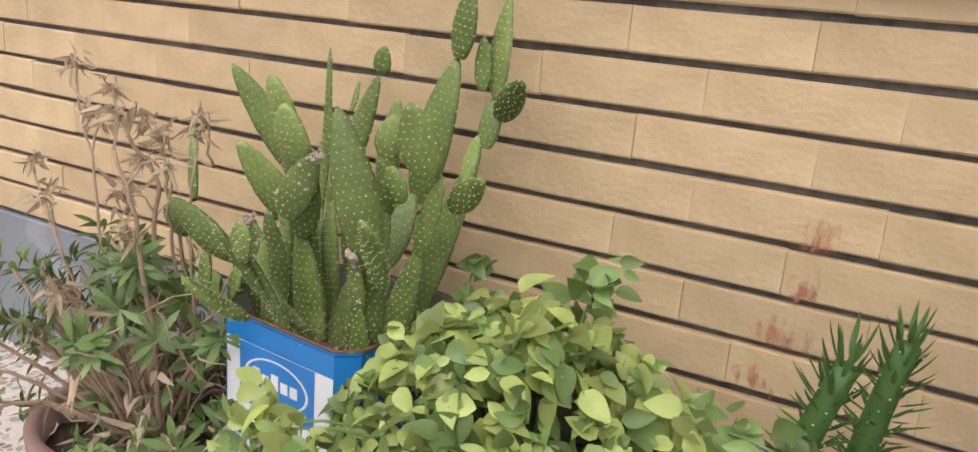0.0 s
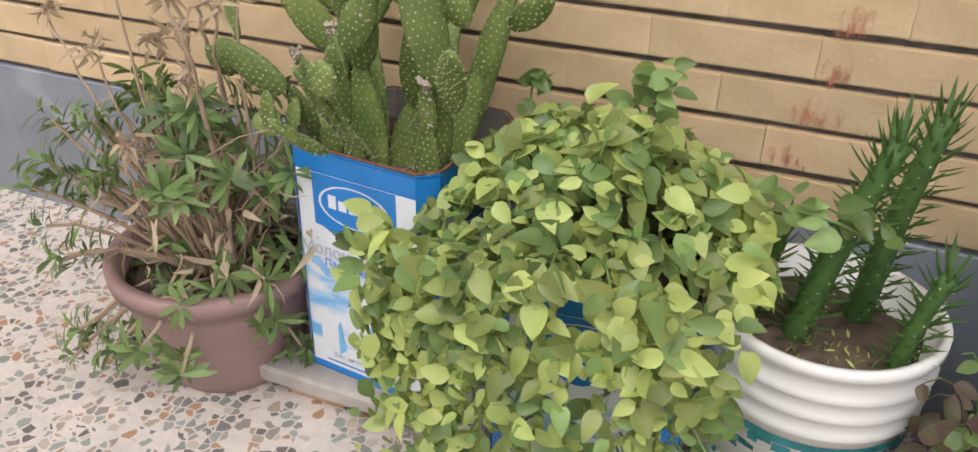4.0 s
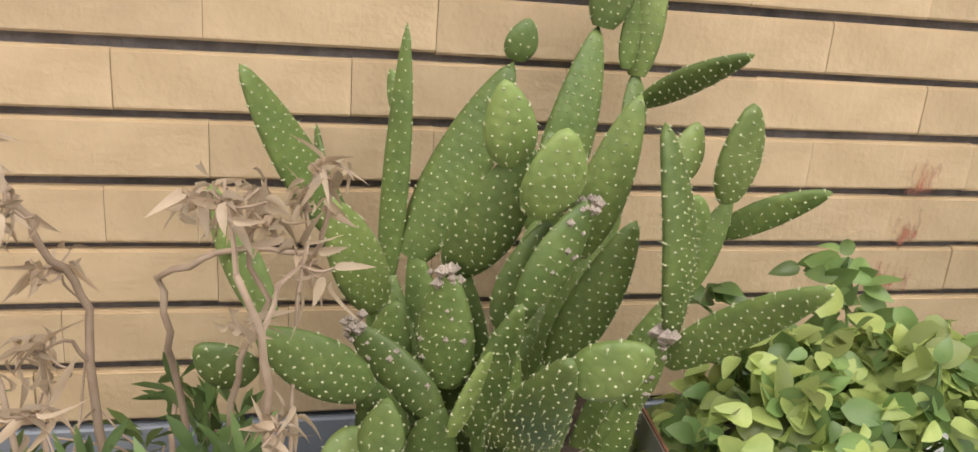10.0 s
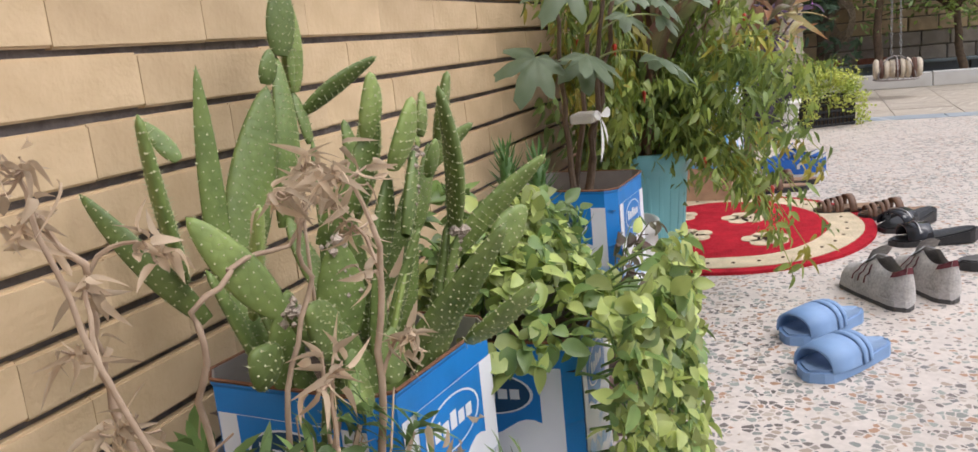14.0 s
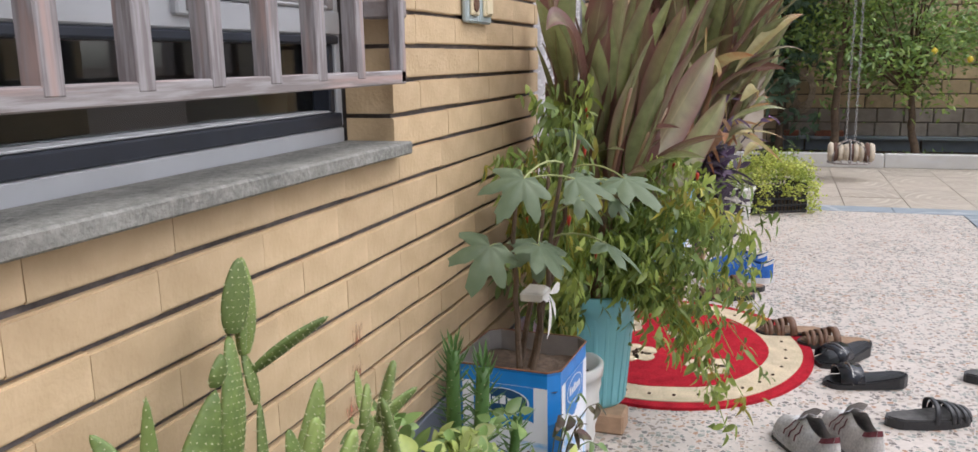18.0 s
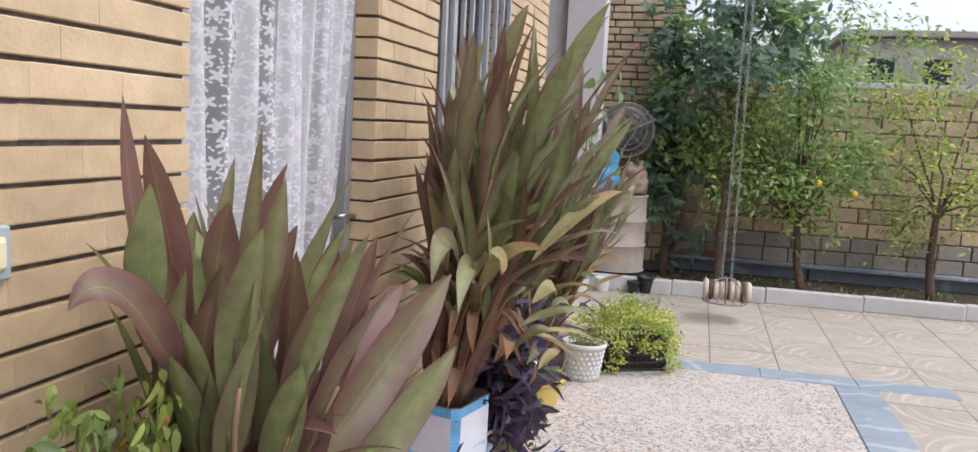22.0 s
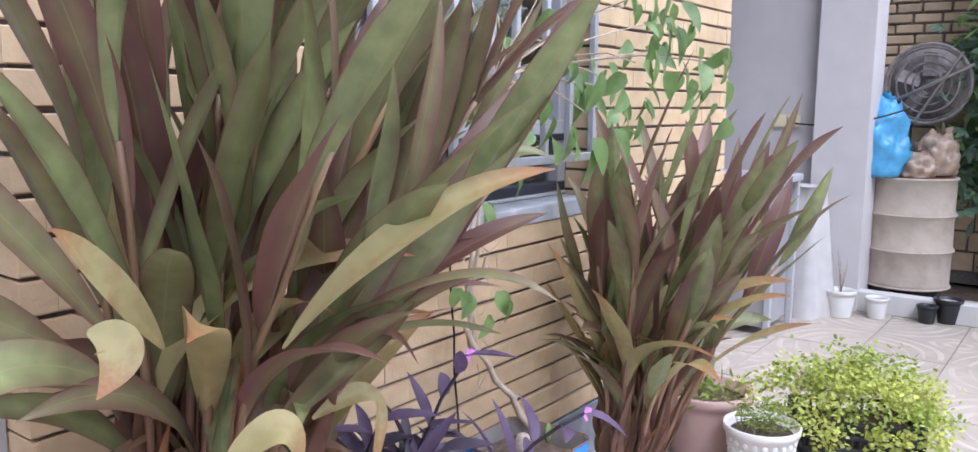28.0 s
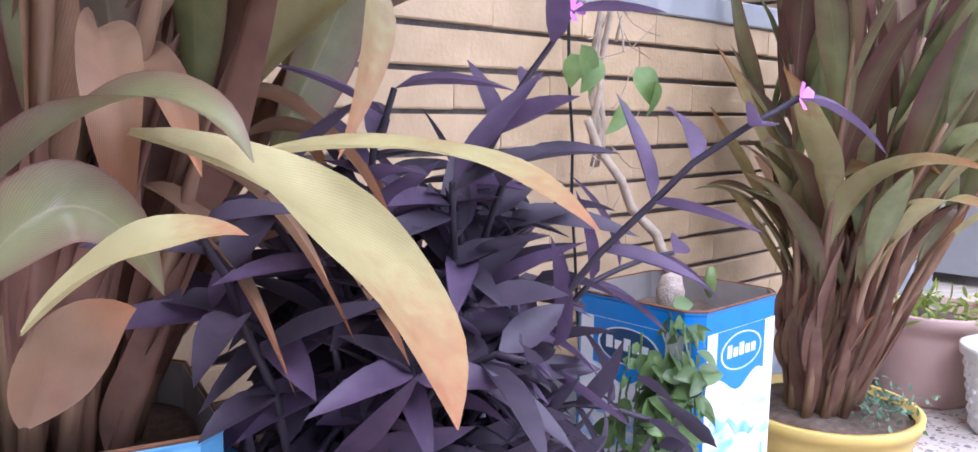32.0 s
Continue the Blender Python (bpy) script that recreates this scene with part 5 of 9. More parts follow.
        top = [(-w * 0.42 + w * 0.7 * i / 10, h * (0.545 - 0.012 * i) + 0.006 * math.sin(i * 1.9)) for i in range(11)]
        low = [(x - 0.004, z - 0.012 - 0.006 * math.sin(i * 1.1)) for i, (x, z) in enumerate(top)]
        patch("brush_streak", low + top[::-1], M["tin_streak"], 0.0010)
        if words and side == "front":
            for body_t, sz, z, mt in (("Молочная Сыр", 0.026, h * 0.585, M["ink"]), ("Пастеризован", 0.016, h * 0.535, M["blue"]), ("Вес нетто: 14±0.3 кг", 0.0115, h * 0.10, M["ink"])):
                text("printed_line", body_t, sz, m @ Matrix.Translation((0.0, z, 0.0022)), mt, sheet)
            patch("small_print_bar", [(-w * 0.36, 0.022), (w * 0.3, 0.022), (w * 0.3, 0.0245), (-w * 0.36, 0.0245)], M["blue"], 0.0012)
    return e


def stock_plant():
    """Leafy stock with dry seed stems in a brown-mauve pot."""
    at = (0.815, -0.262, 0)
    round_pot("plastic_pot", at, 0.105, 0.152, 0.205, M["mauve"], "dusty brown-mauve round plastic pot with a flared rim", "flower pot", 0.01)
    rng = random.Random(21)
    pl = thing("stock_plant", (at[0], at[1], 0.16), "leafy green stock plant with tall dry brown seed stems", "plant")
    # rosettes of lance leaves hanging over the rim
    for k in range(150):
        a = rng.uniform(0, 2 * math.pi)
        rad = rng.uniform(0.04, 0.24)
        c = Vector((rad * math.cos(a) - 0.02, rad * math.sin(a) * 0.85, rng.uniform(-0.04, 0.33) - rad * 0.42))
        if c.y < -0.12 and c.x > 0.12:
            c.x -= 0.06
        bm = bmesh.new()
        axis = Vector((math.cos(a), math.sin(a), rng.uniform(-0.1, 0.9))).normalized()
        o1 = axis.orthogonal().normalized()
        o2 = axis.cross(o1)
        for i in range(rng.randint(12, 18)):
            b = rng.uniform(0, 2 * math.pi)
            w = (axis * rng.uniform(0.1, 0.9) + o1 * math.cos(b) + o2 * math.sin(b)).normalized()
            leaf(bm, c + axis * rng.uniform(-0.02, 0.02), w, axis, rng.uniform(0.022, 0.048), rng.uniform(0.0065, 0.0115), rng.uniform(0.1, 0.5), 0.2, 4, 0.6)
        part("leaf_rosette", bm, M["stock"], pl)
        stem = tube(bend((c.x * 0.15, c.y * 0.15, 0), c, (0, 0, 0.02), 5, 0.006, rng), 0.004, 0.0025, 5)
        part("green_stem", stem, M["drystem"], pl)
    # dry crooked stems, each with its side twigs and bunches of curled husks: way points, thickness, heads (place, reach, husks)
    stalks = (
        (((0.05, -0.03, 0.02), (0.075, -0.05, 0.20), (0.072, -0.07, 0.34), (0.057, -0.088, 0.446)), 0.0062, (((0.050, -0.070, 0.484), 0.036, 34), ((0.097, -0.046, 0.434), 0.024, 16), ((0.080, -0.098, 0.352), 0.022, 22), ((0.060, -0.08, 0.405), 0.016, 8))),
        (((-0.01, 0.03, 0.02), (0.010, 0.050, 0.18), (0.000, 0.052, 0.32), (-0.006, 0.038, 0.395), (0.035, 0.032, 0.416), (0.104, 0.022, 0.418), (0.112, 0.006, 0.46)), 0.0048, (((0.111, 0.0, 0.482), 0.026, 18),)),
        (((0.02, 0.0, 0.02), (0.035, 0.006, 0.18), (0.046, 0.002, 0.313), (0.074, -0.018, 0.40), (0.062, -0.03, 0.455)), 0.0046, (((0.034, -0.022, 0.474), 0.018, 12), ((0.075, -0.035, 0.462), 0.026, 20))),
        (((-0.03, 0.03, 0.02), (-0.045, 0.06, 0.20), (-0.061, 0.072, 0.343), (-0.080, 0.056, 0.402), (-0.096, 0.032, 0.458), (-0.119, 0.045, 0.486)), 0.0058, (((-0.122, 0.046, 0.492), 0.026, 18), ((-0.082, 0.062, 0.394), 0.022, 18), ((-0.086, 0.040, 0.338), 0.030, 28), ((-0.084, -0.012, 0.464), 0.024, 18))),
        (((-0.02, -0.03, 0.02), (-0.03, -0.07, 0.18), (-0.045, -0.10, 0.32)), 0.0042, (((-0.052, -0.108, 0.372), 0.024, 20),)),
        (((-0.04, 0.0, 0.02), (-0.09, 0.0, 0.22), (-0.12, 0.01, 0.40), (-0.145, 0.01, 0.505)), 0.0042, (((-0.145, 0.01, 0.525), 0.024, 18), ((-0.11, 0.02, 0.446), 0.02, 12))),
        (((-0.05, 0.0, 0.02), (-0.13, -0.01, 0.16), (-0.21, 0.0, 0.28), (-0.256, 0.01, 0.35)), 0.004, (((-0.256, 0.01, 0.37), 0.024, 18),)),
        (((0.01, -0.04, 0.02), (0.02, -0.10, 0.14), (0.02, -0.14, 0.25)), 0.004, (((0.02, -0.145, 0.27), 0.024, 20),)),
        (((0.05, 0.0, 0.02), (0.09, 0.0, 0.22), (0.10, 0.0, 0.44)), 0.004, (((0.10, 0.0, 0.46), 0.02, 12),)),
    )
    for way, thick, heads in stalks:
        pts = []
        for p, q in zip(way, way[1:]):
            run = bend(p, q, (rng.uniform(-0.008, 0.008), rng.uniform(-0.008, 0.008), 0.004), 5, 0.0022, rng)
            pts += run if not pts else run[1:]
        stalk = part("dry_stem", tube(pts, thick * 0.72, thick * 0.36, 7), M["drystem"], pl, "brittle brown stem", True)
        for c, reach, count in heads:
            c = Vector(c)
            root = min(pts, key=lambda p: (Vector(p) - c - Vector((0, 0, -0.03))).length)
            hb, sb = bmesh.new(), bmesh.new()
            tube(bend(root, c, (0, 0, 0.012), 5, 0.002, rng), 0.0019, 0.0012, 5, sb, False)
            axis = (c - Vector(root)).normalized() if (c - Vector(root)).length > 0.004 else Vector((0, 0, 1))
            for i in range(count):
                out = (rdir(rng, -0.9, 0.8) + axis * 0.35).normalized()
                p = c + out * rng.uniform(0.0, reach * 0.85)
                if i % 3 == 0:
                    tube(bend(c, p, (0, 0, -0.003), 3, 0.001, rng), 0.0013, 0.0009, 4, sb, False)
                leaf(hb, p, (out * 0.5 + rdir(rng, -1.0, 0.6)).normalized(), rdir(rng), rng.uniform(0.009, 0.018), rng.uniform(0.0045, 0.0075), rng.uniform(0.8, 2.2), 0.9, 5, 0.45)
            part("twig_spray", sb, M["drystem"], stalk)["kind"] = "stuff"
            part("dry_husk", hb, M["dryleaf"], stalk, "papery curled husks")["kind"] = "stuff"
    # fine dead twigs through the middle of the plant
    tw = bmesh.new()
    for _ in range(44):
        a, r = rng.uniform(0, 2 * math.pi), rng.uniform(0.03, 0.16)
        q = Vector((r * math.cos(a), r * math.sin(a) * 0.8, rng.uniform(0.08, 0.32)))
        tube(bend((q.x * 0.3, q.y * 0.3, 0.01), q, (rng.uniform(-0.05, 0.05), rng.uniform(-0.05, 0.03), rng.uniform(0, 0.07)), 8, 0.009, rng), 0.0021, 0.0009, 4, tw, False)
    part("dead_twig_tangle", tw, M["drystem"], pl)["kind"] = "stuff"
    # hanging withered mass low in the middle
    hb = bmesh.new()
    for _ in range(130):
        p = Vector((rng.gauss(0.04, 0.075), rng.gauss(-0.06, 0.06), rng.uniform(0.05, 0.26)))
        leaf(hb, p, rdir(rng, -1, 0.3), rdir(rng), rng.uniform(0.02, 0.05), rng.uniform(0.005, 0.012), rng.uniform(0.3, 1.4), 0.6, 3)
    part("withered_mass", hb, M["dryleaf"], pl)["kind"] = "stuff"


def cactus():
    tin((1.095, -0.178, 0.052), -6, "blue and white printed cheese tin on a slab, planted with cactus", words=True, h=0.366)
    sl = tagged(obj("paving_slab", boxm(0.36, 0.30, 0.030, (1.09, -0.175, 0.022), 0.005), M["concrete"]), "rough grey concrete slab lying on bricks", "slab")
    for x, y in ((1.00, -0.26), (1.20, -0.12)):
        tagged(obj("brick_block", boxm(0.10, 0.10, 0.022, (x, y, 0), 0.004), M["buffbrick"]), "worn buff brick propping up the slab", "brick", "propping bricks")
    c = thing("prickly_pear", (1.09, -0.17, 0.36), "prickly pear cactus with flat dotted green pads", "cactus")
    o = Vector((1.09, -0.17, 0.36))
    rng = random.Random(8)

    def pad(a, b, width, yaw, kind):
        """One flat pad from its joint to its tip, dotted with pale areoles; kind 1 young, 2 scarred at the tip."""
        a, b = Vector(a) - o, Vector(b) - o
        way = b - a
        ln = way.length
        way.normalize()
        face = Matrix.Rotation(radians(yaw), 3, way) @ Vector((0, -1, 0))
        side = way.cross(face).normalized()
        face = side.cross(way).normalized()
        bm = bmesh.new()
        nu, nv = 18, 14
        th = min(0.0085, width * 0.16)
        bow = rng.uniform(-0.03, 0.05) * ln

        def at(u, v, grow=0.0):
            prof = math.sin(math.pi * (0.06 + 0.94 * u) ** 0.82) ** 0.62 if u < 1 else 0.0
            prof = max(prof, 0.30 * (1 - u * 3)) if u < 0.33 else prof
            w = width * 0.5 * prof * 0.97
            an = 2 * math.pi * v
            return a + way * (ln * u) + side * (w * math.cos(an)) + face * ((th * (0.35 + 0.65 * prof) + grow) * math.sin(an) + bow * math.sin(math.pi * u)), w
        rings = [[bm.verts.new(at(i / nu, j / nv)[0]) for j in range(nv)] for i in range(nu)]
        tip = bm.verts.new(a + way * ln)
        for p, q in zip(rings, rings[1:]):
            for j in range(nv):
                k = (j + 1) % nv
                bm.faces.new((p[j], p[k], q[k], q[j])).smooth = True
        for j in range(nv):
            bm.faces.new((rings[-1][j], rings[-1][(j + 1) % nv], tip)).smooth = True
        ob = part("pad", bm, M["pad_new"] if kind == 1 else M["pad"], c)
        dots = bmesh.new()
        step = 0.0086
        n = max(3, int(ln / step))
        for i in range(1, n + 1):
            u = (i - 0.3) / (n + 0.3)
            w = at(u, 0)[1]
            m = max(1, int(2 * w / step))
            for sgn in (0.25, 0.75):
                for k in range(m + 1):
                    f = (k + (0.5 if i % 2 else 0)) / (m + 0.5)
                    if f > 1:
                        continue
                    f = min(max(f + rng.uniform(-0.03, 0.03), 0.0), 1.0)
                    ang = math.acos(max(-1, min(1, 1 - 2 * f))) / (2 * math.pi)
                    p = at(u, ang if sgn == 0.25 else 1 - ang)[0]
                    r = rng.uniform(0.0010, 0.0015)
                    octa(dots, p, r)
                    if rng.random() < 0.6:
                        q = p + (face * (1 if sgn == 0.25 else -1) + way * rng.uniform(-0.3, 0.8) + side * rng.uniform(-0.5, 0.5)) * 0.005
                        spike(dots, p, q, 0.00035)
        part("spine_cover", dots, M["areole"], ob, "pale spine dots")["kind"] = "stuff"
        if kind == 2:
            sc = bmesh.new()
            for _ in range(14):
                p = a + way * (ln * rng.uniform(0.88, 1.02)) + side * rng.gauss(0, width * 0.14) + face * rng.gauss(0, 0.004)
                octa(sc, p, rng.uniform(0.003, 0.007))
            for _ in range(6):
                octa(sc, at(rng.uniform(0.2, 0.9), rng.uniform(0.1, 0.4))[0], rng.uniform(0.002, 0.004))
            part("scar", sc, M["scar"], ob, "whitish corky scar tissue")["kind"] = "stuff"
    pad((0.952, -0.093, 0.540), (0.864, -0.155, 0.702), 0.047, 40, 0)
    pad((0.978, -0.146, 0.496), (0.929, -0.209, 0.612), 0.05, 25, 1)
    pad((0.965, -0.100, 0.491), (0.926, -0.008, 0.629), 0.030, -60, 0)
    pad((0.987, -0.110, 0.497), (0.997, -0.109, 0.737), 0.027, -29, 0)
    pad((1.001, -0.066, 0.646), (0.992, -0.037, 0.688), 0.02, -30, 0)
    pad((1.009, -0.115, 0.530), (1.088, -0.121, 0.710), 0.057, -25, 0)
    pad((1.089, -0.119, 0.711), (1.098, -0.124, 0.747), 0.030, 0, 0)
    pad((1.060, -0.250, 0.651), (1.043, -0.270, 0.715), 0.040, -5, 1)
    pad((1.034, -0.200, 0.549), (1.072, -0.255, 0.668), 0.055, -5, 0)
    pad((1.082, -0.262, 0.616), (1.085, -0.290, 0.687), 0.050, 5, 1)
    pad((1.110, -0.200, 0.592), (1.101, -0.200, 0.668), 0.034, 5, 0)
    pad((1.134, -0.085, 0.545), (1.177, -0.076, 0.742), 0.055, 5, 0)
    pad((1.115, -0.150, 0.456), (1.132, -0.090, 0.559), 0.05, 5, 0)
    pad((1.195, -0.270, 0.523), (1.156, -0.287, 0.693), 0.052, 41, 0)
    pad((1.145, -0.170, 0.552), (1.175, -0.198, 0.699), 0.044, -15, 1)
    pad((1.180, -0.080, 0.740), (1.195, -0.085, 0.830), 0.043, -15, 0)
    pad((1.224, -0.075, 0.631), (1.227, -0.056, 0.700), 0.030, 10, 0)
    pad((1.227, -0.060, 0.695), (1.235, -0.060, 0.821), 0.036, -15, 1)
    pad((1.211, -0.070, 0.703), (1.211, -0.075, 0.770), 0.024, 15, 0)
    pad((1.235, -0.065, 0.670), (1.303, -0.140, 0.729), 0.037, 20, 0)
    pad((1.244, -0.239, 0.623), (1.235, -0.265, 0.705), 0.049, 18, 1)
    pad((1.270, -0.200, 0.615), (1.278, -0.190, 0.669), 0.019, 0, 1)
    pad((1.259, -0.205, 0.583), (1.325, -0.254, 0.635), 0.034, 8, 0)
    pad((1.191, -0.243, 0.636), (1.204, -0.244, 0.686), 0.036, 15, 1)
    pad((1.209, -0.240, 0.587), (1.208, -0.253, 0.631), 0.035, 0, 0)
    pad((1.220, -0.210, 0.520), (1.256, -0.221, 0.621), 0.032, -10, 0)
    pad((1.072, -0.272, 0.549), (1.114, -0.271, 0.632), 0.044, 18, 2)
    pad((1.067, -0.240, 0.517), (1.092, -0.250, 0.609), 0.047, 5, 0)
    pad((1.127, -0.200, 0.459), (1.162, -0.249, 0.609), 0.052, 5, 0)
    pad((1.025, -0.215, 0.455), (1.023, -0.222, 0.559), 0.054, -38, 2)
    pad((0.977, -0.170, 0.420), (0.990, -0.180, 0.517), 0.045, -20, 0)
    pad((1.018, -0.235, 0.437), (0.947, -0.206, 0.510), 0.042, -15, 2)
    pad((0.958, -0.251, 0.471), (0.879, -0.277, 0.537), 0.050, 0, 0)
    pad((0.874, -0.240, 0.480), (0.836, -0.250, 0.513), 0.042, -10, 0)
    pad((0.888, -0.244, 0.529), (0.844, -0.203, 0.621), 0.036, -25, 0)
    pad((0.963, -0.270, 0.435), (0.923, -0.280, 0.430), 0.042, 20, 1)
    pad((1.201, -0.260, 0.491), (1.258, -0.368, 0.600), 0.047, -5, 0)
    pad((1.074, -0.239, 0.395), (1.072, -0.382, 0.562), 0.052, -30, 0)
    pad((1.084, -0.362, 0.531), (1.124, -0.385, 0.567), 0.045, -10, 0)
    pad((1.068, -0.334, 0.441), (1.055, -0.412, 0.506), 0.048, -30, 0)
    pad((1.175, -0.260, 0.452), (1.183, -0.283, 0.530), 0.026, 0, 2)
    pad((1.045, -0.250, 0.429), (1.063, -0.293, 0.560), 0.036, 10, 0)
    pad((1.026, -0.260, 0.435), (1.050, -0.280, 0.521), 0.024, 30, 1)
    pad((0.963, -0.300, 0.439), (0.970, -0.300, 0.490), 0.036, -20, 0)
    pad((0.969, -0.260, 0.418), (0.976, -0.250, 0.465), 0.03, -20, 0)
    # older pads from the soil up to them
    pad((1.030, -0.150, 0.350), (0.962, -0.110, 0.545), 0.046, 32, 0)
    pad((1.010, -0.190, 0.350), (0.980, -0.150, 0.505), 0.044, 15, 0)
    pad((1.020, -0.150, 0.350), (0.990, -0.108, 0.520), 0.038, -20, 0)
    pad((1.045, -0.150, 0.350), (1.010, -0.115, 0.545), 0.046, -20, 0)
    pad((1.060, -0.190, 0.350), (1.036, -0.198, 0.560), 0.052, -5, 0)
    pad((1.075, -0.220, 0.350), (1.066, -0.240, 0.530), 0.048, 8, 0)
    pad((1.105, -0.210, 0.350), (1.126, -0.198, 0.475), 0.050, 5, 0)
    pad((1.110, -0.160, 0.350), (1.116, -0.148, 0.470), 0.048, 5, 0)
    pad((1.125, -0.160, 0.350), (1.146, -0.168, 0.562), 0.044, -10, 0)
    pad((1.150, -0.150, 0.350), (1.222, -0.080, 0.640), 0.042, 10, 0)
    pad((1.150, -0.220, 0.350), (1.198, -0.262, 0.535), 0.048, 30, 0)
    pad((1.160, -0.190, 0.350), (1.222, -0.208, 0.530), 0.044, -10, 0)
    pad((0.995, -0.200, 0.350), (0.960, -0.245, 0.480), 0.050, 5, 0)
    pad((1.010, -0.230, 0.350), (1.020, -0.236, 0.450), 0.050, -20, 0)
    pad((1.070, -0.235, 0.345), (1.074, -0.245, 0.410), 0.046, -25, 0)
    pad((1.075, -0.250, 0.350), (1.086, -0.350, 0.530), 0.040, -20, 0)
    pad((1.160, -0.240, 0.345), (1.178, -0.262, 0.460), 0.030, 0, 0)
    # debris and a pale dead pad at the base
    db = bmesh.new()
    for _ in range(26):
        p = Vector((rng.gauss(0, 0.05), rng.gauss(-0.03, 0.035), 0.0 + rng.uniform(0, 0.02)))
        octa(db, p, rng.uniform(0.003, 0.007))
    part("withered_base", db, M["scar"], c, "greyish withered base")["kind"] = "stuff"
    wb = bmesh.new()
    for _ in range(9):
        p = Vector((rng.gauss(0.0, 0.06), -0.05 + rng.gauss(0, 0.03), 0.02))
        tube(bend(p, p + Vector((rng.uniform(-0.06, 0.06), rng.uniform(-0.03, 0.03), rng.uniform(0.02, 0.10))), (0.02, 0, 0.02), 5), 0.0007, 0.0004, 3, wb, False)
    part("dry_fibre", wb, M["dryleaf"], c)["kind"] = "stuff"


def octa(bm, p, r):
    p = Vector(p)
    v = [bm.verts.new(p + Vector(d) * r) for d in ((1, 0, 0), (-1, 0, 0), (0, 1, 0), (0, -1, 0), (0, 0, 1), (0, 0, -1))]
    for f in ((0, 2, 4), (2, 1, 4), (1, 3, 4), (3, 0, 4), (2, 0, 5), (1, 2, 5), (3, 1, 5), (0, 3, 5)):
        bm.faces.new([v[i] for i in f])


def spike(bm, p, q, r):
    p, q = Vector(p), Vector(q)
    d = (q - p).normalized()
    s = d.orthogonal().normalized() * r
    t = d.cross(s)
    v = [bm.verts.new(x) for x in (p + s, p - s * 0.5 + t * 0.87, p - s * 0.5 - t * 0.87, q)]
    for f in ((0, 1, 3), (1, 2, 3), (2, 0, 3)):
        bm.faces.new([v[i] for i in f])


def heart_leaf(bm, root, way, normal, length, rng):
    leaf(bm, root, way, normal, length, length * rng.uniform(0.54, 0.7), rng.uniform(0.0, 0.4), rng.uniform(0.15, 0.6), 6, 0.38)


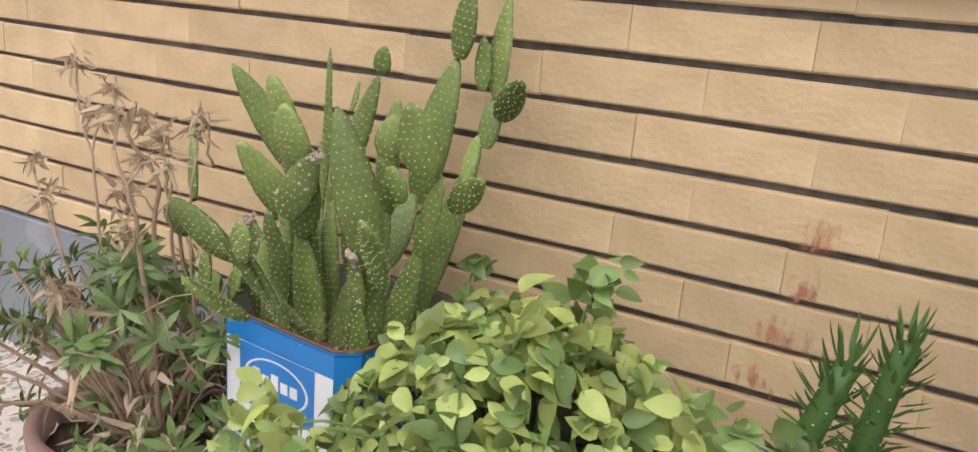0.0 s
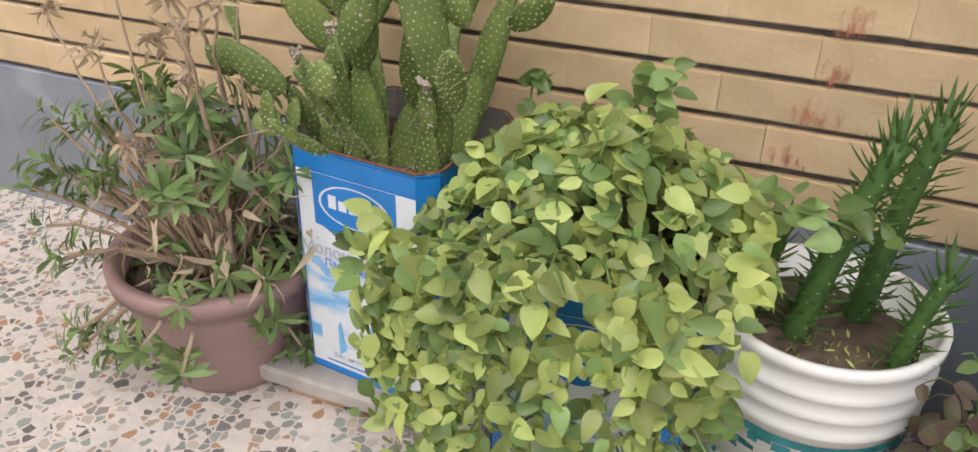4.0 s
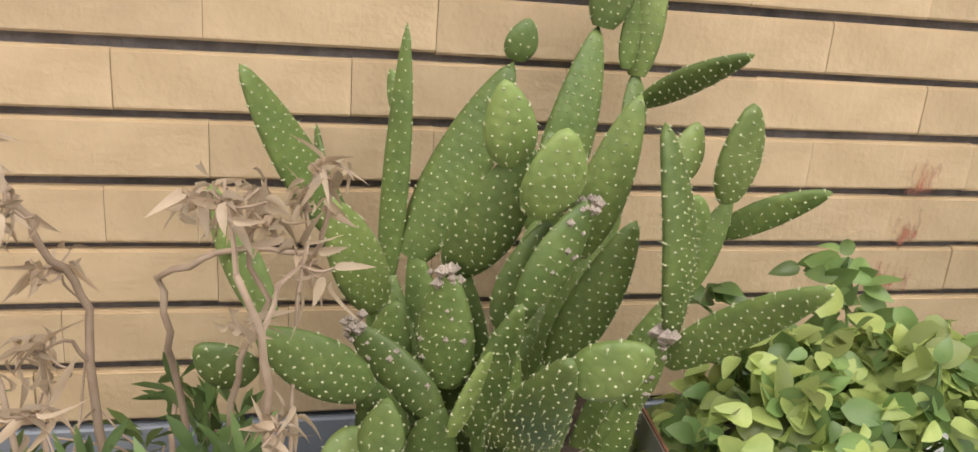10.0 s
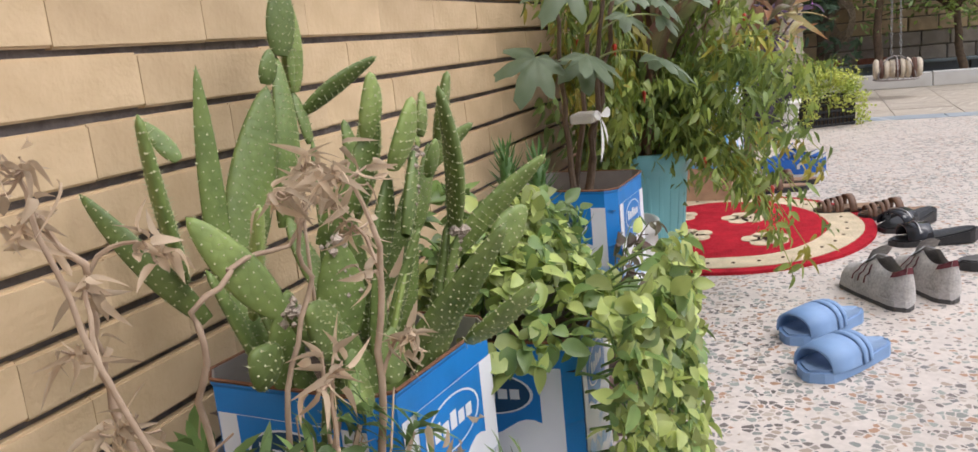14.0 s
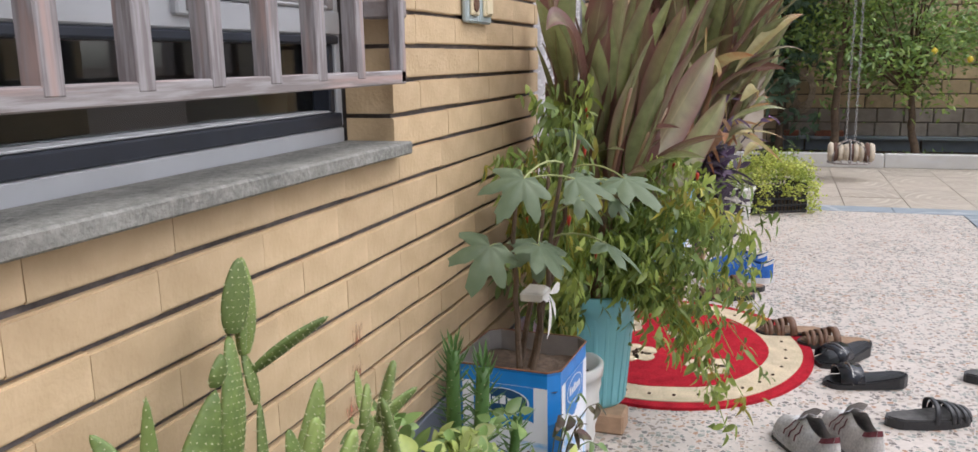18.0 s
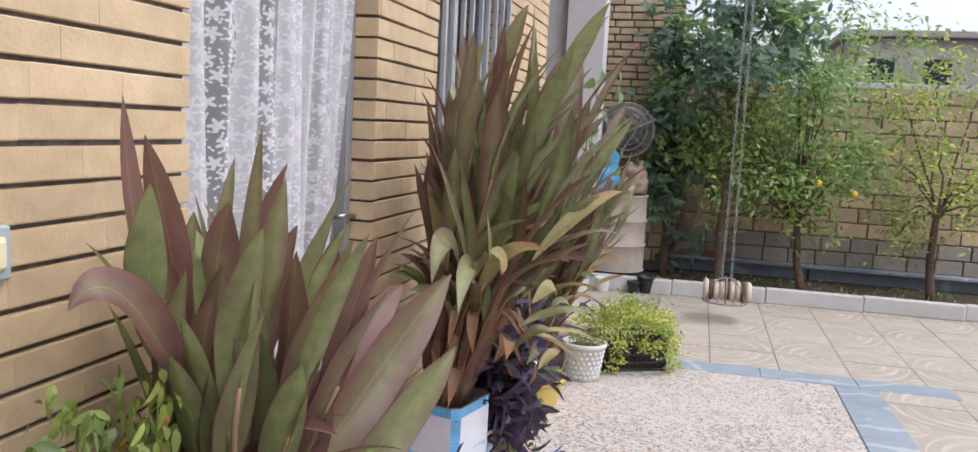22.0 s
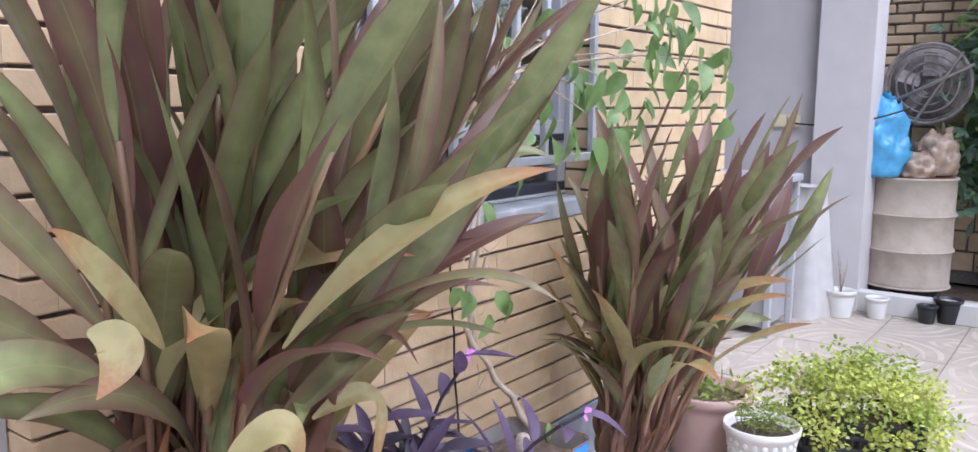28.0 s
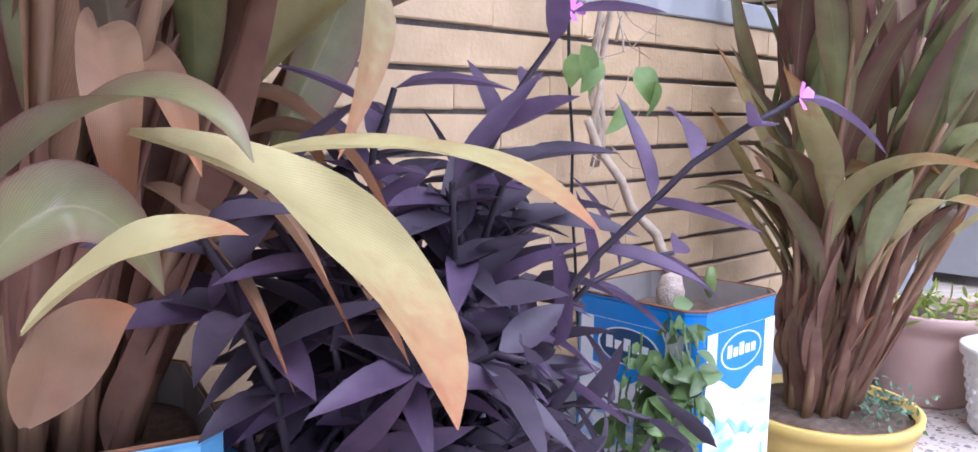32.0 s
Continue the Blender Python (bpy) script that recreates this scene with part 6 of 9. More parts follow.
def trailing_plant():
    tin((1.415, -0.245, 0.0), 4, "blue and white printed food tin hidden under a trailing plant")
    pl = thing("trailing_plant", (1.40, -0.25, 0.33), "dense trailing plant with pale green heart leaves over its tin", "plant")
    rng = random.Random(31)
    bms = [bmesh.new() for _ in range(2)]
    stems = bmesh.new()
    n = 0
    while n < 3000:
        u, v = rng.uniform(-1, 1), rng.random()
        hang = rng.random()
        if hang < 0.42:      # mound on top
            a, r = rng.uniform(0, 2 * math.pi), rng.uniform(0, 1) ** 0.6
            p = Vector((0.21 * r * math.cos(a) - 0.01, 0.16 * r * math.sin(a) - 0.01, 0.03 + 0.13 * (1 - r * r) + 0.05 * noise.noise((a, r * 2, 0)) + rng.uniform(-0.02, 0.02)))
            nrm = Vector((p.x * 2.2, p.y * 2.2 - 0.35, 0.6)).normalized()
        else:                # curtain over the front and sides
            x = rng.uniform(-0.22, 0.19)
            z = rng.uniform(-0.31, 0.11)
            gap = noise.noise((x * 7, z * 5, 3.3))
            if gap > 0.34 or (0.045 < x < 0.10 and z < 0.02 and rng.random() < 0.8) or (x < -0.13 and z < -0.12 and rng.random() < 0.75):
                continue
            y = -0.165 - 0.05 * (1 - (x / 0.24) ** 2) + 0.03 * gap - 0.04 * rng.random() - 0.06 * max(0, -z - 0.1)
            if x > 0.15 and rng.random() < 0.5:
                y = rng.uniform(-0.16, 0.05)
            p = Vector((x, y, z))
            nrm = Vector((x * 1.2, -1, 0.35)).normalized()
        way = (Vector((rng.gauss(0, 0.8), rng.gauss(-0.2, 0.5), rng.gauss(-0.35, 0.6))) - nrm * 0.1).normalized()
        nn = (nrm + rdir(rng, -0.4, 0.8) * 0.7).normalized()
        b = bms[1 if n % 3 == 0 else 0]
        L = rng.uniform(0.016, 0.038) * (1.1 if p.z > 0.02 else 0.95)
        heart_leaf(b, p, way, nn, L, rng)
        if n % 45 == 0:
            tube(bend((p.x * 0.4, p.y * 0.4, min(p.z, 0.02) + 0.01), p, (0, -0.02, 0.03), 4), 0.0022, 0.0014, 4, stems, False)
        n += 1
    for i, b in enumerate(bms):
        part("foliage", b, M["aptenia2"] if i else M["aptenia"], pl)["kind"] = "stuff"
    part("stem_tangle", stems, M["aptenia2"], pl)["kind"] = "stuff"
    # two shoots that climb against the wall and one that reaches out
    for a, b, k in (((0.02, 0.06, 0.10), (0.03, 0.14, 0.19), 34), ((-0.10, 0.04, 0.08), (-0.13, 0.10, 0.17), 14), ((0.14, 0.02, 0.08), (0.29, -0.02, 0.10), 20)):
        bm = bmesh.new()
        pts = bend(a, b, (0, -0.02, 0.03), 8)
        tube(pts, 0.0022, 0.0015, 5, bm)
        for _ in range(k):
            p = pts[rng.randint(2, 8)] + rdir(rng) * 0.02
            heart_leaf(bm, p, rdir(rng, -0.3, 0.6), (Vector((0, -1, 0.4)) + rdir(rng) * 0.6).normalized(), rng.uniform(0.022, 0.04), rng)
        part("climbing_shoot", bm, M["aptenia2"], pl)


def spiky_bucket():
    at = (1.665, -0.195, 0)
    b = thing("bucket", at, "white plastic bucket with worn teal print, planted with spiky succulents", "bucket")
    prof = [(0.108, 0), (0.112, 0.004), (0.126, 0.20), (0.131, 0.203), (0.127, 0.208), (0.128, 0.228), (0.133, 0.231), (0.129, 0.236), (0.130, 0.256), (0.135, 0.259), (0.131, 0.264), (0.131, 0.288), (0.137, 0.291), (0.137, 0.303), (0.131, 0.305), (0.126, 0.303), (0.124, 0.26), (0.1, 0.255)]
    part("bucket_body", lathe(prof, 48), M["white_plastic"], b, "", True)
    s = lathe([(0.0005, 0.265), (0.06, 0.268), (0.123, 0.258)], 24)
    for v in s.verts:
        v.co.z += 0.01 * noise.noise(v.co * 40)
    part("soil", s, M["soil"], b, "dark stony soil", True)
    rng = random.Random(5)
    teal = mat("worn_teal_print", (0.02, 0.20, 0.22), 0.5, scale=40, var=0.5)
    for k in range(46):
        a = radians(rng.uniform(196, 330))
        z = rng.choice((0.172, 0.165, 0.15, 0.14, 0.12, 0.10, 0.085))
        w, h = rng.uniform(0.004, 0.03), rng.uniform(0.003, 0.012)
        r = 0.1128 + 0.0138 * z / 0.196
        bm = bmesh.new()
        a0, a1 = a, a + w / r
        r2 = 0.1128 + 0.0138 * (z + h) / 0.196
        bm.faces.new([bm.verts.new(q) for q in ((r * math.cos(a0), r * math.sin(a0), z), (r * math.cos(a1), r * math.sin(a1), z), (r2 * math.cos(a1), r2 * math.sin(a1), z + h), (r2 * math.cos(a0), r2 * math.sin(a0), z + h))])
        part("print_bar", bm, teal, b)
    for a0 in range(200, 330, 10):
        bm = bmesh.new()
        r, r2 = 0.1252, 0.1262
        x0, x1 = radians(a0), radians(a0 + 10.2)
        bm.faces.new([bm.verts.new(q) for q in ((r * math.cos(x0), r * math.sin(x0), 0.178), (r * math.cos(x1), r * math.sin(x1), 0.178), (r2 * math.cos(x1), r2 * math.sin(x1), 0.189), (r2 * math.cos(x0), r2 * math.sin(x0), 0.189))])
        part("print_band", bm, teal, b)
    pl = thing("spiky_succulent", (at[0], at[1], 0.262), "dark green upright succulents bristling with narrow pointed leaves", "succulent")
    for x, y, h, lean in ((-0.03, -0.03, 0.26, (0.06, 0.01)), (0.04, 0.04, 0.268, (0.035, 0.015)), (-0.085, -0.02, 0.12, (0.02, 0)), (0.085, -0.05, 0.14, (0.02, -0.01))):
        pts = bend((x, y, -0.01), (x + lean[0], y + lean[1], h), (-0.005, 0, 0), 12)
        tall = h > 0.2
        st = part("column", tube(pts, 0.0165 if tall else 0.011, 0.012 if tall else 0.009, 12), M["spiky"], pl, "", True)
        bm, th = bmesh.new(), bmesh.new()
        n = int(h * 560)
        for i in range(n):
            t = i / n
            p = Vector(pts[0]).lerp(Vector(pts[-1]), t)
            a = i * 2.4
            up = 0.25 + 1.5 * max(0, (t - 0.75) / 0.25)
            d = Vector((math.cos(a), math.sin(a), up)).normalized()
            leaf(bm, p + d * (0.012 if tall else 0.007), d, Vector((0, 0, 1)), rng.uniform(0.024, 0.040) * (1.25 if t > 0.8 else 1), 0.0058, -0.22, 0.5, 4, 0.40)
            if i % 2 == 0:
                octa(th, p + Vector((math.cos(a + 1), math.sin(a + 1), 0)) * (0.0165 if tall else 0.011), 0.0014)
        part("narrow_leaves", bm, M["spiky"], st)
        part("white_dots", th, M["areole"], st)
    bm = bmesh.new()
    for _ in range(60):
        p = Vector((rng.gauss(0.0, 0.045), rng.gauss(-0.05, 0.03), 0.004))
        leaf(bm, p, rdir(rng, 0.2, 1), rdir(rng), rng.uniform(0.008, 0.02), 0.004, 0.1, 0.1, 3)
    part("seedlings", bm, M["aptenia"], pl)


stock_plant()
cactus()
trailing_plant()
spiky_bucket()

# ---- by the window and the door: pepper tin, bins, rug, shoes, switch ----


def broad_leaf(bm, root, way, normal, size, rng):
    """A lobed broad leaf of five blades."""
    way, normal = Vector(way).normalized(), Vector(normal).normalized()
    side = way.cross(normal).normalized()
    for a, k in ((0, 1.0), (38, 0.85), (-38, 0.85), (80, 0.55), (-80, 0.55)):
        d = way * math.cos(radians(a)) + side * math.sin(radians(a))
        leaf(bm, root, d, normal, size * k, size * 0.36 * k, 0.15, 0.1, 4, 0.5)


def props(x, y, h, what):
    for dx in (-0.06, 0.06):
        tagged(obj("brick_block", boxm(0.10, 0.2, h, (x + dx, y, 0), 0.004), M["buffbrick"]), "buff brick under the " + what, "brick", "propping bricks")


def lobed_leaf(bm, root, way, normal, size, rng):
    """One large drooping leaf cut into five toothed lobes."""
    root, way, normal = Vector(root), Vector(way).normalized(), Vector(normal).normalized()
    side = way.cross(normal).normalized()
    normal = side.cross(way).normalized()
    lobes = [(0.0, 1.0, 0.40), (0.80, 0.88, 0.36), (-0.80, 0.88, 0.36), (1.65, 0.66, 0.40), (-1.65, 0.66, 0.40)]
    lobes = [(a + rng.uniform(-0.08, 0.08), r * rng.uniform(0.9, 1.1), w) for a, r, w in lobes]
    n, rings = 48, 4
    droop, ph = rng.uniform(0.25, 0.55), rng.uniform(0, 6)
    hub = bm.verts.new(root)
    last = None
    for i in range(n + 1):
        a = -2.5 + 5.0 * i / n
        r = size * (0.26 + 0.74 * max(k * math.exp(-((a - c) / w) ** 2) for c, k, w in lobes)) * (1 + 0.05 * math.sin(29 * a + ph))
        ray = []
        for q in range(1, rings + 1):
            d = r * q / rings
            p = root + (way * math.cos(a) + side * math.sin(a)) * d + normal * (0.03 * size * math.cos(8 * a) * (q / rings) - droop * d * d / size)
            ray.append(bm.verts.new(p))
        if last:
            bm.faces.new((hub, last[0], ray[0])).smooth = True
            for q in range(rings - 1):
                bm.faces.new((last[q], last[q + 1], ray[q + 1], ray[q])).smooth = True
        last = ray


def pepper_planters():
    tin((2.05, -0.18, 0.08), -3, "blue and white food tin with pale soil holding tall stems", faces=("front", "left", "right"))
    props(2.05, -0.18, 0.08, "food tin")
    rng = random.Random(41)
    pl = thing("broad_leaf_plant", (2.05, -0.17, 0.385), "tall plant with grey-green lobed leaves in the food tin", "plant")
    bm = bmesh.new()
    stalks = []
    for x, y, tx, ty, h in ((-0.06, -0.02, -0.10, -0.02, 0.42), (0.0, -0.05, 0.0, -0.10, 0.46), (0.03, -0.03, 0.07, -0.12, 0.50), (0.04, 0.0, 0.12, -0.04, 0.44)):
        pts = bend((x * 0.6, y * 0.6, -0.02), (tx, ty, h), (0.01, 0, 0), 9, 0.006, rng)
        stalks.append((pts, part("woody_stem", tube(pts, 0.0075, 0.004, 7), M["bark"], pl)))
    for i in range(12):
        pts, stalk = stalks[i % 4]
        p = pts[rng.randint(5, 9)]
        a = rng.uniform(math.pi * 0.85, math.pi * 2.1)
        reach = rng.uniform(0.07, 0.17)
        q = p + Vector((reach * math.cos(a), reach * math.sin(a) * 0.9, rng.uniform(-0.03, 0.10)))
        b = bmesh.new()
        lobed_leaf(b, q, (math.cos(a), math.sin(a), rng.uniform(-0.9, -0.1)), (rng.gauss(0, 0.25), -0.45, 1), rng.uniform(0.06, 0.105), rng)
        lf = part("lobed_leaf", b, M["figleaf"], stalk)
        part("petiole", tube(bend(p, q, (0, 0, 0.015), 5), 0.0024, 0.0018, 5), M["petiole"], lf, "pale leaf stalk")
    # ribbon tied round the stems
    rb = thing("ribbon", (2.035, -0.215, 0.565), "white cloth ribbon tied in a bow round the plant stems", "ribbon")
    part("band", boxm(0.075, 0.05, 0.02, (0, 0, -0.01), 0.004), M["ribbon"], rb)
    for a, b in (((0, -0.03, 0), (-0.07, -0.05, 0.012)), ((0, -0.03, 0), (0.06, -0.05, 0.01)), ((0, -0.03, 0), (-0.02, -0.05, -0.09)), ((0, -0.03, 0), (0.03, -0.05, -0.06))):
        c = bmesh.new()
        leaf(c, a, Vector(b) - Vector(a), (0, -1, 0.2), (Vector(b) - Vector(a)).length, 0.022, 0.2, 0.1, 4, 0.6, 0.007)
        part("bow_end", c, M["ribbon"], rb)
    pepper_bush((2.47, -0.16, 0.20), 46, 1, (-0.36, 0.14), (-0.12, 0.07), (0.34, 0.84), 0.02)
    pepper_bush((2.64, -0.22, 0.36), 84, 2, (-0.24, 0.36), (-0.46, 0.02), (-0.10, 0.46), 0.10)
    round_pot("bucket", (2.50, -0.16, 0.0), 0.085, 0.105, 0.24, M["white_plastic"], "stained white plastic bucket holding a pepper bush", "bucket", 0.006, ribs=1)
    b = round_pot("waste_bin", (2.70, -0.20, 0.06), 0.095, 0.125, 0.34, M["turq"], "turquoise ribbed plastic bin used as a planter", "bin", 0.006, ribs=0)
    for i in range(22):
        a = 2 * math.pi * i / 22
        part("rib", boxm(0.006, 0.012, 0.27, (0, 0, 0), 0.002, Matrix.Rotation(a, 4, "Z") @ Matrix.Translation((0.097, 0, 0.01)) @ Matrix.Rotation(radians(5.0), 4, "Y")), M["turq"], b)
    for x, y in ((2.63, -0.27), (2.77, -0.14)):
        tagged(obj("brick_block", boxm(0.09, 0.09, 0.06, (x, y, 0), 0.006), M["buffbrick"]), "worn buff brick propping up the bin", "brick", "propping bricks")
    # drooping dark-leaved plant in a small clay pot
    round_pot("clay_pot", (1.80, -0.30, 0.0), 0.06, 0.08, 0.13, M["mauve"], "small brown clay pot with a drooping plant", "flower pot", 0.006)
    round_pot("clay_pot", (1.90, -0.12, 0.0), 0.05, 0.062, 0.10, M["black_plastic"], "small dark plastic pot standing by the wall", "flower pot", 0.004)
    tagged(obj("old_pot_pile", lathe([(0.10, 0), (0.12, 0.02), (0.11, 0.07), (0.06, 0.10), (0.0005, 0.11)], 24, m=Matrix.Translation((1.92, -0.33, 0)), squash=0.7), M["concrete"], smooth=True), "grey lump of old earth beside the pots", "clod")
    pl2 = thing("drooping_plant", (1.86, -0.28, 0.12), "drooping plant with purple and green heart leaves", "plant")
    for i in range(46):
        a = rng.uniform(0, 2 * math.pi)
        tip = Vector((0.17 * math.cos(a) * rng.uniform(0.3, 1) + 0.01, 0.12 * math.sin(a) * rng.uniform(0.3, 1) - 0.02, rng.uniform(-0.08, 0.24)))
        b = bmesh.new()
        pts = bend((0.01 * math.cos(a), 0.01 * math.sin(a), 0.0), tip, (0, 0, 0.07), 6)
        tube(pts, 0.0018, 0.001, 4, b, False)
        for k in range(4):
            p = pts[rng.randint(2, 6)]
            heart_leaf(b, p, (rng.gauss(0, 0.6), rng.gauss(-0.3, 0.5), rng.uniform(-1, 0.1)), (rng.gauss(0, 0.4), -0.7, 0.7), rng.uniform(0.022, 0.04), rng)
        part("leafy_stem", b, M["purple_leaf"] if i % 3 else M["aptenia2"], pl2)


def pepper_bush(at, branches, seed, xs, ys, zs, droop):
    """A pepper plant: thin arching branches hung with narrow pointed leaves, some yellow, and a few red pods."""
    rng = random.Random(60 + seed)
    pl = thing("pepper_bush", at, "bushy pepper plant with narrow drooping green and yellowing leaves", "plant")
    for k in range(branches):
        tip = Vector((rng.uniform(*xs), rng.uniform(*ys), rng.uniform(*zs)))
        tip.z -= max(0.0, -tip.y - 0.2) * 0.8
        tip.y = min(tip.y, -0.04 - at[1])
        pts = bend((rng.uniform(-0.03, 0.03), rng.uniform(-0.03, 0.03), 0), tip, (0, 0, droop + 0.04), 9, 0.008, rng)
        s = part("branch", tube(pts, 0.0036, 0.0011, 5), M["chili"], pl)
        b = bmesh.new()
        for i in range(52):
            p = pts[rng.randint(3, 9)] + Vector((rng.gauss(0, 0.018), rng.gauss(0, 0.018), rng.gauss(0, 0.012)))
            leaf(b, p, (rng.gauss(0, 0.45), rng.gauss(-0.05, 0.45), rng.uniform(-1.5, -0.2)), (rng.gauss(0, 0.6), -0.6, 0.6), rng.uniform(0.022, 0.052), rng.uniform(0.008, 0.017), rng.uniform(0.1, 0.4), 0.3, 5, 0.40)
        part("foliage", b, M["yellowleaf"] if k % 7 == 3 else M["chili"] if k % 2 else M["chili2"], s)["kind"] = "stuff"
        if k % 6 == 1:
            p = pts[8] + Vector((0, -0.012, -0.012))
            part("pepper_pod", lathe([(0.0005, -0.028), (0.004, -0.015), (0.0055, -0.004), (0.003, 0.001)], 8, m=Matrix.Translation(p)), M["pod"], s, "small red pepper", True)
    return pl


def switch_plate():
    s = thing("wall_socket", (2.28, 0.0, 1.182), "grey-green framed socket and cream switch on the brick wall", "socket")
    for x, nm in ((-0.044, "socket_frame"), (0.044, "switch_frame")):
        part(nm, boxm(0.084, 0.014, 0.084, (x, -0.008, -0.042), 0.004), M["grey_plastic"], s)
        part("cream_insert", boxm(0.05, 0.008, 0.052, (x, -0.0185, -0.026), 0.003), M["cream_plastic"], s)
    part("socket_well", lathe([(0.0185, 0), (0.0185, 0.002), (0.016, 0.0025), (0.0005, 0.001)], 20, m=Matrix.Translation((-0.044, -0.0225, 0)) @ Matrix.Rotation(radians(90), 4, "X")), M["brown_shoe"], s, "dark round socket well", True)
    part("rocker", boxm(0.04, 0.006, 0.042, (0.044, -0.0245, -0.021), 0.002), M["cream_plastic"], s)


def rug():
    r = thing("door_mat", (3.38, -0.345, 0.0), "oval red rug with cream border and white flowers", "rug")

    def oval(name, a, b, z, mt, cx=0, cy=0, wob=0.0, label="", n=64, rot=0.0, th=0.004):
        bm = bmesh.new()
        top = [bm.verts.new((cx + (a * (1 + wob * math.sin(9 * t))) * math.cos(t + rot), cy + (b * (1 + wob * math.sin(7 * t))) * math.sin(t + rot), z)) for t in (2 * math.pi * i / n for i in range(n))]
        low = [bm.verts.new((v.co.x, v.co.y, z - th)) for v in top]
        bm.faces.new(top)
        for i in range(n):
            j = (i + 1) % n
            bm.faces.new((low[i], low[j], top[j], top[i]))
        return part(name, bm, mt, r, label)
    oval("red_edge", 0.585, 0.505, 0.010, M["rug_red"], th=0.010)
    oval("cream_band", 0.545, 0.465, 0.0125, M["rug_cream"], wob=0.006)
    oval("red_field", 0.43, 0.35, 0.0150, M["rug_red"], wob=0.012)
    for i in range(34):
        t = 2 * math.pi * i / 34
        oval("dark_fleck", 0.009, 0.006, 0.0135, M["rug_dark"], 0.492 * math.cos(t), 0.412 * math.sin(t), n=8)
    for fx, fy in ((-0.196, -0.158), (0.125, -0.062), (-0.14, 0.10), (0.17, 0.19)):
        for k in range(5):
            a = 2 * math.pi * k / 5 + 0.3
            oval("petal", 0.042, 0.036, 0.0175, M["rug_cream"], fx + 0.052 * math.cos(a), fy + 0.046 * math.sin(a), n=14, wob=0.05)
        oval("flower_heart", 0.016, 0.014, 0.0195, M["rug_dark"], fx, fy, n=10)
        for k in range(4):
            a = 2 * math.pi * k / 4
            oval("stamen", 0.014, 0.005, 0.0190, M["rug_dark"], fx + 0.024 * math.cos(a), fy + 0.024 * math.sin(a), n=8, rot=0)


def sole_outline(t, L, W):
    """Half width of a sole at t along it (0 heel, 1 toe)."""
    return W * 0.5 * (0.80 + 0.20 * math.sin(math.pi * (t - 0.25) * 1.3)) * min(1, (math.sin(math.pi * min(max(t, 0.0), 1.0)) * 3.0) ** 0.5)


def slab_sole(L, W, th, arch=0.0, n=16):
    bm = bmesh.new()
    rows = []
    for i in range(n + 1):
        t = 0.004 + 0.992 * i / n
        w = max(0.004, sole_outline(t, L, W))
        sh = 0.008 * math.sin(math.pi * t)
        z = arch * (1 - t) ** 2 * 0.5
        y = (t - 0.5) * L
        rows.append([bm.verts.new(p) for p in ((sh - w, y, z * 0.2), (sh + w, y, z * 0.2), (sh + w, y, th + z), (sh, y, th + z - 0.003), (sh - w, y, th + z))])
    for a, b in zip(rows, rows[1:]):
        for q in range(5):
            k = (q + 1) % 5
            bm.faces.new((a[q], a[k], b[k], b[q]))
    bm.faces.new(rows[0][::-1])
    bm.faces.new(rows[-1])
    return bm


def strap(L, W, t0, t1, height, th=0.004, n=10, twist=0.0):
    """A band that arches over the foot between t0 and t1 of the sole."""
    bm = bmesh.new()
    rows = []
    for i in range(n + 1):
        a = math.pi * i / n
        row = []
        for t in (t0, (t0 + t1) / 2, t1):
            tt = t + twist * (i / n - 0.5)
            w = sole_outline(tt, L, W) * 1.02
            for rr in (0, th):
                row.append(bm.verts.new((0.006 - (w + rr * 0.6) * math.cos(a), (tt - 0.5) * L, 0.012 + (height * (1.05 - 0.35 * (t - t0))) * math.sin(a) ** 0.7 + rr)))
        rows.append(row)
    for a, b in zip(rows, rows[1:]):
        for q in ((1, 3), (3, 5), (4, 2), (2, 0), (0, 1), (5, 4)):
            bm.faces.new((a[q[0]], a[q[1]], b[q[1]], b[q[0]]))
    return bm


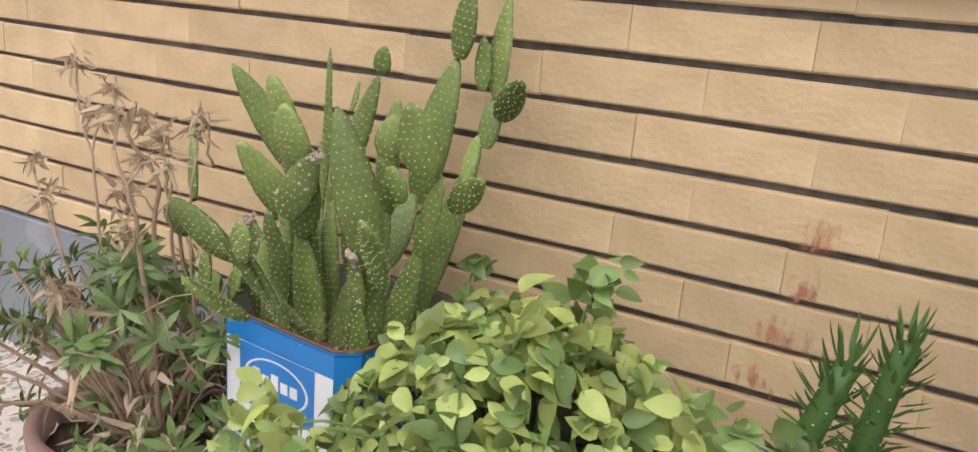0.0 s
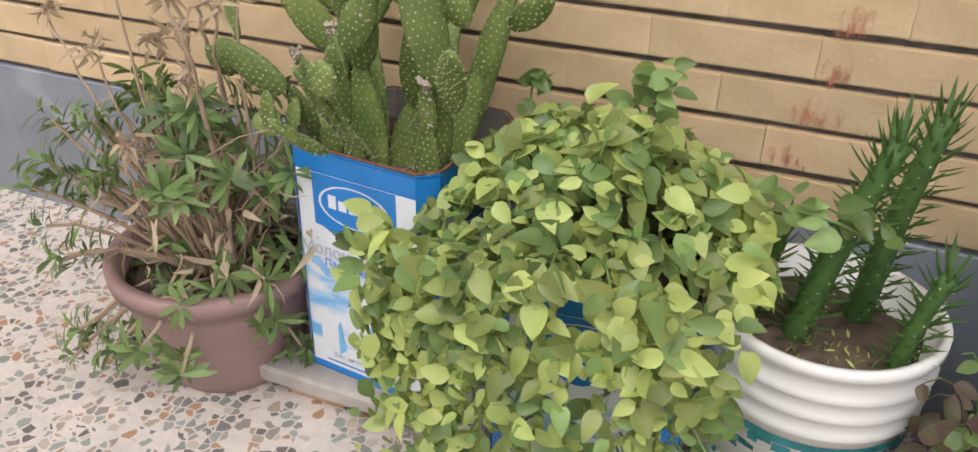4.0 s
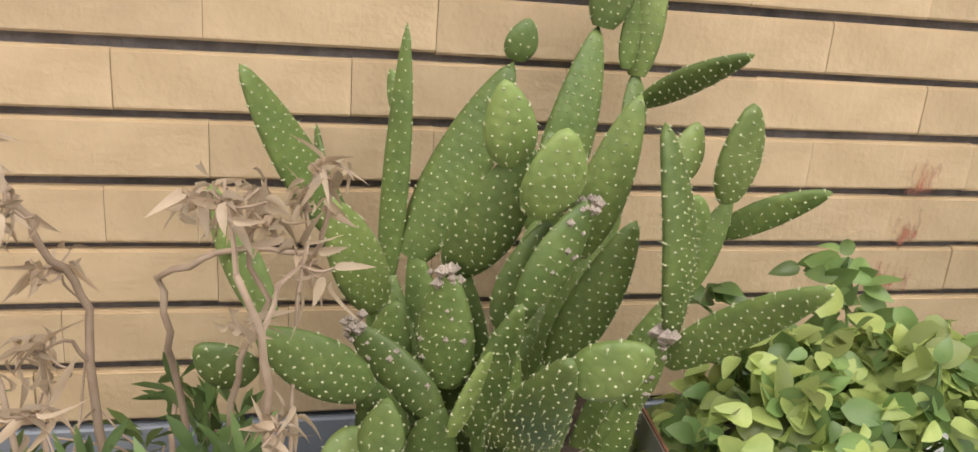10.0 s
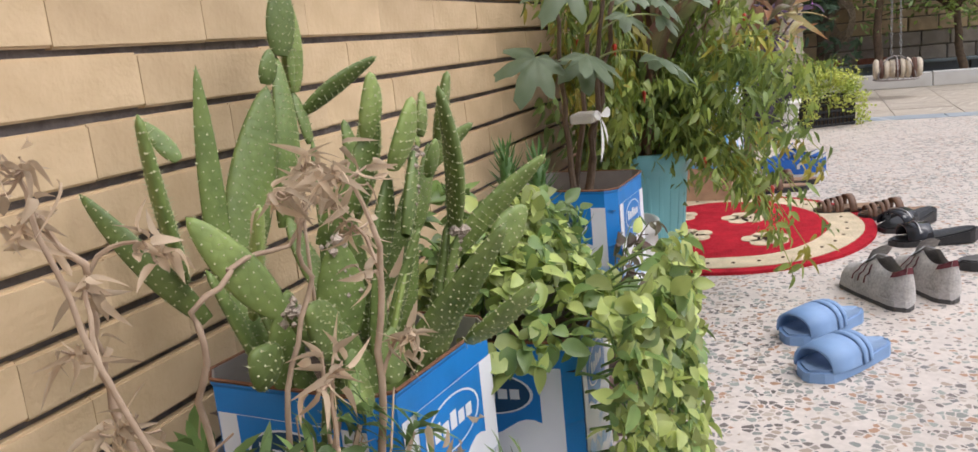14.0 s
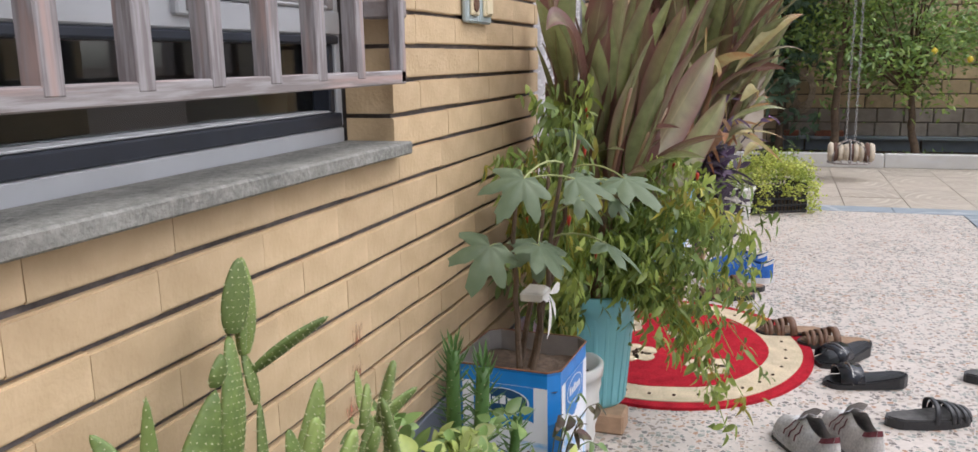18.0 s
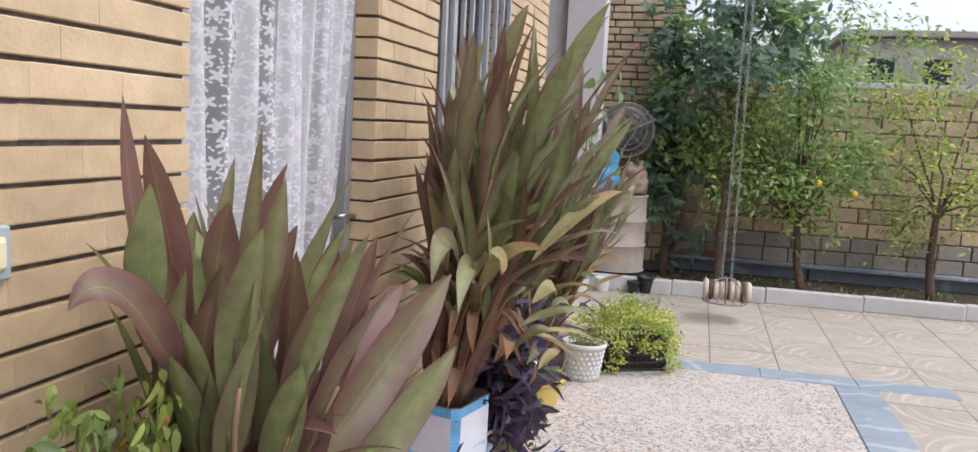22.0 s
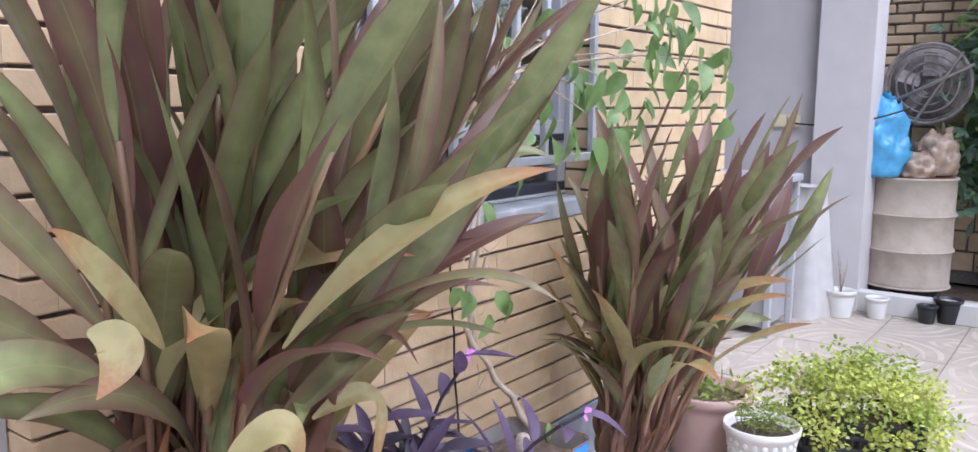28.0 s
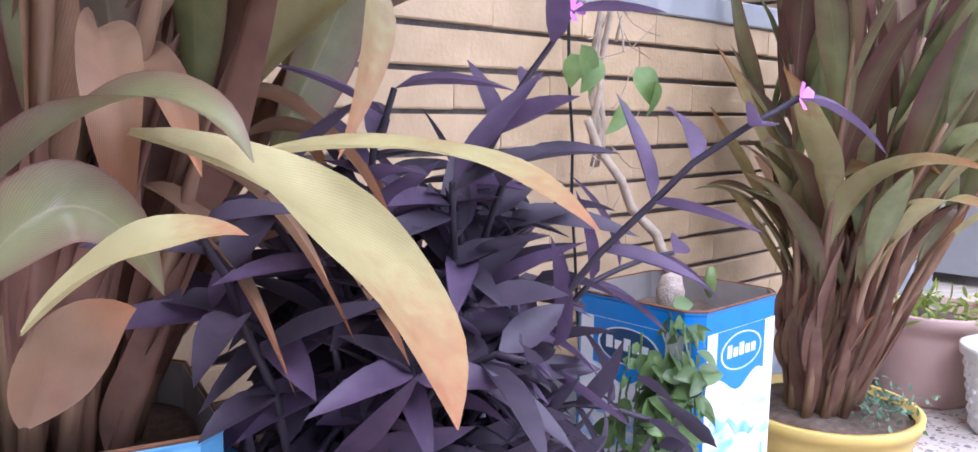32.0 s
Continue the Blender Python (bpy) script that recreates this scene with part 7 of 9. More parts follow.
def slipper(at, rz, label, group, L=0.26, W=0.10, style="slide"):
    """One open shoe; its style sets the sole and the bands over the foot."""
    kind = "slipper" if style == "slide" else "sandal"
    e = thing(kind, at, label, kind, group, rz)
    sole, bed, band, th, arch = {"slide": ("slip_blue", "slip_in", "slip_blue", 0.022, 0.012), "woven": ("black_shoe", "tan_bed", "brown_shoe", 0.020, 0.010),
                                 "wedge": ("black_shoe", "black_shoe", "patent", 0.016, 0.060), "gladiator": ("black_shoe", "dusty_bed", "black_shoe", 0.024, 0.006)}[style]
    part("sole", slab_sole(L, W, th, arch), M[sole], e, "", False)
    part("footbed", lifted(slab_sole(L * 0.93, W * 0.86, 0.004, arch), th - 0.0005), M[bed], e, "worn footbed")
    lift = arch * 0.12
    if style == "slide":
        rows = (("upper", 0.56, 0.88, 0.050, 0.006, 0.0), ("strap", 0.475, 0.53, 0.052, 0.005, 0.02), ("strap", 0.40, 0.45, 0.050, 0.005, 0.03))
    elif style == "woven":
        rows = (("strap", 0.85, 0.90, 0.030, 0.003, 0.02), ("strap", 0.77, 0.825, 0.036, 0.003, -0.03), ("strap", 0.69, 0.745, 0.041, 0.003, 0.03), ("strap", 0.61, 0.665, 0.046, 0.003, -0.03), ("instep_band", 0.47, 0.57, 0.052, 0.004, 0.06))
    elif style == "wedge":
        rows = (("band", 0.56, 0.84, 0.044, 0.004, 0.03), ("piping", 0.69, 0.705, 0.0475, 0.003, 0.03))
    else:
        rows = (("strap", 0.88, 0.93, 0.028, 0.003, 0.0), ("strap", 0.80, 0.85, 0.034, 0.003, 0.02), ("strap", 0.72, 0.77, 0.040, 0.003, -0.02), ("strap", 0.63, 0.69, 0.046, 0.003, 0.02), ("ankle_strap", 0.50, 0.56, 0.056, 0.004, -0.12))
    for name, t0, t1, h, thick, tw in rows:
        part(name, lifted(strap(L, W, t0, t1, h, thick, twist=tw), lift), M["chrome" if name == "piping" else band], e, "", True)
    return e


def lifted(bm, dz):
    for v in bm.verts:
        v.co.z += dz
    return bm


def sneaker(at, rz, mt, trim, label, group="", L=0.285, W=0.10):
    """A laced running shoe: shell open at the ankle, pale lining, tongue, laces, side stripes, layered sole."""
    e = thing("sneaker", at, label, "shoe", group, rz)
    striped = trim is M["maroon"]
    part("outsole", slab_sole(L, W, 0.010, 0.004), M["dusty_bed"] if striped else M["white_rub"], e)
    part("midsole", lifted(slab_sole(L * 0.99, W * 0.98, 0.014, 0.010), 0.009), M["pale_lining"] if striped else M["white_rub"], e)
    n, m = 20, 7

    def shell(k_in):
        grid = {-1: [], 1: []}
        for i in range(n + 1):
            t = 0.015 + 0.965 * i / n
            w = sole_outline(t, L, W) * 0.97 * (1 - 0.10 * k_in)
            h = 0.094 - 0.024 * math.sin(min(1, t / 0.42) * math.pi) if t < 0.42 else 0.094 - 0.058 * ((t - 0.42) / 0.56) ** 0.8
            h *= min(1.0, (1.0 - t) * 14 + 0.25) ** 0.5
            amax = radians(56) if t < 0.36 else radians(56 + 34 * min(1, (t - 0.36) / 0.20) ** 1.5)
            top = math.sin(amax) ** 0.75
            for sgn in (-1, 1):
                row = []
                for k in range(m + 1):
                    q = amax * k / m
                    row.append(Vector((0.006 + sgn * w * math.cos(q) * (1 - 0.12 * math.sin(q)), (t - 0.5) * L * (1 - 0.03 * k_in), 0.020 + h * math.sin(q) ** 0.75 / top - 0.003 * k_in * (k < m))))
                grid[sgn].append(row)
        return grid

    outer, inner = shell(0), shell(1)
    bm = bmesh.new()
    vs = {sgn: [[bm.verts.new(p) for p in row] for row in outer[sgn]] for sgn in (-1, 1)}
    for sgn in (-1, 1):
        for r0, r1 in zip(vs[sgn], vs[sgn][1:]):
            for k in range(m):
                bm.faces.new((r0[k], r0[k + 1], r1[k + 1], r1[k]))
    for i in (0, n):
        for k in range(m):
            bm.faces.new((vs[-1][i][k], vs[-1][i][k + 1], vs[1][i][k + 1], vs[1][i][k]))
    bmesh.ops.remove_doubles(bm, verts=bm.verts, dist=0.0008)
    bmesh.ops.recalc_face_normals(bm, faces=bm.faces)
    part("upper", bm, mt, e, "", True)
    # lining and insole down inside the ankle opening
    bm = bmesh.new()
    stop = 10
    vs = {sgn: [[bm.verts.new(p) for p in row[:-1]] + [bm.verts.new(o[-1] + Vector((0, 0, 0.001)))] for row, o in zip(inner[sgn][:stop], outer[sgn])] for sgn in (-1, 1)}
    for sgn in (-1, 1):
        for r0, r1 in zip(vs[sgn], vs[sgn][1:]):
            for k in range(m):
                bm.faces.new((r0[k], r0[k + 1], r1[k + 1], r1[k]))
    for k in range(m):
        bm.faces.new((vs[-1][0][k], vs[-1][0][k + 1], vs[1][0][k + 1], vs[1][0][k]))
    for i in range(stop - 1):
        bm.faces.new((vs[-1][i][1], vs[-1][i + 1][1], vs[1][i + 1][1], vs[1][i][1]))
    part("lining", bm, M["pale_lining"] if striped else M["blue_lining"], e, "worn fabric lining", True)
    bm = bmesh.new()
    prev = None
    for t, z, w in ((0.62, 0.086, 0.020), (0.54, 0.104, 0.024), (0.48, 0.122, 0.027), (0.43, 0.139, 0.026), (0.415, 0.142, 0.018)):
        row = [bm.verts.new((0.006 + w * q, (t - 0.5) * L, z - 0.006 * q * q)) for q in (-1, -0.5, 0, 0.5, 1)]
        if prev:
            for k in range(4):
                bm.faces.new((prev[k], prev[k + 1], row[k + 1], row[k]))
        prev = row
    bmesh.ops.solidify(bm, geom=bm.faces[:], thickness=0.004)
    part("tongue", bm, mt, e, "", True)
    for sgn in (-1, 1):
        st = bmesh.new()
        side = outer[sgn]
        for c in ((9, 11, 13) if striped else (8,)):
            for k in range(1, 5):
                i, j = c - k // 3, c - (k + 1) // 3
                f = 0.5 if striped else 0.9
                q = [side[i][k], side[i][k].lerp(side[i + 1][k], f), side[j][k + 1].lerp(side[j + 1][k + 1], f), side[j][k + 1]]
                st.faces.new([st.verts.new(p + Vector((sgn * 0.0012, 0, 0.0005))) for p in q])
        part("side_stripe", st, trim, e)
    cap = bmesh.new()
    for sgn in (-1, 1):
        for i in range(3):
            q = [outer[sgn][i][5], outer[sgn][i + 1][5], outer[sgn][i + 1][7], outer[sgn][i][7]]
            cap.faces.new([cap.verts.new(p + Vector((sgn * 0.0015, -0.001, 0.001))) for p in q])
    q = [outer[-1][0][5], outer[1][0][5], outer[1][0][7], outer[-1][0][7]]
    cap.faces.new([cap.verts.new(p + Vector((0, -0.0015, 0.001))) for p in q])
    part("heel_tab", cap, trim, e)
    lc = bmesh.new()
    for k in range(5):
        t = 0.50 + 0.055 * k
        y, z = (t - 0.5) * L, 0.113 - 0.0085 * k
        tube([(0.006 - 0.022, y - 0.006, z - 0.006), (0.006, y + 0.004, z + 0.001), (0.006 + 0.022, y - 0.006, z - 0.006)], 0.002, seg=4, bm=lc)
    part("laces", lc, M["white_rub"] if striped else M["slip_blue"], e)
    return e


def aim(x0, y0, x1, y1):
    """Middle and turn of a shoe from its heel to its toe."""
    return ((x0 + x1) / 2, (y0 + y1) / 2, 0.0), math.degrees(math.atan2(-(x1 - x0), y1 - y0))


def shoes():
    g = "shoes left by the doorway"
    rows = (
        ("slide", "light blue foam slide slipper on the terrazzo", (((2.235, -0.79), (2.045, -0.64)), ((2.44, -0.745), (2.255, -0.60)))),
        ("gladiator", "black leather sandal with many narrow straps", (((2.87, -1.02), (2.99, -1.26)), ((3.30, -1.30), (3.42, -1.54)))),
        ("wedge", "black wedge sandal with a shiny broad band", (((3.20, -1.12), (3.15, -0.87)), ((3.51, -1.04), (3.30, -0.86)))),
        ("woven", "brown leather sandal with woven straps beside the rug", (((3.66, -0.90), (3.61, -0.65)), ((3.57, -1.05), (3.53, -0.80)))),
        ("woven", "brown leather sandal with woven straps near the wall", (((4.11, -0.64), (4.05, -0.37)), ((4.26, -0.68), (4.20, -0.41)))),
    )
    for style, label, pairs in rows:
        for h, t in pairs:
            at, rz = aim(*h, *t)
            slipper(at, rz, label, g, style=style)
    for h, t in (((2.50, -0.86), (2.74, -0.74)), ((2.57, -0.965), (2.82, -0.87))):
        at, rz = aim(*h, *t)
        sneaker(at, rz, M["grey_shoe"], M["maroon"], "worn grey running shoe with maroon stripes", g)
    for h, t in (((4.41, -0.71), (4.43, -0.42)), ((4.56, -0.68), (4.59, -0.39))):
        at, rz = aim(*h, *t)
        sneaker(at, rz, M["blue_shoe"], M["white_rub"], "bright blue sports shoe with a pale sole", g)


pepper_planters()
switch_plate()
rug()
shoes()

# ---- bronze cannas, purple trailing plant and the climbing vine ----


def blade(parent, base, mid, tip, width, mt, face=(0.0, -0.3, 1.0), fold=0.3, twist=0.0, name="leaf", ruffle=0.07):
    """A canna blade that arcs from its base over mid to a drawn-out tip: channelled along the rib, its margins waved; u runs across, v along."""
    a, m, b, face = Vector(base), Vector(mid), Vector(tip), Vector(face)
    c = m * 2 - (a + b) * 0.5
    bm = bmesh.new()
    uvl = bm.loops.layers.uv.new("UVMap")
    nu, nv = 8, 16
    grid = []
    ph = a.x * 37 + a.z * 11 + b.y * 23
    for i in range(nv + 1):
        t = i / nv
        p = a * (1 - t) ** 2 + c * (2 * t * (1 - t)) + b * t * t
        d = ((c - a) * (1 - t) + (b - c) * t).normalized()
        side = d.cross(face)
        side = side.normalized() if side.length > 1e-3 else d.orthogonal().normalized()
        turn = Matrix.Rotation(twist * (t - 0.4), 3, d)
        side = turn @ side
        up = side.cross(d).normalized()
        w = width * 0.5 * max(0.012 if i == nv else 0.10 * (1 - t), 3.35 * (t + 0.02) ** 0.85 * (1 - t) ** 1.0)
        f = fold * (1 + 1.6 * (1 - t) ** 3)
        row = []
        for j in range(nu + 1):
            s = 2 * j / nu - 1
            lift = f * w * abs(s) ** 1.25 + ruffle * w * s * s * math.sin(11 * t + ph + (1.7 if s > 0 else 0))
            row.append((bm.verts.new(p + side * (w * s * (1 - 0.12 * f)) + up * lift), (s + 1) / 2, t))
        grid.append(row)
    for q, r in zip(grid, grid[1:]):
        for j in range(nu):
            vs = (q[j], q[j + 1], r[j + 1], r[j])
            fc = bm.faces.new([v[0] for v in vs])
            fc.smooth = True
            for lp, v in zip(fc.loops, vs):
                lp[uvl].uv = (v[1], v[2])
    return part(name, bm, mt, parent, "", True)


def canna(at, stems, seed, label, lean=(0.0, -0.06), spread=0.25, top=0.9, leaf_len=0.42, leaf_w=0.09, bare=0.25, yellow=0.3, fan=1.0):
    """A clump of cannas: sheathed stems that spread from the pot, two ranks of ascending blades on each, the lowest arching out or drying."""
    pl = thing("canna_clump", at, label, "canna plant", "bronze-leaved cannas along the wall")
    rng = random.Random(seed)
    for k in range(stems):
        a = 2.4 * k + rng.uniform(-0.3, 0.3)
        r = math.sqrt((k + 0.5) / stems)
        foot = Vector((0.075 * r * math.cos(a), 0.065 * r * math.sin(a), 0))
        h = top * (1.0 - 0.42 * r * rng.random()) * rng.uniform(0.86, 1.0)
        head = Vector((spread * r * math.cos(a) + lean[0], spread * 0.8 * r * math.sin(a) + lean[1], h))
        head.y = min(head.y, -0.05 - at[1])
        pts = bend(foot, head, (head.x * -0.10, head.y * -0.10, 0.02), 8, 0.003, rng)
        part("stem", tube(pts, 0.0095, 0.0045, 8), M["canna_stem"], pl, "", True)
        # leaf sheaths wrapped round the lower stem
        for q in range(3):
            b = a + 2.1 * q + rng.uniform(-0.4, 0.4)
            out = Vector((math.cos(b), math.sin(b), 0))
            p, r2 = pts[q], pts[min(8, q + rng.randint(2, 3))]
            blade(pl, p + out * 0.004, p.lerp(r2, 0.5) + out * 0.014, r2 + out * rng.uniform(0.015, 0.05), rng.uniform(0.034, 0.052), M["canna_sheath"] if rng.random() < 0.7 else M["canna_dry"], -out, 0.9, 0.2, "sheath")
        n = rng.randint(6, 8)
        rank = rng.uniform(0, math.pi)
        for i in range(n):
            u = i / (n - 1)
            z = bare + (1 - bare / h) * h * u if h > bare else h * u
            q = min(0.999, z / h) * 8
            p = pts[int(q)].lerp(pts[int(q) + 1], q - int(q))
            b = rank + math.pi * (i % 2) + rng.uniform(-0.55, 0.55)
            rad = Vector((math.cos(b), math.sin(b) * 0.85, 0)) + Vector((math.cos(a), math.sin(a), 0)) * 0.35
            rad = rad.normalized() if rad.length > 0.05 else Vector((1, 0, 0))
            steep = radians(rng.uniform(26, 42) - 30 * u if u < 0.3 else rng.uniform(11, 27) - 9 * u) * fan
            L = leaf_len * rng.uniform(0.8, 1.15) * (0.85 if u < 0.2 else 1.0)
            axis = (pts[-1] - pts[0]).normalized()
            way = (axis * math.cos(steep) + rad * math.sin(steep)).normalized()
            droop = rng.uniform(0.03, 0.16) if u > 0.25 else rng.uniform(0.15, 0.45)
            tip = p + way * L + rad * (droop * 0.5 * L) - Vector((0, 0, droop * L * 0.6))
            mid = p + way * (L * 0.52) + Vector((0, 0, droop * 0.12 * L))
            for v in (tip, mid):
                v.y = min(v.y, -0.025 - at[1])
            dry = u < 0.3 and rng.random() < yellow
            face = (Vector((-rad.x, -rad.y, 0.45)) + Vector((rng.gauss(0, 0.35), rng.gauss(0, 0.35), 0))).normalized()
            blade(pl, p, mid, tip, leaf_w * rng.uniform(0.78, 1.12) * (0.5 if i == n - 1 and rng.random() < 0.4 else 1), M["canna_y"] if dry else M["canna"], face, rng.uniform(0.12, 0.42), rng.uniform(-0.7, 0.7))
    return pl


def cannas():
    a = canna((2.66, -0.20, 0.36), 13, 3, "young bronze canna clump growing in the turquoise bin", (-0.01, -0.05), 0.22, 0.72, 0.38, 0.082, 0.10, 0.05, 0.62)
    for base, mid, tip, w in (((0.04, -0.10, 0.30), (0.24, -0.22, 0.56), (0.42, -0.30, 0.72), 0.125), ((0.06, -0.12, 0.22), (0.22, -0.26, 0.44), (0.34, -0.34, 0.58), 0.105), ((0.10, -0.05, 0.38), (0.32, -0.13, 0.585), (0.53, -0.15, 0.663), 0.085),
                              ((-0.12, -0.02, 0.52), (-0.27, 0.0, 0.76), (-0.36, 0.03, 0.76), 0.085), ((-0.12, 0.02, 0.50), (-0.17, 0.06, 0.84), (-0.18, 0.08, 1.07), 0.055)):
        blade(a, base, mid, tip, w, M["canna"], (-0.2, -0.8, 0.5), 0.25, 0.4, "arching_leaf")
    b = canna((3.96, -0.24, 0.46), 25, 4, "tall bronze canna clump in the pale blue tin", (0.10, -0.16), 0.33, 1.04, 0.42, 0.068, 0.26, 0.4)

    def special(base, mid, tip, w, mt="canna", face=(0.1, -0.35, 1.0), fold=0.25, twist=0.3):
        o = Vector((3.96, -0.24, 0.46))
        blade(b, Vector(base) - o, Vector(mid) - o, Vector(tip) - o, w, M[mt], face, fold, twist, "arching_leaf")
    # long arching leaves that reach out over the paving
    special((3.928, -0.54, 0.747), (4.013, -0.62, 0.692), (4.005, -0.72, 0.617), 0.088, "canna_y", (0.35, -0.6, 0.7), 0.2, 0.4)
    special((3.86, -0.48, 0.70), (3.923, -0.56, 0.766), (3.969, -0.60, 0.734), 0.062)
    special((3.865, -0.57, 0.655), (3.912, -0.60, 0.696), (3.955, -0.62, 0.700), 0.038, "canna_y")
    special((3.87, -0.54, 0.60), (3.89, -0.55, 0.64), (3.925, -0.55, 0.655), 0.046, "canna_dry", (0.2, -1.0, 0.3))
    special((3.85, -0.53, 0.67), (3.897, -0.55, 0.712), (3.94, -0.55, 0.660), 0.048, "canna", (0.2, -0.9, 0.5))
    special((4.00, -0.49, 0.725), (4.069, -0.624, 0.738), (4.095, -0.728, 0.700), 0.044, "canna_y", (0.1, -0.5, 1.0), 0.2, 0.2)
    special((4.036, -0.437, 0.843), (4.135, -0.465, 0.850), (4.092, -0.488, 0.726), 0.046, "canna_y", (0.4, -0.6, 0.6), 0.2, 0.3)
    special((3.80, -0.52, 0.80), (3.868, -0.622, 0.842), (3.93, -0.72, 0.842), 0.066)
    special((3.99, -0.38, 0.83), (4.10, -0.485, 0.965), (4.21, -0.612, 1.053), 0.066)
    special((3.96, -0.50, 0.96), (4.05, -0.67, 1.075), (4.125, -0.797, 1.052), 0.046)
    special((3.92, -0.52, 0.99), (4.03, -0.66, 1.155), (4.15, -0.77, 1.215), 0.056, "canna_y", (0.0, -0.6, 1.0))
    special((4.118, -0.34, 0.718), (4.177, -0.34, 0.824), (4.253, -0.33, 0.961), 0.070, "canna", (0.3, -1.0, 0.2))
    special((4.02, -0.42, 0.92), (4.22, -0.53, 1.06), (4.40, -0.60, 1.12), 0.060)
    special((4.05, -0.36, 0.86), (4.30, -0.50, 1.17), (4.47, -0.58, 1.19), 0.060)
    special((3.80, -0.55, 0.88), (3.85, -0.60, 0.928), (3.866, -0.605, 0.866), 0.050, "canna_y", (0.1, -0.7, 0.8), 0.15, 0.3)
    special((3.82, -0.60, 0.865), (3.842, -0.635, 0.882), (3.858, -0.66, 0.860), 0.030, "canna", (0.2, -0.8, 0.6), 0.6, 0.3)
    special((3.924, -0.49, 0.863), (4.01, -0.56, 0.968), (4.067, -0.61, 1.038), 0.050, "canna", (-0.5, -0.6, 0.7), 0.8, 0.4)
    # dead leaves hanging against the stems near the soil
    rng = random.Random(52)
    for k in range(16):
        a = rng.uniform(math.pi * 0.8, math.pi * 2.2)
        r, z = rng.uniform(0.05, 0.13), rng.uniform(0.60, 0.86)
        p = Vector((3.98 + r * math.cos(a), -0.30 + r * math.sin(a), z))
        q = p + Vector((0.13 * math.cos(a), 0.12 * math.sin(a), rng.uniform(-0.16, -0.02)))
        special(p, p.lerp(q, 0.5) + Vector((0, 0, 0.03)), q, rng.uniform(0.03, 0.045), "canna_dry", (math.cos(a), math.sin(a), 0.6), 0.5, rng.uniform(-1.5, 1.5))
    # drooping pale leaves on the side towards the door
    special((3.78, -0.36, 0.95), (3.63, -0.38, 1.00), (3.50, -0.40, 0.89), 0.066, "canna", (-0.5, -0.7, 0.5))
    special((3.76, -0.32, 0.98), (3.56, -0.33, 1.085), (3.47, -0.33, 0.975), 0.074, "canna", (-0.5, -0.7, 0.5))
    special((3.72, -0.43, 1.04), (3.74, -0.46, 1.02), (3.705, -0.47, 0.975), 0.055, "canna_y", (-0.3, -1.0, 0.3), 0.1)
    special((3.80, -0.33, 1.00), (3.66, -0.31, 1.20), (3.50, -0.30, 1.355), 0.052, "canna", (-0.4, -0.6, 0.6))
    special((3.83, -0.40, 0.99), (3.75, -0.41, 1.10), (3.69, -0.42, 1.16), 0.042, "canna_y", (-0.4, -0.6, 0.6))
    special((3.86, -0.42, 0.66), (3.78, -0.48, 0.76), (3.70, -0.50, 0.72), 0.055, "canna_dry", (-0.3, -0.6, 0.8))
    canna((5.41, -0.25, 0.14), 20, 6, "bronze canna clump in the yellow planter under the window", (0.05, -0.13), 0.34, 0.96, 0.40, 0.076, 0.26, 0.5)
    pot = round_pot("planter", (5.42, -0.25, 0.0), 0.14, 0.185, 0.17, M["yellow_plastic"], "broken yellow plastic basin used as a planter", "planter", 0.006, soil=0.9)
    bm = bmesh.new()
    rng = random.Random(9)
    for _ in range(160):
        p = Vector((rng.gauss(0.0, 0.06), rng.gauss(-0.08, 0.04), rng.uniform(0, 0.05)))
        leaf(bm, p, rdir(rng, 0, 1), rdir(rng), rng.uniform(0.01, 0.025), 0.008, 0.2, 0.2, 3)
    cr = tagged(obj("creeping_weed", bm, M["ivy"]), "low grey-green creeping weed on the planter soil", "plant", kind="stuff")
    cr.location = (5.47, -0.27, 0.15)
    pk = round_pot("planter", (6.16, -0.19, 0.0), 0.12, 0.16, 0.25, M["pink_plastic"], "dusty pale pink plastic planter by the wall", "planter", 0.012, soil=0.85)
    bm = bmesh.new()
    for _ in range(120):
        p = Vector((rng.gauss(0, 0.08), rng.gauss(0, 0.07), rng.uniform(0, 0.06)))
        leaf(bm, p, rdir(rng, 0.1, 1), rdir(rng), rng.uniform(0.03, 0.07), 0.012, 0.2, 0.2, 3)
    g = tagged(obj("green_herb", bm, M["chili"]), "small fresh green herb in the pink planter", "plant", kind="stuff")
    g.location = (6.16, -0.19, 0.21)


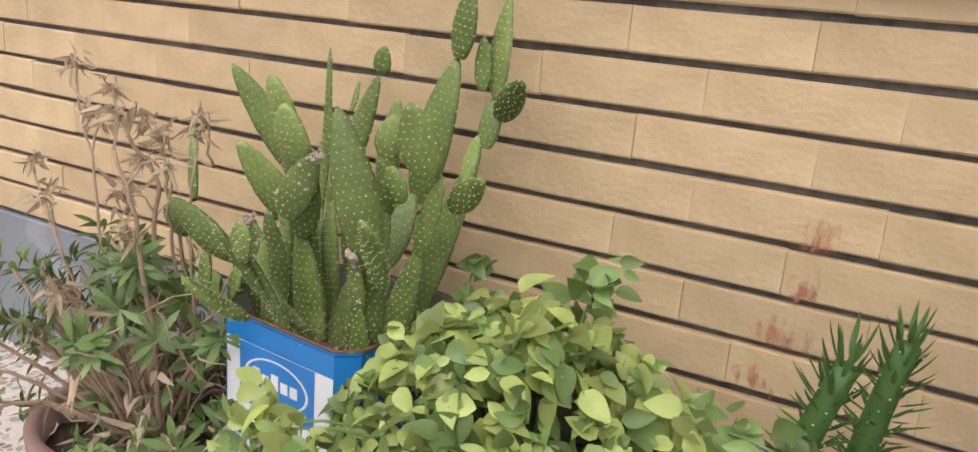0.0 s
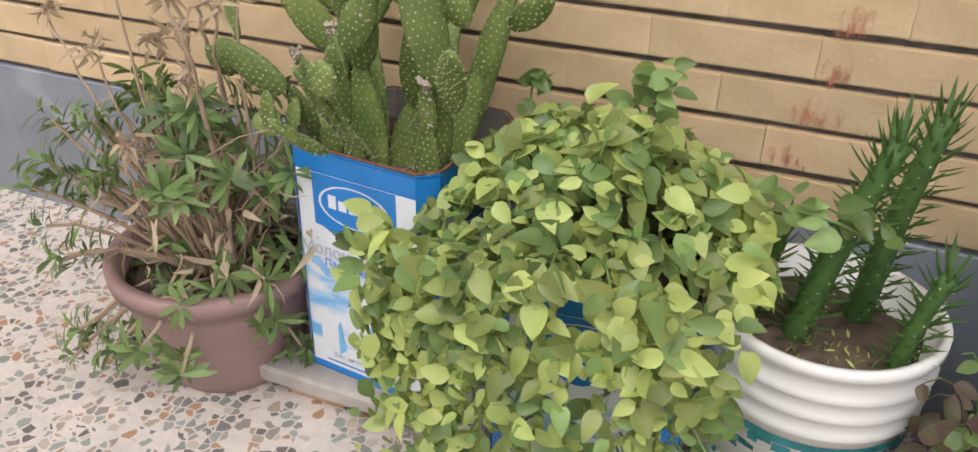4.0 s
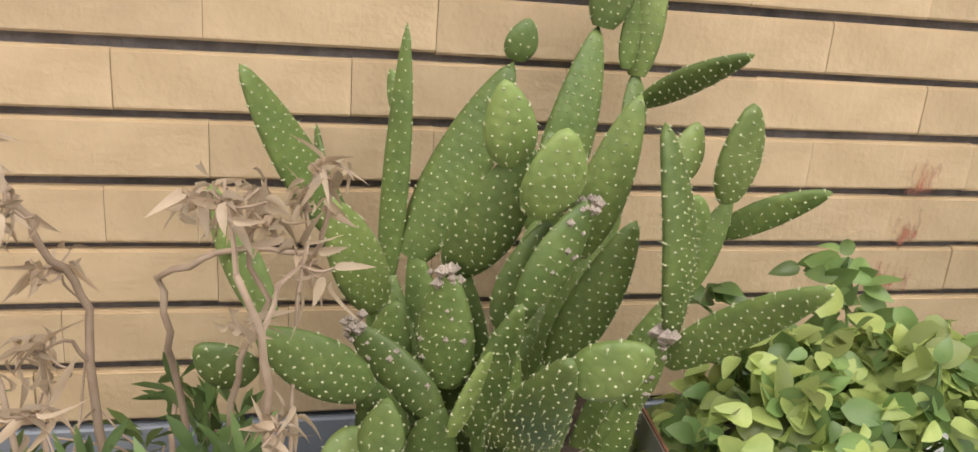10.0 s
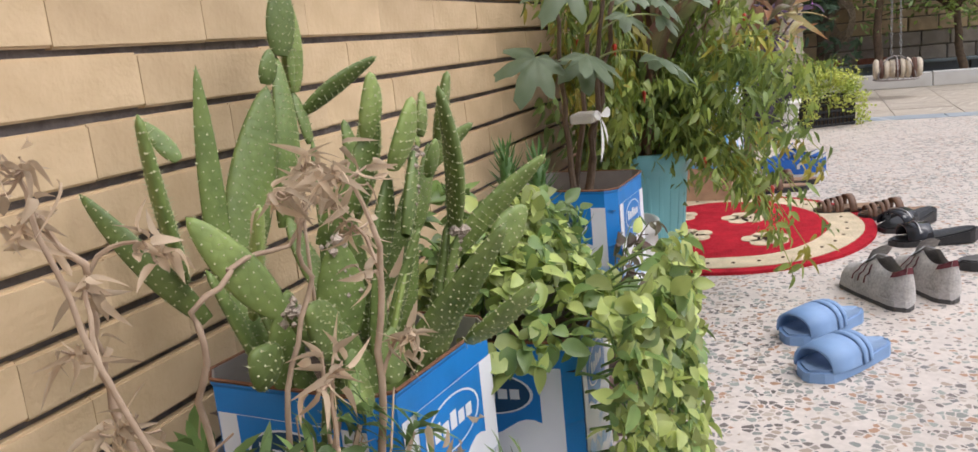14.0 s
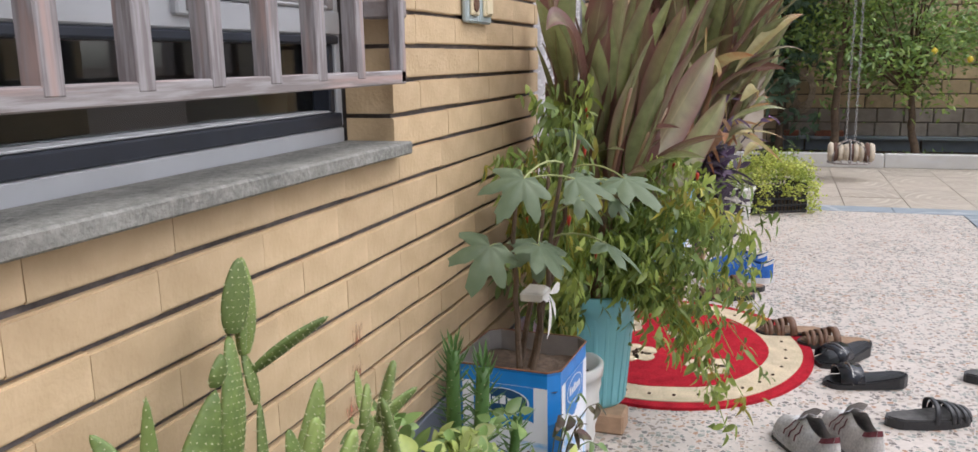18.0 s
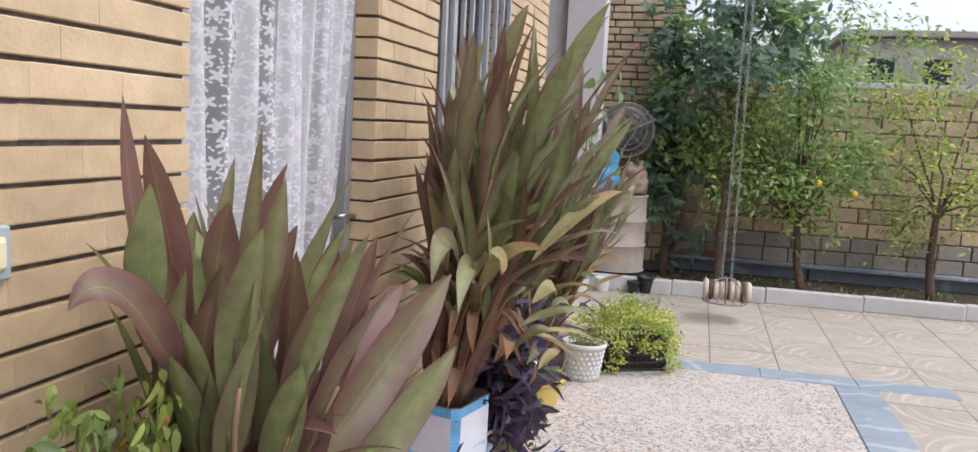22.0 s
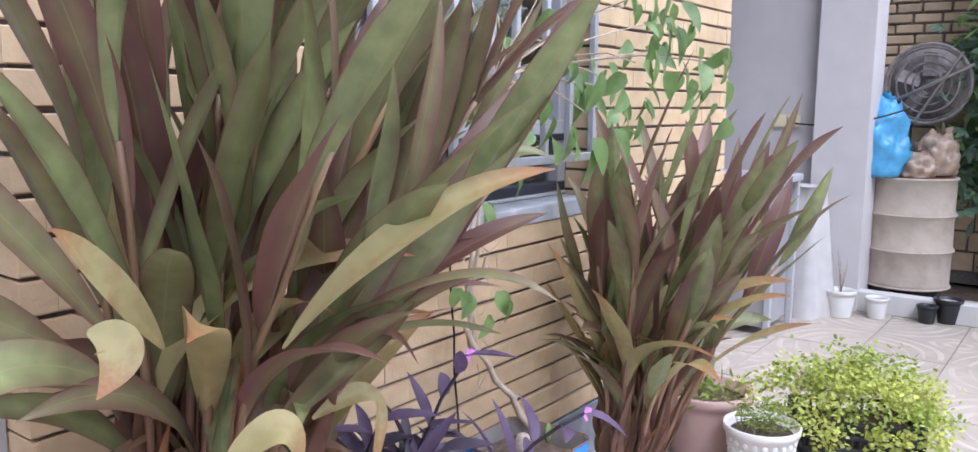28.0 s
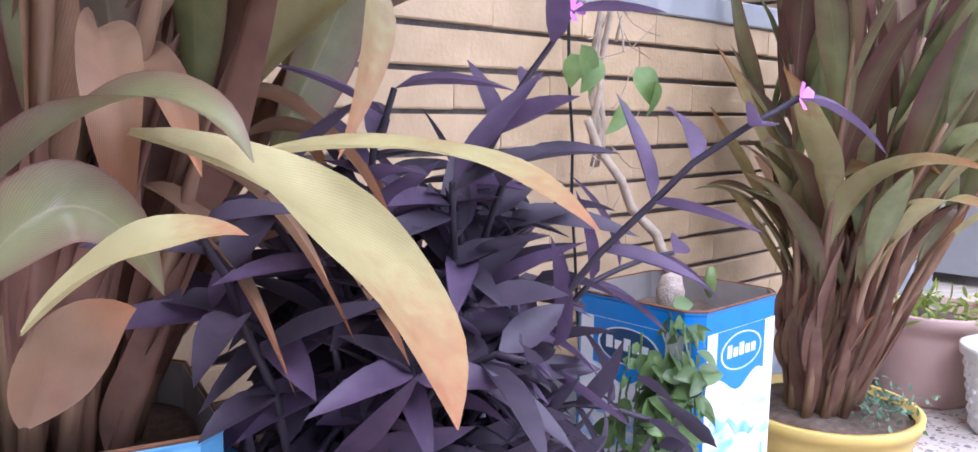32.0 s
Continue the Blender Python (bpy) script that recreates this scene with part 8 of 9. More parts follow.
def pale_tins():
    tin((3.97, -0.235, 0.15), -14, "pale blue and white printed tin holding the tall canna", pale=True, logo=False)
    props(3.97, -0.235, 0.15, "pale blue tin")
    tin((4.25, -0.21, 0.07), 4, "dark blue printed tin holding the purple trailing plant", logo=False)
    props(4.25, -0.21, 0.07, "dark blue tin")
    tin((4.87, -0.25, 0.135), 0, "white and blue printed tin with a small cactus seedling")
    props(4.87, -0.26, 0.135, "white and blue tin")
    c = thing("cactus_seedling", (4.87, -0.25, 0.435), "tiny green cactus pad beside a brown bulb", "cactus")
    part("pad", lathe([(0.004, 0), (0.013, 0.012), (0.015, 0.03), (0.010, 0.047), (0.0005, 0.052)], 12, m=Matrix.Translation((0.05, -0.03, 0.035)), squash=0.5), M["pad"], c, "", True)
    part("bulb", lathe([(0.006, 0), (0.020, 0.02), (0.022, 0.05), (0.014, 0.072), (0.0005, 0.078)], 14, m=Matrix.Translation((-0.03, -0.01, 0.005))), M["scar"], c, "", True)


def purple_heart():
    pl = thing("purple_heart", (4.24, -0.36, 0.44), "dense trailing plant with dark purple pointed leaves", "plant")
    rng = random.Random(14)
    for k in range(84):
        a = rng.uniform(0, 2 * math.pi)
        r = rng.uniform(0.2, 1.0)
        base = Vector((0.13 * rng.uniform(-1, 1), 0.08 * rng.uniform(-1, 1) + 0.06, -0.02))
        if k % 3 == 0:
            tip = base + Vector((rng.uniform(-0.02, 0.36), rng.uniform(-0.17, -0.02), rng.uniform(-0.22, 0.02)))
        else:
            tip = base + Vector((0.21 * r * math.cos(a) + 0.05, 0.13 * r * math.sin(a) - 0.05, rng.uniform(0.06, 0.30)))
        shoot(pl, base, tip, rng, M["purpleheart"] if k % 5 else M["purple_lit"])
    # three long arms with pink flowers at their tips
    for base, tip in (((-0.02, -0.02, 0.05), (0.142, -0.09, 0.417)), ((0.05, -0.05, 0.02), (0.21, -0.29, 0.336)), ((-0.06, 0, 0.05), (-0.04, -0.05, 0.34)), ((0.1, 0, 0), (0.34, -0.08, 0.16))):
        shoot(pl, Vector(base), Vector(tip), rng, M["purple_lit"], 8, 0.10, tip[0] in (0.142, 0.21))
    # earth-dark thicket below
    bm = bmesh.new()
    for _ in range(170):
        p = Vector((rng.gauss(0.02, 0.13), rng.gauss(-0.02, 0.08), rng.uniform(-0.16, 0.05)))
        leaf(bm, p, rdir(rng, -0.8, 0.5), rdir(rng), rng.uniform(0.04, 0.08), 0.016, 0.3, 0.3, 4, 0.4)
    t = part("undergrowth", bm, M["purpleheart"], pl)
    t["kind"] = "stuff"
    gb = thing("ground_ivy", (4.70, -0.33, 0.36), "small green trailing plant beside the tins", "plant")
    for k in range(18):
        b = bmesh.new()
        x, y, z0 = rng.uniform(-0.12, 0.07), rng.uniform(-0.09, 0.05), rng.uniform(0.04, 0.15)
        drop = rng.uniform(0.12, 0.42)
        pts = bend((x * 0.5 + 0.03, y * 0.5, z0 - 0.02), (x, y - 0.02, z0 - drop), (-0.01, -0.02, 0.05), 8, 0.005, rng)
        tube(pts, 0.0018, 0.0012, 4, b, False)
        for _ in range(20):
            p = pts[rng.randint(1, 8)] + rdir(rng) * 0.012
            heart_leaf(b, p, (rng.gauss(0, 0.6), rng.gauss(-0.3, 0.4), rng.uniform(-1, 0.2)), (rng.gauss(0, 0.3), -1, 0.5), rng.uniform(0.02, 0.045), rng)
        part("leafy_shoot", b, M["vineleaf"], gb)


def shoot(pl, base, tip, rng, mt, n=8, size=0.105, flower=False):
    pts = bend(base, tip, (0, 0, 0.04), 7, 0.004, rng)
    s = part("shoot", tube(pts, 0.0042, 0.003, 5), M["purpleheart"], pl, "", True)
    for i in range(n):
        t = 0.25 + 0.75 * i / (n - 1)
        p = pts[min(7, int(t * 7))]
        d = (pts[-1] - pts[0]).normalized()
        b = i * 2.5 + rng.uniform(-0.5, 0.5)
        o = d.orthogonal().normalized()
        w = (o * math.cos(b) + d.cross(o) * math.sin(b) + d * rng.uniform(0.3, 0.9)).normalized()
        bm = bmesh.new()
        leaf(bm, p, w, (d + Vector((0, -0.3, 0.5))).normalized(), size * rng.uniform(0.7, 1.3), size * rng.uniform(0.24, 0.34), rng.uniform(0.0, 0.4), 0.55, 6, 0.38)
        part("leaf", bm, mt, s)
    if flower:
        fb = bmesh.new()
        for k in range(3):
            a = 2.1 * k
            leaf(fb, pts[-1], (math.cos(a), -0.5, math.sin(a) + 0.4), (0, -1, 0.3), 0.016, 0.014, 0.1, 0.1, 3, 0.6)
        part("flower", fb, M["pink"], s, "small pink three-petalled flower")


def climbing_vine():
    v = thing("climbing_vine", (4.95, -0.06, 0.37), "pale twisted vine climbing to the window with fresh green leaves", "vine")
    rng = random.Random(77)
    for k in range(4):
        pts = bend((0.12 + rng.uniform(-0.01, 0.01), -0.16, -0.02), (-0.10 + rng.uniform(-0.02, 0.02), -0.02, 0.38), (-0.02, 0, 0.0), 8, 0.006, rng) if k == 0 else bend((-0.07 + rng.uniform(-0.02, 0.02), -0.02, 0.30), (-0.09 + 0.02 * k + rng.uniform(-0.02, 0.02), -0.03, 0.92), (rng.uniform(-0.02, 0.02), 0, 0), 10, 0.010, rng)
        part("stem", tube(pts, 0.011 if k == 0 else 0.006, 0.007 if k == 0 else 0.004, 7), M["vinestem"], v, "", True)
    tw = bmesh.new()
    for k in range(34):
        p = Vector((-0.06 + rng.uniform(-0.02, 0.03), -0.03, rng.uniform(0.70, 0.95)))
        q = p + Vector((rng.uniform(-0.12, 0.30), rng.uniform(-0.08, 0.0), rng.uniform(0.05, 0.35)))
        tube(bend(p, q, (0, -0.02, 0.03), 5, 0.006, rng), 0.0022, 0.0012, 4, tw, False)
    for k in range(16):
        p = Vector((-0.07 + rng.uniform(-0.03, 0.03), -0.03, rng.uniform(0.2, 0.6)))
        tube(bend(p, p + Vector((rng.uniform(-0.10, 0.14), -0.02, rng.uniform(-0.12, 0.08))), (0, 0, -0.02), 4, 0.004, rng), 0.0013, 0.0008, 3, tw, False)
    part("twig_tangle", tw, M["vinestem"], v, "dry tangled twigs")["kind"] = "stuff"
    for x, y, z, n in ((-0.07, -0.09, 0.94, 3), (0.03, -0.09, 0.90, 3), (-0.01, -0.09, 0.83, 2), (-0.15, -0.08, 0.75, 2), (0.22, -0.09, 1.05, 9), (0.40, -0.10, 0.97, 8), (0.58, -0.10, 0.90, 7), (1.13, -0.10, 1.05, 7), (0.90, -0.10, 1.15, 8), (-0.18, -0.07, 0.52, 2), (-0.08, -0.07, 0.46, 4), (0.06, -0.60, 0.98, 7), (-0.10, -0.46, 0.98, 6), (-0.20, -0.40, 0.88, 5), (-0.05, -0.50, 1.12, 7), (0.0, -0.58, 1.25, 6), (0.70, -0.08, 1.2, 8)):
        b = part("branch", tube(bend((-0.05, -0.03, min(0.95, z + 0.05)), (x, y, z + 0.03), (0, 0, 0.05), 6, 0.006, rng), 0.003, 0.0015, 5), M["vinestem"], v)
        for _ in range(n if z < 0.6 else int(n * 1.4)):
            p = Vector((x, y, z)) + Vector((rng.gauss(0, 0.06), rng.gauss(0, 0.03), rng.gauss(0, 0.06)))
            bm = bmesh.new()
            leaf(bm, p, (rng.gauss(0.2, 0.5), rng.gauss(-0.1, 0.3), rng.uniform(-1.2, -0.2)), (rng.gauss(0, 0.3), -1, 0.4), rng.uniform(0.055, 0.10), rng.uniform(0.034, 0.054), 0.25, 0.3, 7, 0.36)
            part("leaf", bm, M["vineleaf"], b)
    c = tagged(obj("cable", tube(bend((4.92, -0.012, 0.31), (4.83, -0.03, 1.3), (-0.01, 0, 0), 10, 0.003, rng), 0.003, seg=5), M["cable"]), "thin black cable hanging down the wall", "cable")


cannas()
pale_tins()
purple_heart()
climbing_vine()

# ---- the porch and the far yard ----


def yard_pots():
    p = thing("flower_pot", (6.02, -0.45, 0), "white embossed plastic pot with small green shoots", "flower pot")
    part("pot_body", lathe([(0.085, 0), (0.09, 0.005), (0.118, 0.19), (0.128, 0.192), (0.13, 0.215), (0.124, 0.218), (0.118, 0.2), (0.1, 0.18)], 40), M["white_plastic"], p, "", True)
    for j in range(6):
        for i in range(22):
            a = 2 * math.pi * (i + (j % 2) * 0.5) / 22
            z = 0.022 + 0.029 * j
            r = 0.091 + 0.028 * z / 0.19
            part("boss", lathe([(0.011, 0), (0.008, 0.004), (0.0005, 0.005)], 6, m=Matrix.Rotation(a, 4, "Z") @ Matrix.Translation((r - 0.001, 0, z)) @ Matrix.Rotation(radians(90), 4, "Y")), M["white_plastic"], p)
    part("soil", lathe([(0.0005, 0.19), (0.116, 0.185)], 24), M["soil"], p)
    rng = random.Random(4)
    g = thing("seedlings", (6.02, -0.45, 0.185), "fine fresh green shoots in the white pot", "plant")
    for k in range(24):
        b = bmesh.new()
        r = Vector((rng.gauss(0, 0.05), rng.gauss(0, 0.045), 0))
        q = r + Vector((rng.gauss(0, 0.05), rng.gauss(0, 0.05), rng.uniform(0.05, 0.12)))
        pts = bend(r, q, (0, 0, 0.02), 5)
        tube(pts, 0.0015, 0.001, 3, b, False)
        for i in range(22):
            leaf(b, pts[rng.randint(1, 5)], rdir(rng, -0.2, 0.8), rdir(rng), rng.uniform(0.012, 0.026), 0.006, 0.2, 0.2, 3)
        part("leafy_shoot", b, M["chili"], g)
    cr = thing("plastic_crate", (6.40, -0.66, 0), "black perforated plastic crate holding a spilling succulent", "crate", rz=-62)
    for x, y, sx, sy in ((0, -0.14, 0.40, 0.012), (0, 0.14, 0.40, 0.012), (-0.20, 0, 0.012, 0.28), (0.20, 0, 0.012, 0.28)):
        for z in (0.0, 0.045, 0.09, 0.135, 0.18):
            part("rail", boxm(sx, sy, 0.016, (x, y, z), 0.003), M["black_plastic"], cr)
        n = 15
        for i in range(n + 1):
            t = i / n - 0.5
            part("slat", boxm(0.009, 0.009, 0.19, (x + sx * t * (sx > sy), y + sy * t * (sy > sx), 0), 0.002), M["black_plastic"], cr)
    part("soil", boxm(0.37, 0.25, 0.15, (0, 0, 0.01), 0.004), M["soil"], cr)
    s = thing("sedum", (6.40, -0.66, 0.19), "yellow-green succulent mass spilling over the black crate", "plant", rz=-62)
    for k in range(22):
        b = bmesh.new()
        a, r = 2.4 * k, math.sqrt((k + 0.5) / 22)
        c0 = Vector((0.29 * r * math.cos(a), 0.22 * r * math.sin(a), 0.15 * (1 - r ** 3) + rng.uniform(-0.03, 0.05) - 0.01))
        for q in range(8):
            c = c0 + Vector((rng.gauss(0, 0.05), rng.gauss(0, 0.05), rng.gauss(0, 0.025)))
            for i in range(24):
                p = c + Vector((rng.gauss(0, 0.026), rng.gauss(0, 0.026), rng.gauss(0, 0.022)))
                leaf(b, p, rdir(rng, -0.5, 1), (rdir(rng) + Vector((0, 0, 0.8))).normalized(), rng.uniform(0.014, 0.027), rng.uniform(0.010, 0.018), 0.05, 0.3, 3, 0.5)
        part("leaf_cushion", b, M["sedum"] if k % 3 else M["sedum2"], s)["kind"] = "stuff"
    # long trails hanging down the crate sides
    for x, y, L in ((-0.16, -0.19, 0.20), (-0.12, -0.20, 0.14), (0.02, -0.2, 0.08), (0.10, -0.21, 0.12), (0.22, -0.20, 0.24), (0.18, -0.2, 0.2), (-0.25, -0.1, 0.16), (-0.26, 0.02, 0.12), (0.27, -0.12, 0.2), (0.29, 0.0, 0.22), (0.28, 0.10, 0.15)):
        b = bmesh.new()
        for i in range(70):
            t = rng.random()
            p = Vector((x * (1 + 0.05 * t) + rng.gauss(0, 0.02), y * (1 + 0.06 * t) + rng.gauss(0, 0.014), 0.02 - L * t))
            leaf(b, p, rdir(rng, -0.8, 0.5), (rdir(rng) + Vector((0, -0.8, 0.3))).normalized(), rng.uniform(0.016, 0.026), rng.uniform(0.012, 0.018), 0.05, 0.2, 3, 0.5)
        part("trail", b, M["sedum"], s)["kind"] = "stuff"


def swing():
    """A hanging swing: two chains and a small iron basket with a rolled striped cloth."""
    x, y = 8.0, -1.28
    sw = thing("swing", (x, y, 0.12), "garden swing of two chains with an iron basket seat", "swing")
    for s in (-0.035, 0.035):
        bm = bmesh.new()
        for i in range(78):
            z = 0.22 + 0.034 * i
            turn = Matrix.Rotation(radians(90 * (i % 2) + 20), 3, "Z")
            sp = s * (1 - 0.4 * i / 78)
            pts = [Vector((0.0, sp, z)) + turn @ Vector((0.009 * math.cos(a), 0, 0.021 * math.sin(a))) for a in (2 * math.pi * q / 8 for q in range(9))]
            tube(pts, 0.0032, seg=4, bm=bm, cap=False)
        ch = part("chain", bm, M["chain"], sw, "galvanised link chain")
    for a in (0, 60, 120):
        d = Vector((math.cos(radians(a)), math.sin(radians(a)), 0)) * 0.16
        part("hoop", tube([d * math.cos(t) + Vector((0, 0, 0.04 + 0.18 * math.sin(t))) for t in (math.pi * q / 14 for q in range(15))], 0.006, seg=6), M["metal"], sw)
    part("ring", tube([(0.17 * math.cos(t), 0.17 * math.sin(t), 0.035) for t in (2 * math.pi * q / 28 for q in range(29))], 0.007, seg=6), M["metal"], sw)
    for k in range(-2, 3):
        part("base_bar", tube([(-0.15, 0.06 * k, 0.03), (0.15, 0.06 * k, 0.03)], 0.005, seg=5), M["metal"], sw)
    cl = thing("rolled_cloth", (x, y - 0.03, 0.16), "rolled brown and cream striped cloth lying in the swing", "cloth")
    for k in range(9):
        yy = -0.16 + 0.04 * k
        prof = lathe([(0.066 + 0.010 * math.sin(k * 1.7), 0), (0.080 + 0.008 * math.sin(k), 0.02), (0.070 + 0.010 * math.cos(k * 2.1), 0.041)], 14, m=Matrix.Translation((0, yy, 0.078)) @ Matrix.Rotation(radians(-90), 4, "X"))
        part("fold", prof, M["stripe2"] if k % 3 == 1 else M["stripe"], cl, "", True)


def drum_corner():
    d = thing("oil_drum", (9.28, -0.30, 0.13), "cement-crusted steel drum standing on dark blocks", "drum")
    prof = [(0.25, 0), (0.262, 0.01), (0.258, 0.03), (0.258, 0.22), (0.268, 0.235), (0.268, 0.25), (0.258, 0.265), (0.258, 0.45), (0.268, 0.465), (0.268, 0.48), (0.258, 0.495), (0.258, 0.69), (0.266, 0.70), (0.26, 0.715), (0.25, 0.71), (0.0005, 0.70)]
    bm = lathe(prof, 40)
    for v in bm.verts:
        v.co += Vector((v.co.x, v.co.y, 0)) * 0.02 * noise.noise(v.co * 9)
    part("drum_body", bm, M["barrel"], d, "", True)
    for z, r in ((0.005, 0.262), (0.243, 0.268), (0.473, 0.268), (0.706, 0.263)):
        part("hoop", tube([(r * math.cos(q), r * math.sin(q), z) for q in (2 * math.pi * k / 36 for k in range(37))], 0.007, seg=6), M["barrel"], d, "", True)
    part("lid", lathe([(0.0005, 0.708), (0.245, 0.712), (0.25, 0.702)], 36), M["rust"], d, "rusty sunken lid", True)
    for x, y in ((9.20, -0.16), (9.20, -0.44), (9.38, -0.3)):
        tagged(obj("dark_block", boxm(0.14, 0.16, 0.13, (x, y, 0), 0.012), M["black_plastic"]), "dark block under the drum", "block", "blocks under the drum")
    rng = random.Random(3)
    for nm, at, r, mt, lab, sq in (("plastic_bag", (9.12, -0.12, 0.845), 0.17, "bagblue", "crumpled blue plastic bag on the drum", 1.9), ("plastic_bag", (9.18, -0.32, 0.84), 0.12, "bagclear", "clear bag stuffed with brown rags", 0.9), ("plastic_bag", (9.36, -0.42, 0.85), 0.12, "bagclear", "tied brown bag lying on the drum", 1.5)):
        bm = bmesh.new()
        bmesh.ops.create_icosphere(bm, subdivisions=4, radius=r)
        for v in bm.verts:
            n = v.co.normalized()
            v.co = Vector((v.co.x, v.co.y, max(v.co.z, -r * 0.55) * sq + r * 0.55 * sq)) * (1 + 0.30 * noise.noise(n * 2.3 + Vector(at)) + 0.14 * noise.noise(n * 7 + Vector(at)))
        b = thing(nm, at, lab, "bag", "bags piled on the drum")
        part("bag_body", bm, M[mt], b, "", True)
        tie = bmesh.new()
        for k in range(6):
            leaf(tie, (0, 0, r * 1.4 * sq), (rng.gauss(0, 0.6), rng.gauss(0, 0.6), 1), rdir(rng), 0.10, 0.05, 0.3, 0.4, 4)
        part("tied_end", tie, M[mt], b)["kind"] = "stuff"
    # old fan guard leaning on the wall
    f = thing("fan_guard", (9.50, -0.30, 1.44), "old dark cooler fan housing with a metal brace", "fan")
    for k, r in enumerate((0.26, 0.24, 0.19, 0.14, 0.09)):
        part("guard_ring", tube([(0.03 * (k % 2), r * math.cos(t), r * math.sin(t)) for t in (2 * math.pi * q / 28 for q in range(29))], 0.012 if k == 0 else 0.007, seg=6), M["metal"], f)
    part("housing", lathe([(0.26, 0), (0.25, 0.06), (0.10, 0.08), (0.0005, 0.08)], 32, m=Matrix.Translation((0.08, 0, 0)) @ Matrix.Rotation(radians(90), 4, "Y")), M["metal"], f, "", True)
    for k in range(5):
        a = 2 * math.pi * k / 5
        part("blade", boxm(0.008, 0.09, 0.16, (0, 0, 0.05), 0.003, Matrix.Translation((0.05, 0, 0)) @ Matrix.Rotation(a, 4, "X") @ Matrix.Rotation(radians(25), 4, "Z")), M["metal"], f)
    part("brace", tube([(-0.03, -0.27, 0.12), (-0.03, 0.24, -0.14)], 0.012, seg=6), M["chrome"], f)
    part("brace", tube([(-0.03, -0.2, 0.2), (-0.03, 0.05, -0.24)], 0.010, seg=6), M["chrome"], f)
    tagged(obj("rope_coil", _coil(), M["vinestem"]), "coil of pale rope hanging on the yard wall", "rope")
    for y, L in ((-1.25, 0.30), (-0.85, 0.16)):
        tagged(obj("loose_brick", boxm(0.10, L, 0.06, (10.52, y, 0.146), 0.006), M["redbrick"]), "loose red brick lying on the wall ledge", "brick", "loose bricks on the ledge")
    tagged(obj("wall_ledge", boxm(0.16, 7.0, 0.03, (10.52, -3.6, 0.116), 0.004), M["strip"]), "narrow marble ledge along the yard wall", "ledge", kind="structure")
    for x, y, r, mt in ((8.62, -0.06, 0.085, "white_plastic"), (8.72, -0.25, 0.065, "white_plastic"), (8.86, -0.62, 0.075, "black_plastic"), (8.78, -0.52, 0.055, "black_plastic")):
        round_pot("flower_pot", (x, y, 0), r * 0.75, r, r * 2.0, M[mt], ("small white plastic pot by the pillar" if mt == "white_plastic" else "small black plastic pot by the drum"), "flower pot", 0.006)
    tw = bmesh.new()
    for k in range(9):
        tube(bend((8.62, -0.06, 0.14), (8.62 + rng.gauss(0, 0.04), -0.06 + rng.gauss(0, 0.04), rng.uniform(0.25, 0.42)), (0, 0, 0), 4, 0.006, rng), 0.002, 0.001, 3, tw, False)
    tagged(obj("bare_twigs", tw, M["drystem"]), "bare thin twigs in the small white pot", "plant", kind="stuff")
    # covered furniture by the porch wall
    c = thing("covered_cabinet", (8.05, 0.36, 0), "pale metal cabinet frame with a pink cloth over it", "cabinet")
    for x, y in ((-0.2, -0.22), (0.2, -0.22), (-0.2, 0.22), (0.2, 0.22)):
        part("post", boxm(0.035, 0.035, 0.86, (x, y, 0), 0.003), M["winframe"], c)
    part("top", boxm(0.46, 0.50, 0.04, (0, 0, 0.86), 0.004), M["winframe"], c)
    part("panel", boxm(0.38, 0.40, 0.74, (0.0, 0, 0.05), 0.004), M["doorframe"], c)
    cl = bmesh.new()
    for i in range(15):
        t = i / 14
        yv = 0.02 + 0.14 * t
        col = [cl.verts.new((-0.245 - 0.012 * math.sin(i * 1.3) - 0.02 * j / 6, yv, 0.91 - 0.40 * j / 6)) for j in range(7)]
        if i:
            for j in range(6):
                cl.faces.new((prev[j], col[j], col[j + 1], prev[j + 1])).smooth = True
        prev = col
    t = tagged(obj("cloth", cl, M["cloth_pink"]), "faded red-pink cloth hung over the cabinet", "cloth")
    t.location = (8.05, 0.30, 0)
    dr = bmesh.new()
    n = 26
    rings = []
    for j in range(10):
        z = 0.80 * (1 - j / 9)
        rings.append([dr.verts.new((8.60 + (0.13 + 0.09 * j / 9) * math.cos(a) * (1 + 0.12 * math.sin(5 * a + j * 0.2)), 0.22 + (0.15 + 0.09 * j / 9) * math.sin(a) * (1 + 0.12 * math.sin(7 * a)), z)) for a in (2 * math.pi * i / n for i in range(n))])
    for a, b in zip(rings, rings[1:]):
        for i in range(n):
            k = (i + 1) % n
            dr.faces.new((a[i], a[k], b[k], b[i])).smooth = True
    dr.faces.new(rings[0])
    tagged(obj("dust_sheet", dr, M["cloth_white"]), "dusty white sheet draped over a stool", "sheet")
    o = thing("wall_socket", (8.918, 0.42, 1.15), "small white double socket on the porch wall", "socket")
    for y in (-0.045, 0.045):
        part("socket_frame", boxm(0.014, 0.08, 0.08, (-0.007, y, 0), 0.003), M["cream_plastic"], o)
    tagged(obj("cable", tube(bend((8.90, 0.40, 1.18), (9.0, -0.30, 1.28), (-0.06, 0, -0.05), 10), 0.006, seg=5), M["cable"]), "black cable sagging from the porch socket", "cable")


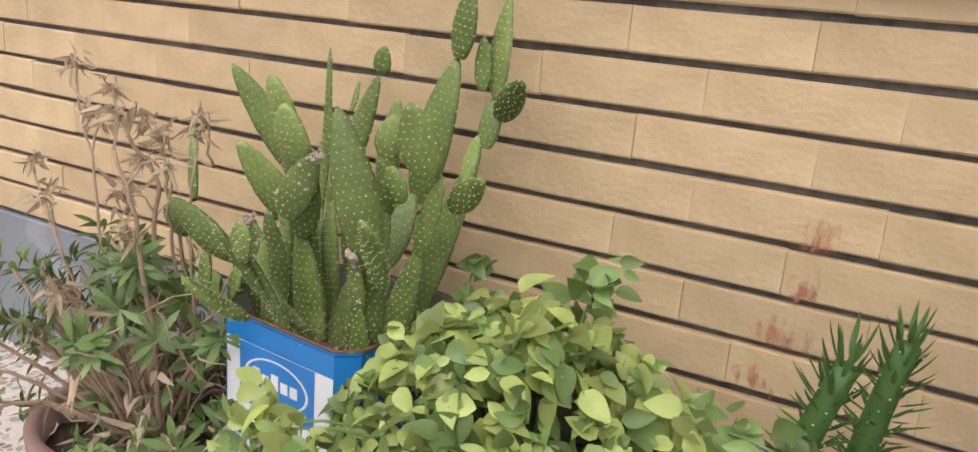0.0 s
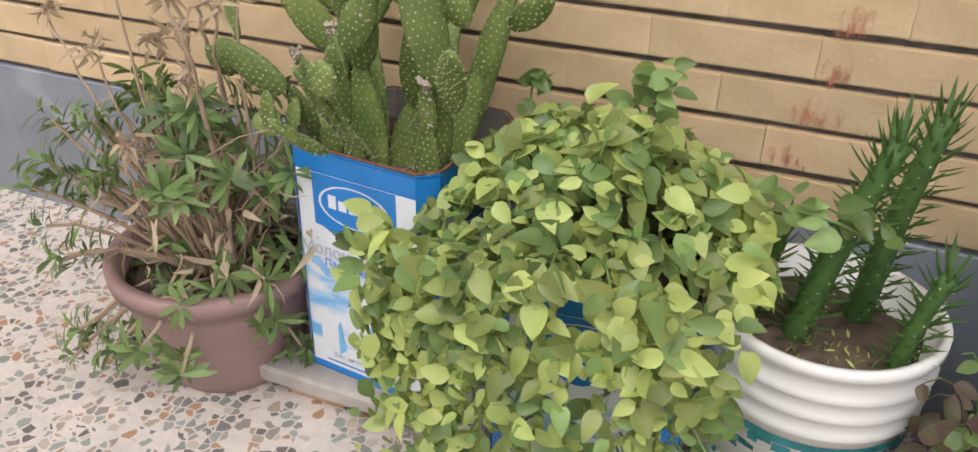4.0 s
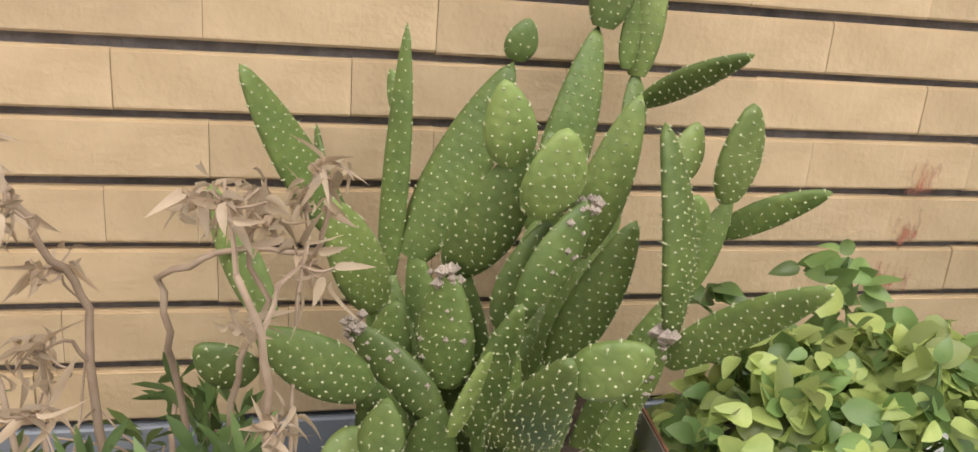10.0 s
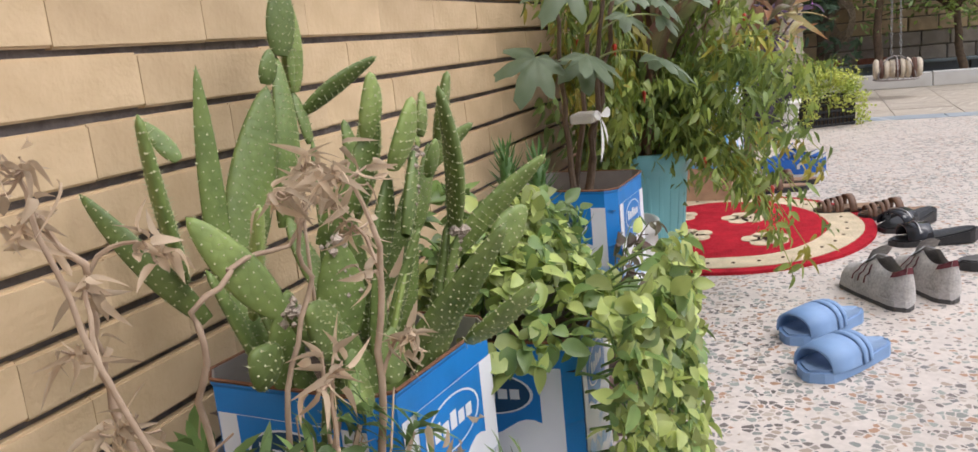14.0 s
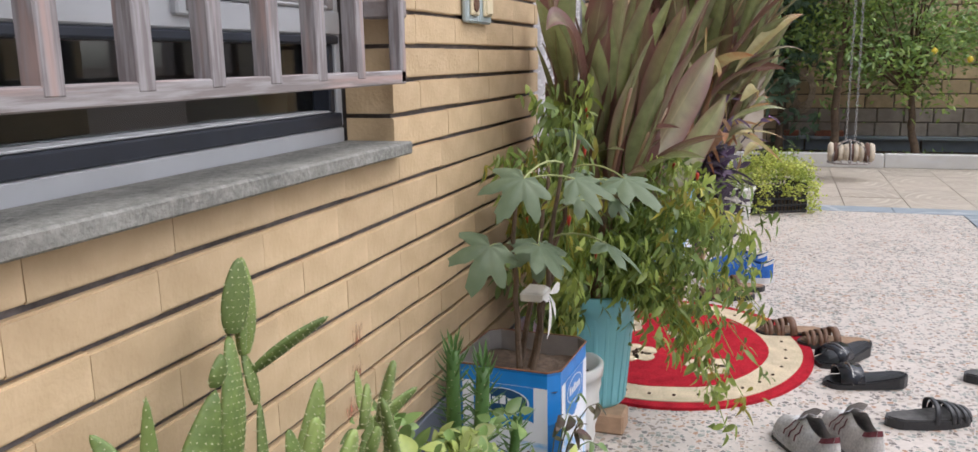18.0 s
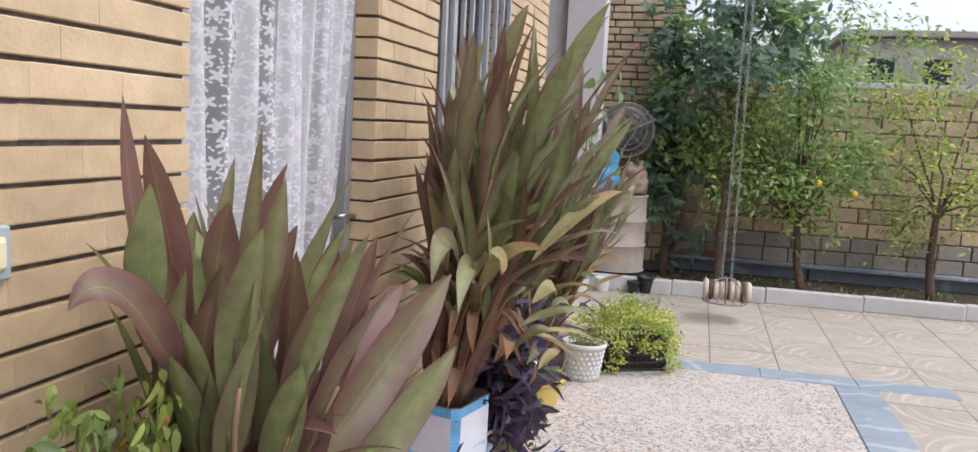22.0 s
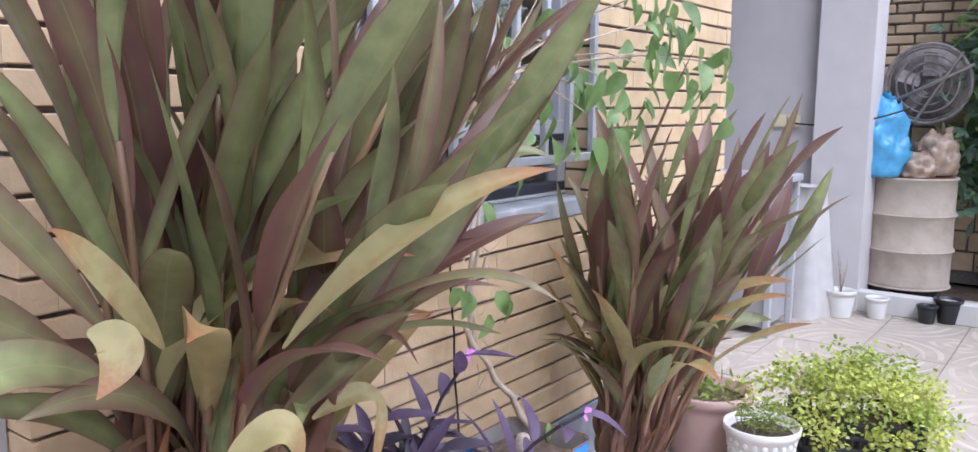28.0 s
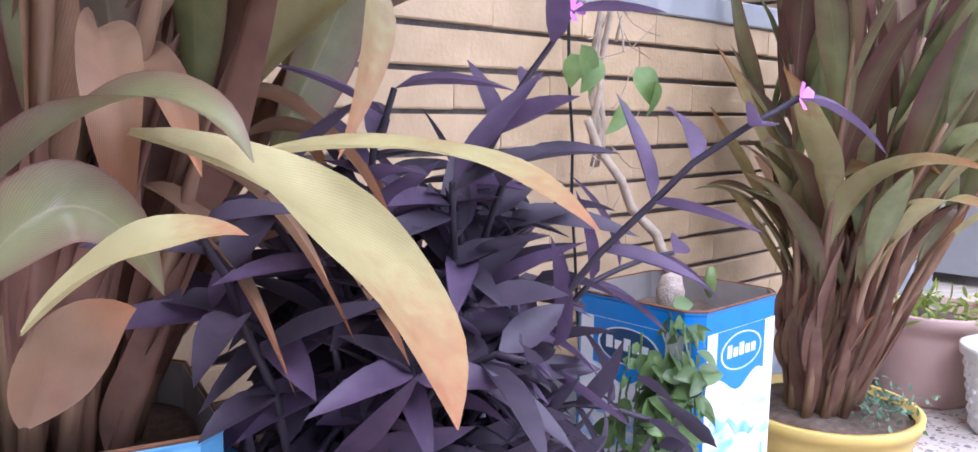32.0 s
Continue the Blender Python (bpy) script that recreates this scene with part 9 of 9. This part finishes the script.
def _coil():
    bm = bmesh.new()
    rng = random.Random(1)
    for k in range(9):
        r = 0.12 + 0.012 * k
        tube([(10.55 + 0.004 * k, -0.95 + r * 0.62 * math.cos(t), 0.66 + r * (1.0 if math.sin(t) > 0 else 1.25) * math.sin(t) + rng.uniform(-0.006, 0.006)) for t in (2 * math.pi * q / 20 for q in range(21))], 0.006, seg=4, bm=bm, cap=False)
    return bm


def tree(at, label, trunk_h, crown, n, size, seed, mt, mt2, lobed=False, clumps=90, stems=3):
    """A tree: tapered trunk and limbs, and a crown of many small leaf clumps with gaps."""
    t = thing("tree", at, label, "tree", "trees along the yard wall")
    rng = random.Random(seed)
    cx, cy, cz, rx, ry, rz_ = crown
    part("trunk", tube(bend((0, 0, 0), (cx * 0.4, cy * 0.4, trunk_h), (0.03, 0.02, 0), 8, 0.012, rng), 0.045, 0.028, 9), M["bark"], t, "", True)
    crowns = (bmesh.new(), bmesh.new())
    for k in range(clumps):
        d = rdir(rng, -0.9, 1.0) * (rng.uniform(0.25, 1.0) ** 0.6)
        c = Vector((cx + rx * d.x, cy + ry * d.y, cz + rz_ * d.z))
        if noise.noise(c * 2.2 + Vector((seed, 0, 0))) < -0.08:
            continue
        if k % 4 == 0:
            part("limb", tube(bend((cx * 0.4, cy * 0.4, trunk_h * 0.9), c, (0, 0, 0.1), 6, 0.02, rng), 0.014, 0.004, 5), M["bark"], t)
        b = crowns[0] if rng.random() < 0.65 else crowns[1]
        for i in range(n):
            p = c + Vector((rng.gauss(0, 0.13), rng.gauss(0, 0.13), rng.gauss(0, 0.11)))
            w = rdir(rng, -0.9, 0.5)
            if lobed and i % 2 == 0:
                broad_leaf(b, p, w, (rdir(rng, 0, 1) + Vector((-0.6, 0, 0.3))).normalized(), size * rng.uniform(0.8, 1.3), rng)
            else:
                leaf(b, p, w, (rdir(rng) + Vector((-0.5, 0, 0.5))).normalized(), size * rng.uniform(0.7, 1.3), size * 0.38, 0.2, 0.2, 3, 0.5)
    for b, q, lab in ((crowns[0], mt, "main mass of leaves"), (crowns[1], mt2, "younger lighter leaves")):
        part("foliage", b, M[q], t, lab)["kind"] = "stuff"
    return t


def yard_trees():
    t = tree((9.75, -2.06, -0.05), "lemon tree with glossy leaves and ripe yellow fruit", 0.75, (0, 0.30, 1.42, 0.50, 0.92, 1.0), 56, 0.075, 1, "tree", "tree2", clumps=180)
    rng = random.Random(6)
    for y, z in ((0.02, 1.08), (-0.28, 1.0), (0.45, 2.0)):
        part("lemon", lathe([(0.003, 0), (0.020, 0.010), (0.027, 0.028), (0.024, 0.046), (0.008, 0.060), (0.0005, 0.064)], 14, m=Matrix.Translation((-0.55, y, z))), M["lemon"], t, "", True)
    tree((10.0, -0.74, -0.05), "dark blue-green climbing tree with lobed leaves on the wall", 1.2, (-0.05, 0.0, 1.55, 0.30, 0.30, 1.45), 26, 0.11, 2, "ivy", "tree", lobed=True, clumps=85)
    tree((9.6, -1.25, -0.05), "leafy tree behind the swing with blue-green lobed leaves", 1.4, (-0.1, -0.1, 2.35, 0.55, 0.6, 0.6), 26, 0.11, 4, "ivy", "tree", lobed=True, clumps=55)
    tree((9.9, -3.22, -0.05), "slender light green sapling beside the wall", 0.9, (0, 0.05, 1.35, 0.50, 0.62, 1.0), 44, 0.066, 3, "tree2", "sedum", clumps=90)
    tree((11.6, -2.6, 0.0), "light green tree beyond the yard wall", 1.6, (0, 0.2, 2.3, 0.6, 1.0, 0.75), 44, 0.08, 5, "tree2", "tree", clumps=90)
    bm = bmesh.new()
    for _ in range(800):
        p = Vector((rng.uniform(8.98, 10.4), rng.uniform(-4.5, -0.7), rng.uniform(-0.06, 0.02)))
        leaf(bm, p, rdir(rng, 0.2, 1), rdir(rng), rng.uniform(0.03, 0.07), 0.015, 0.2, 0.2, 3)
    tagged(obj("bed_weeds", bm, M["tree"]), "sparse green weeds in the planting bed", "weeds", kind="stuff")


yard_pots()
swing()
drum_corner()
yard_trees()
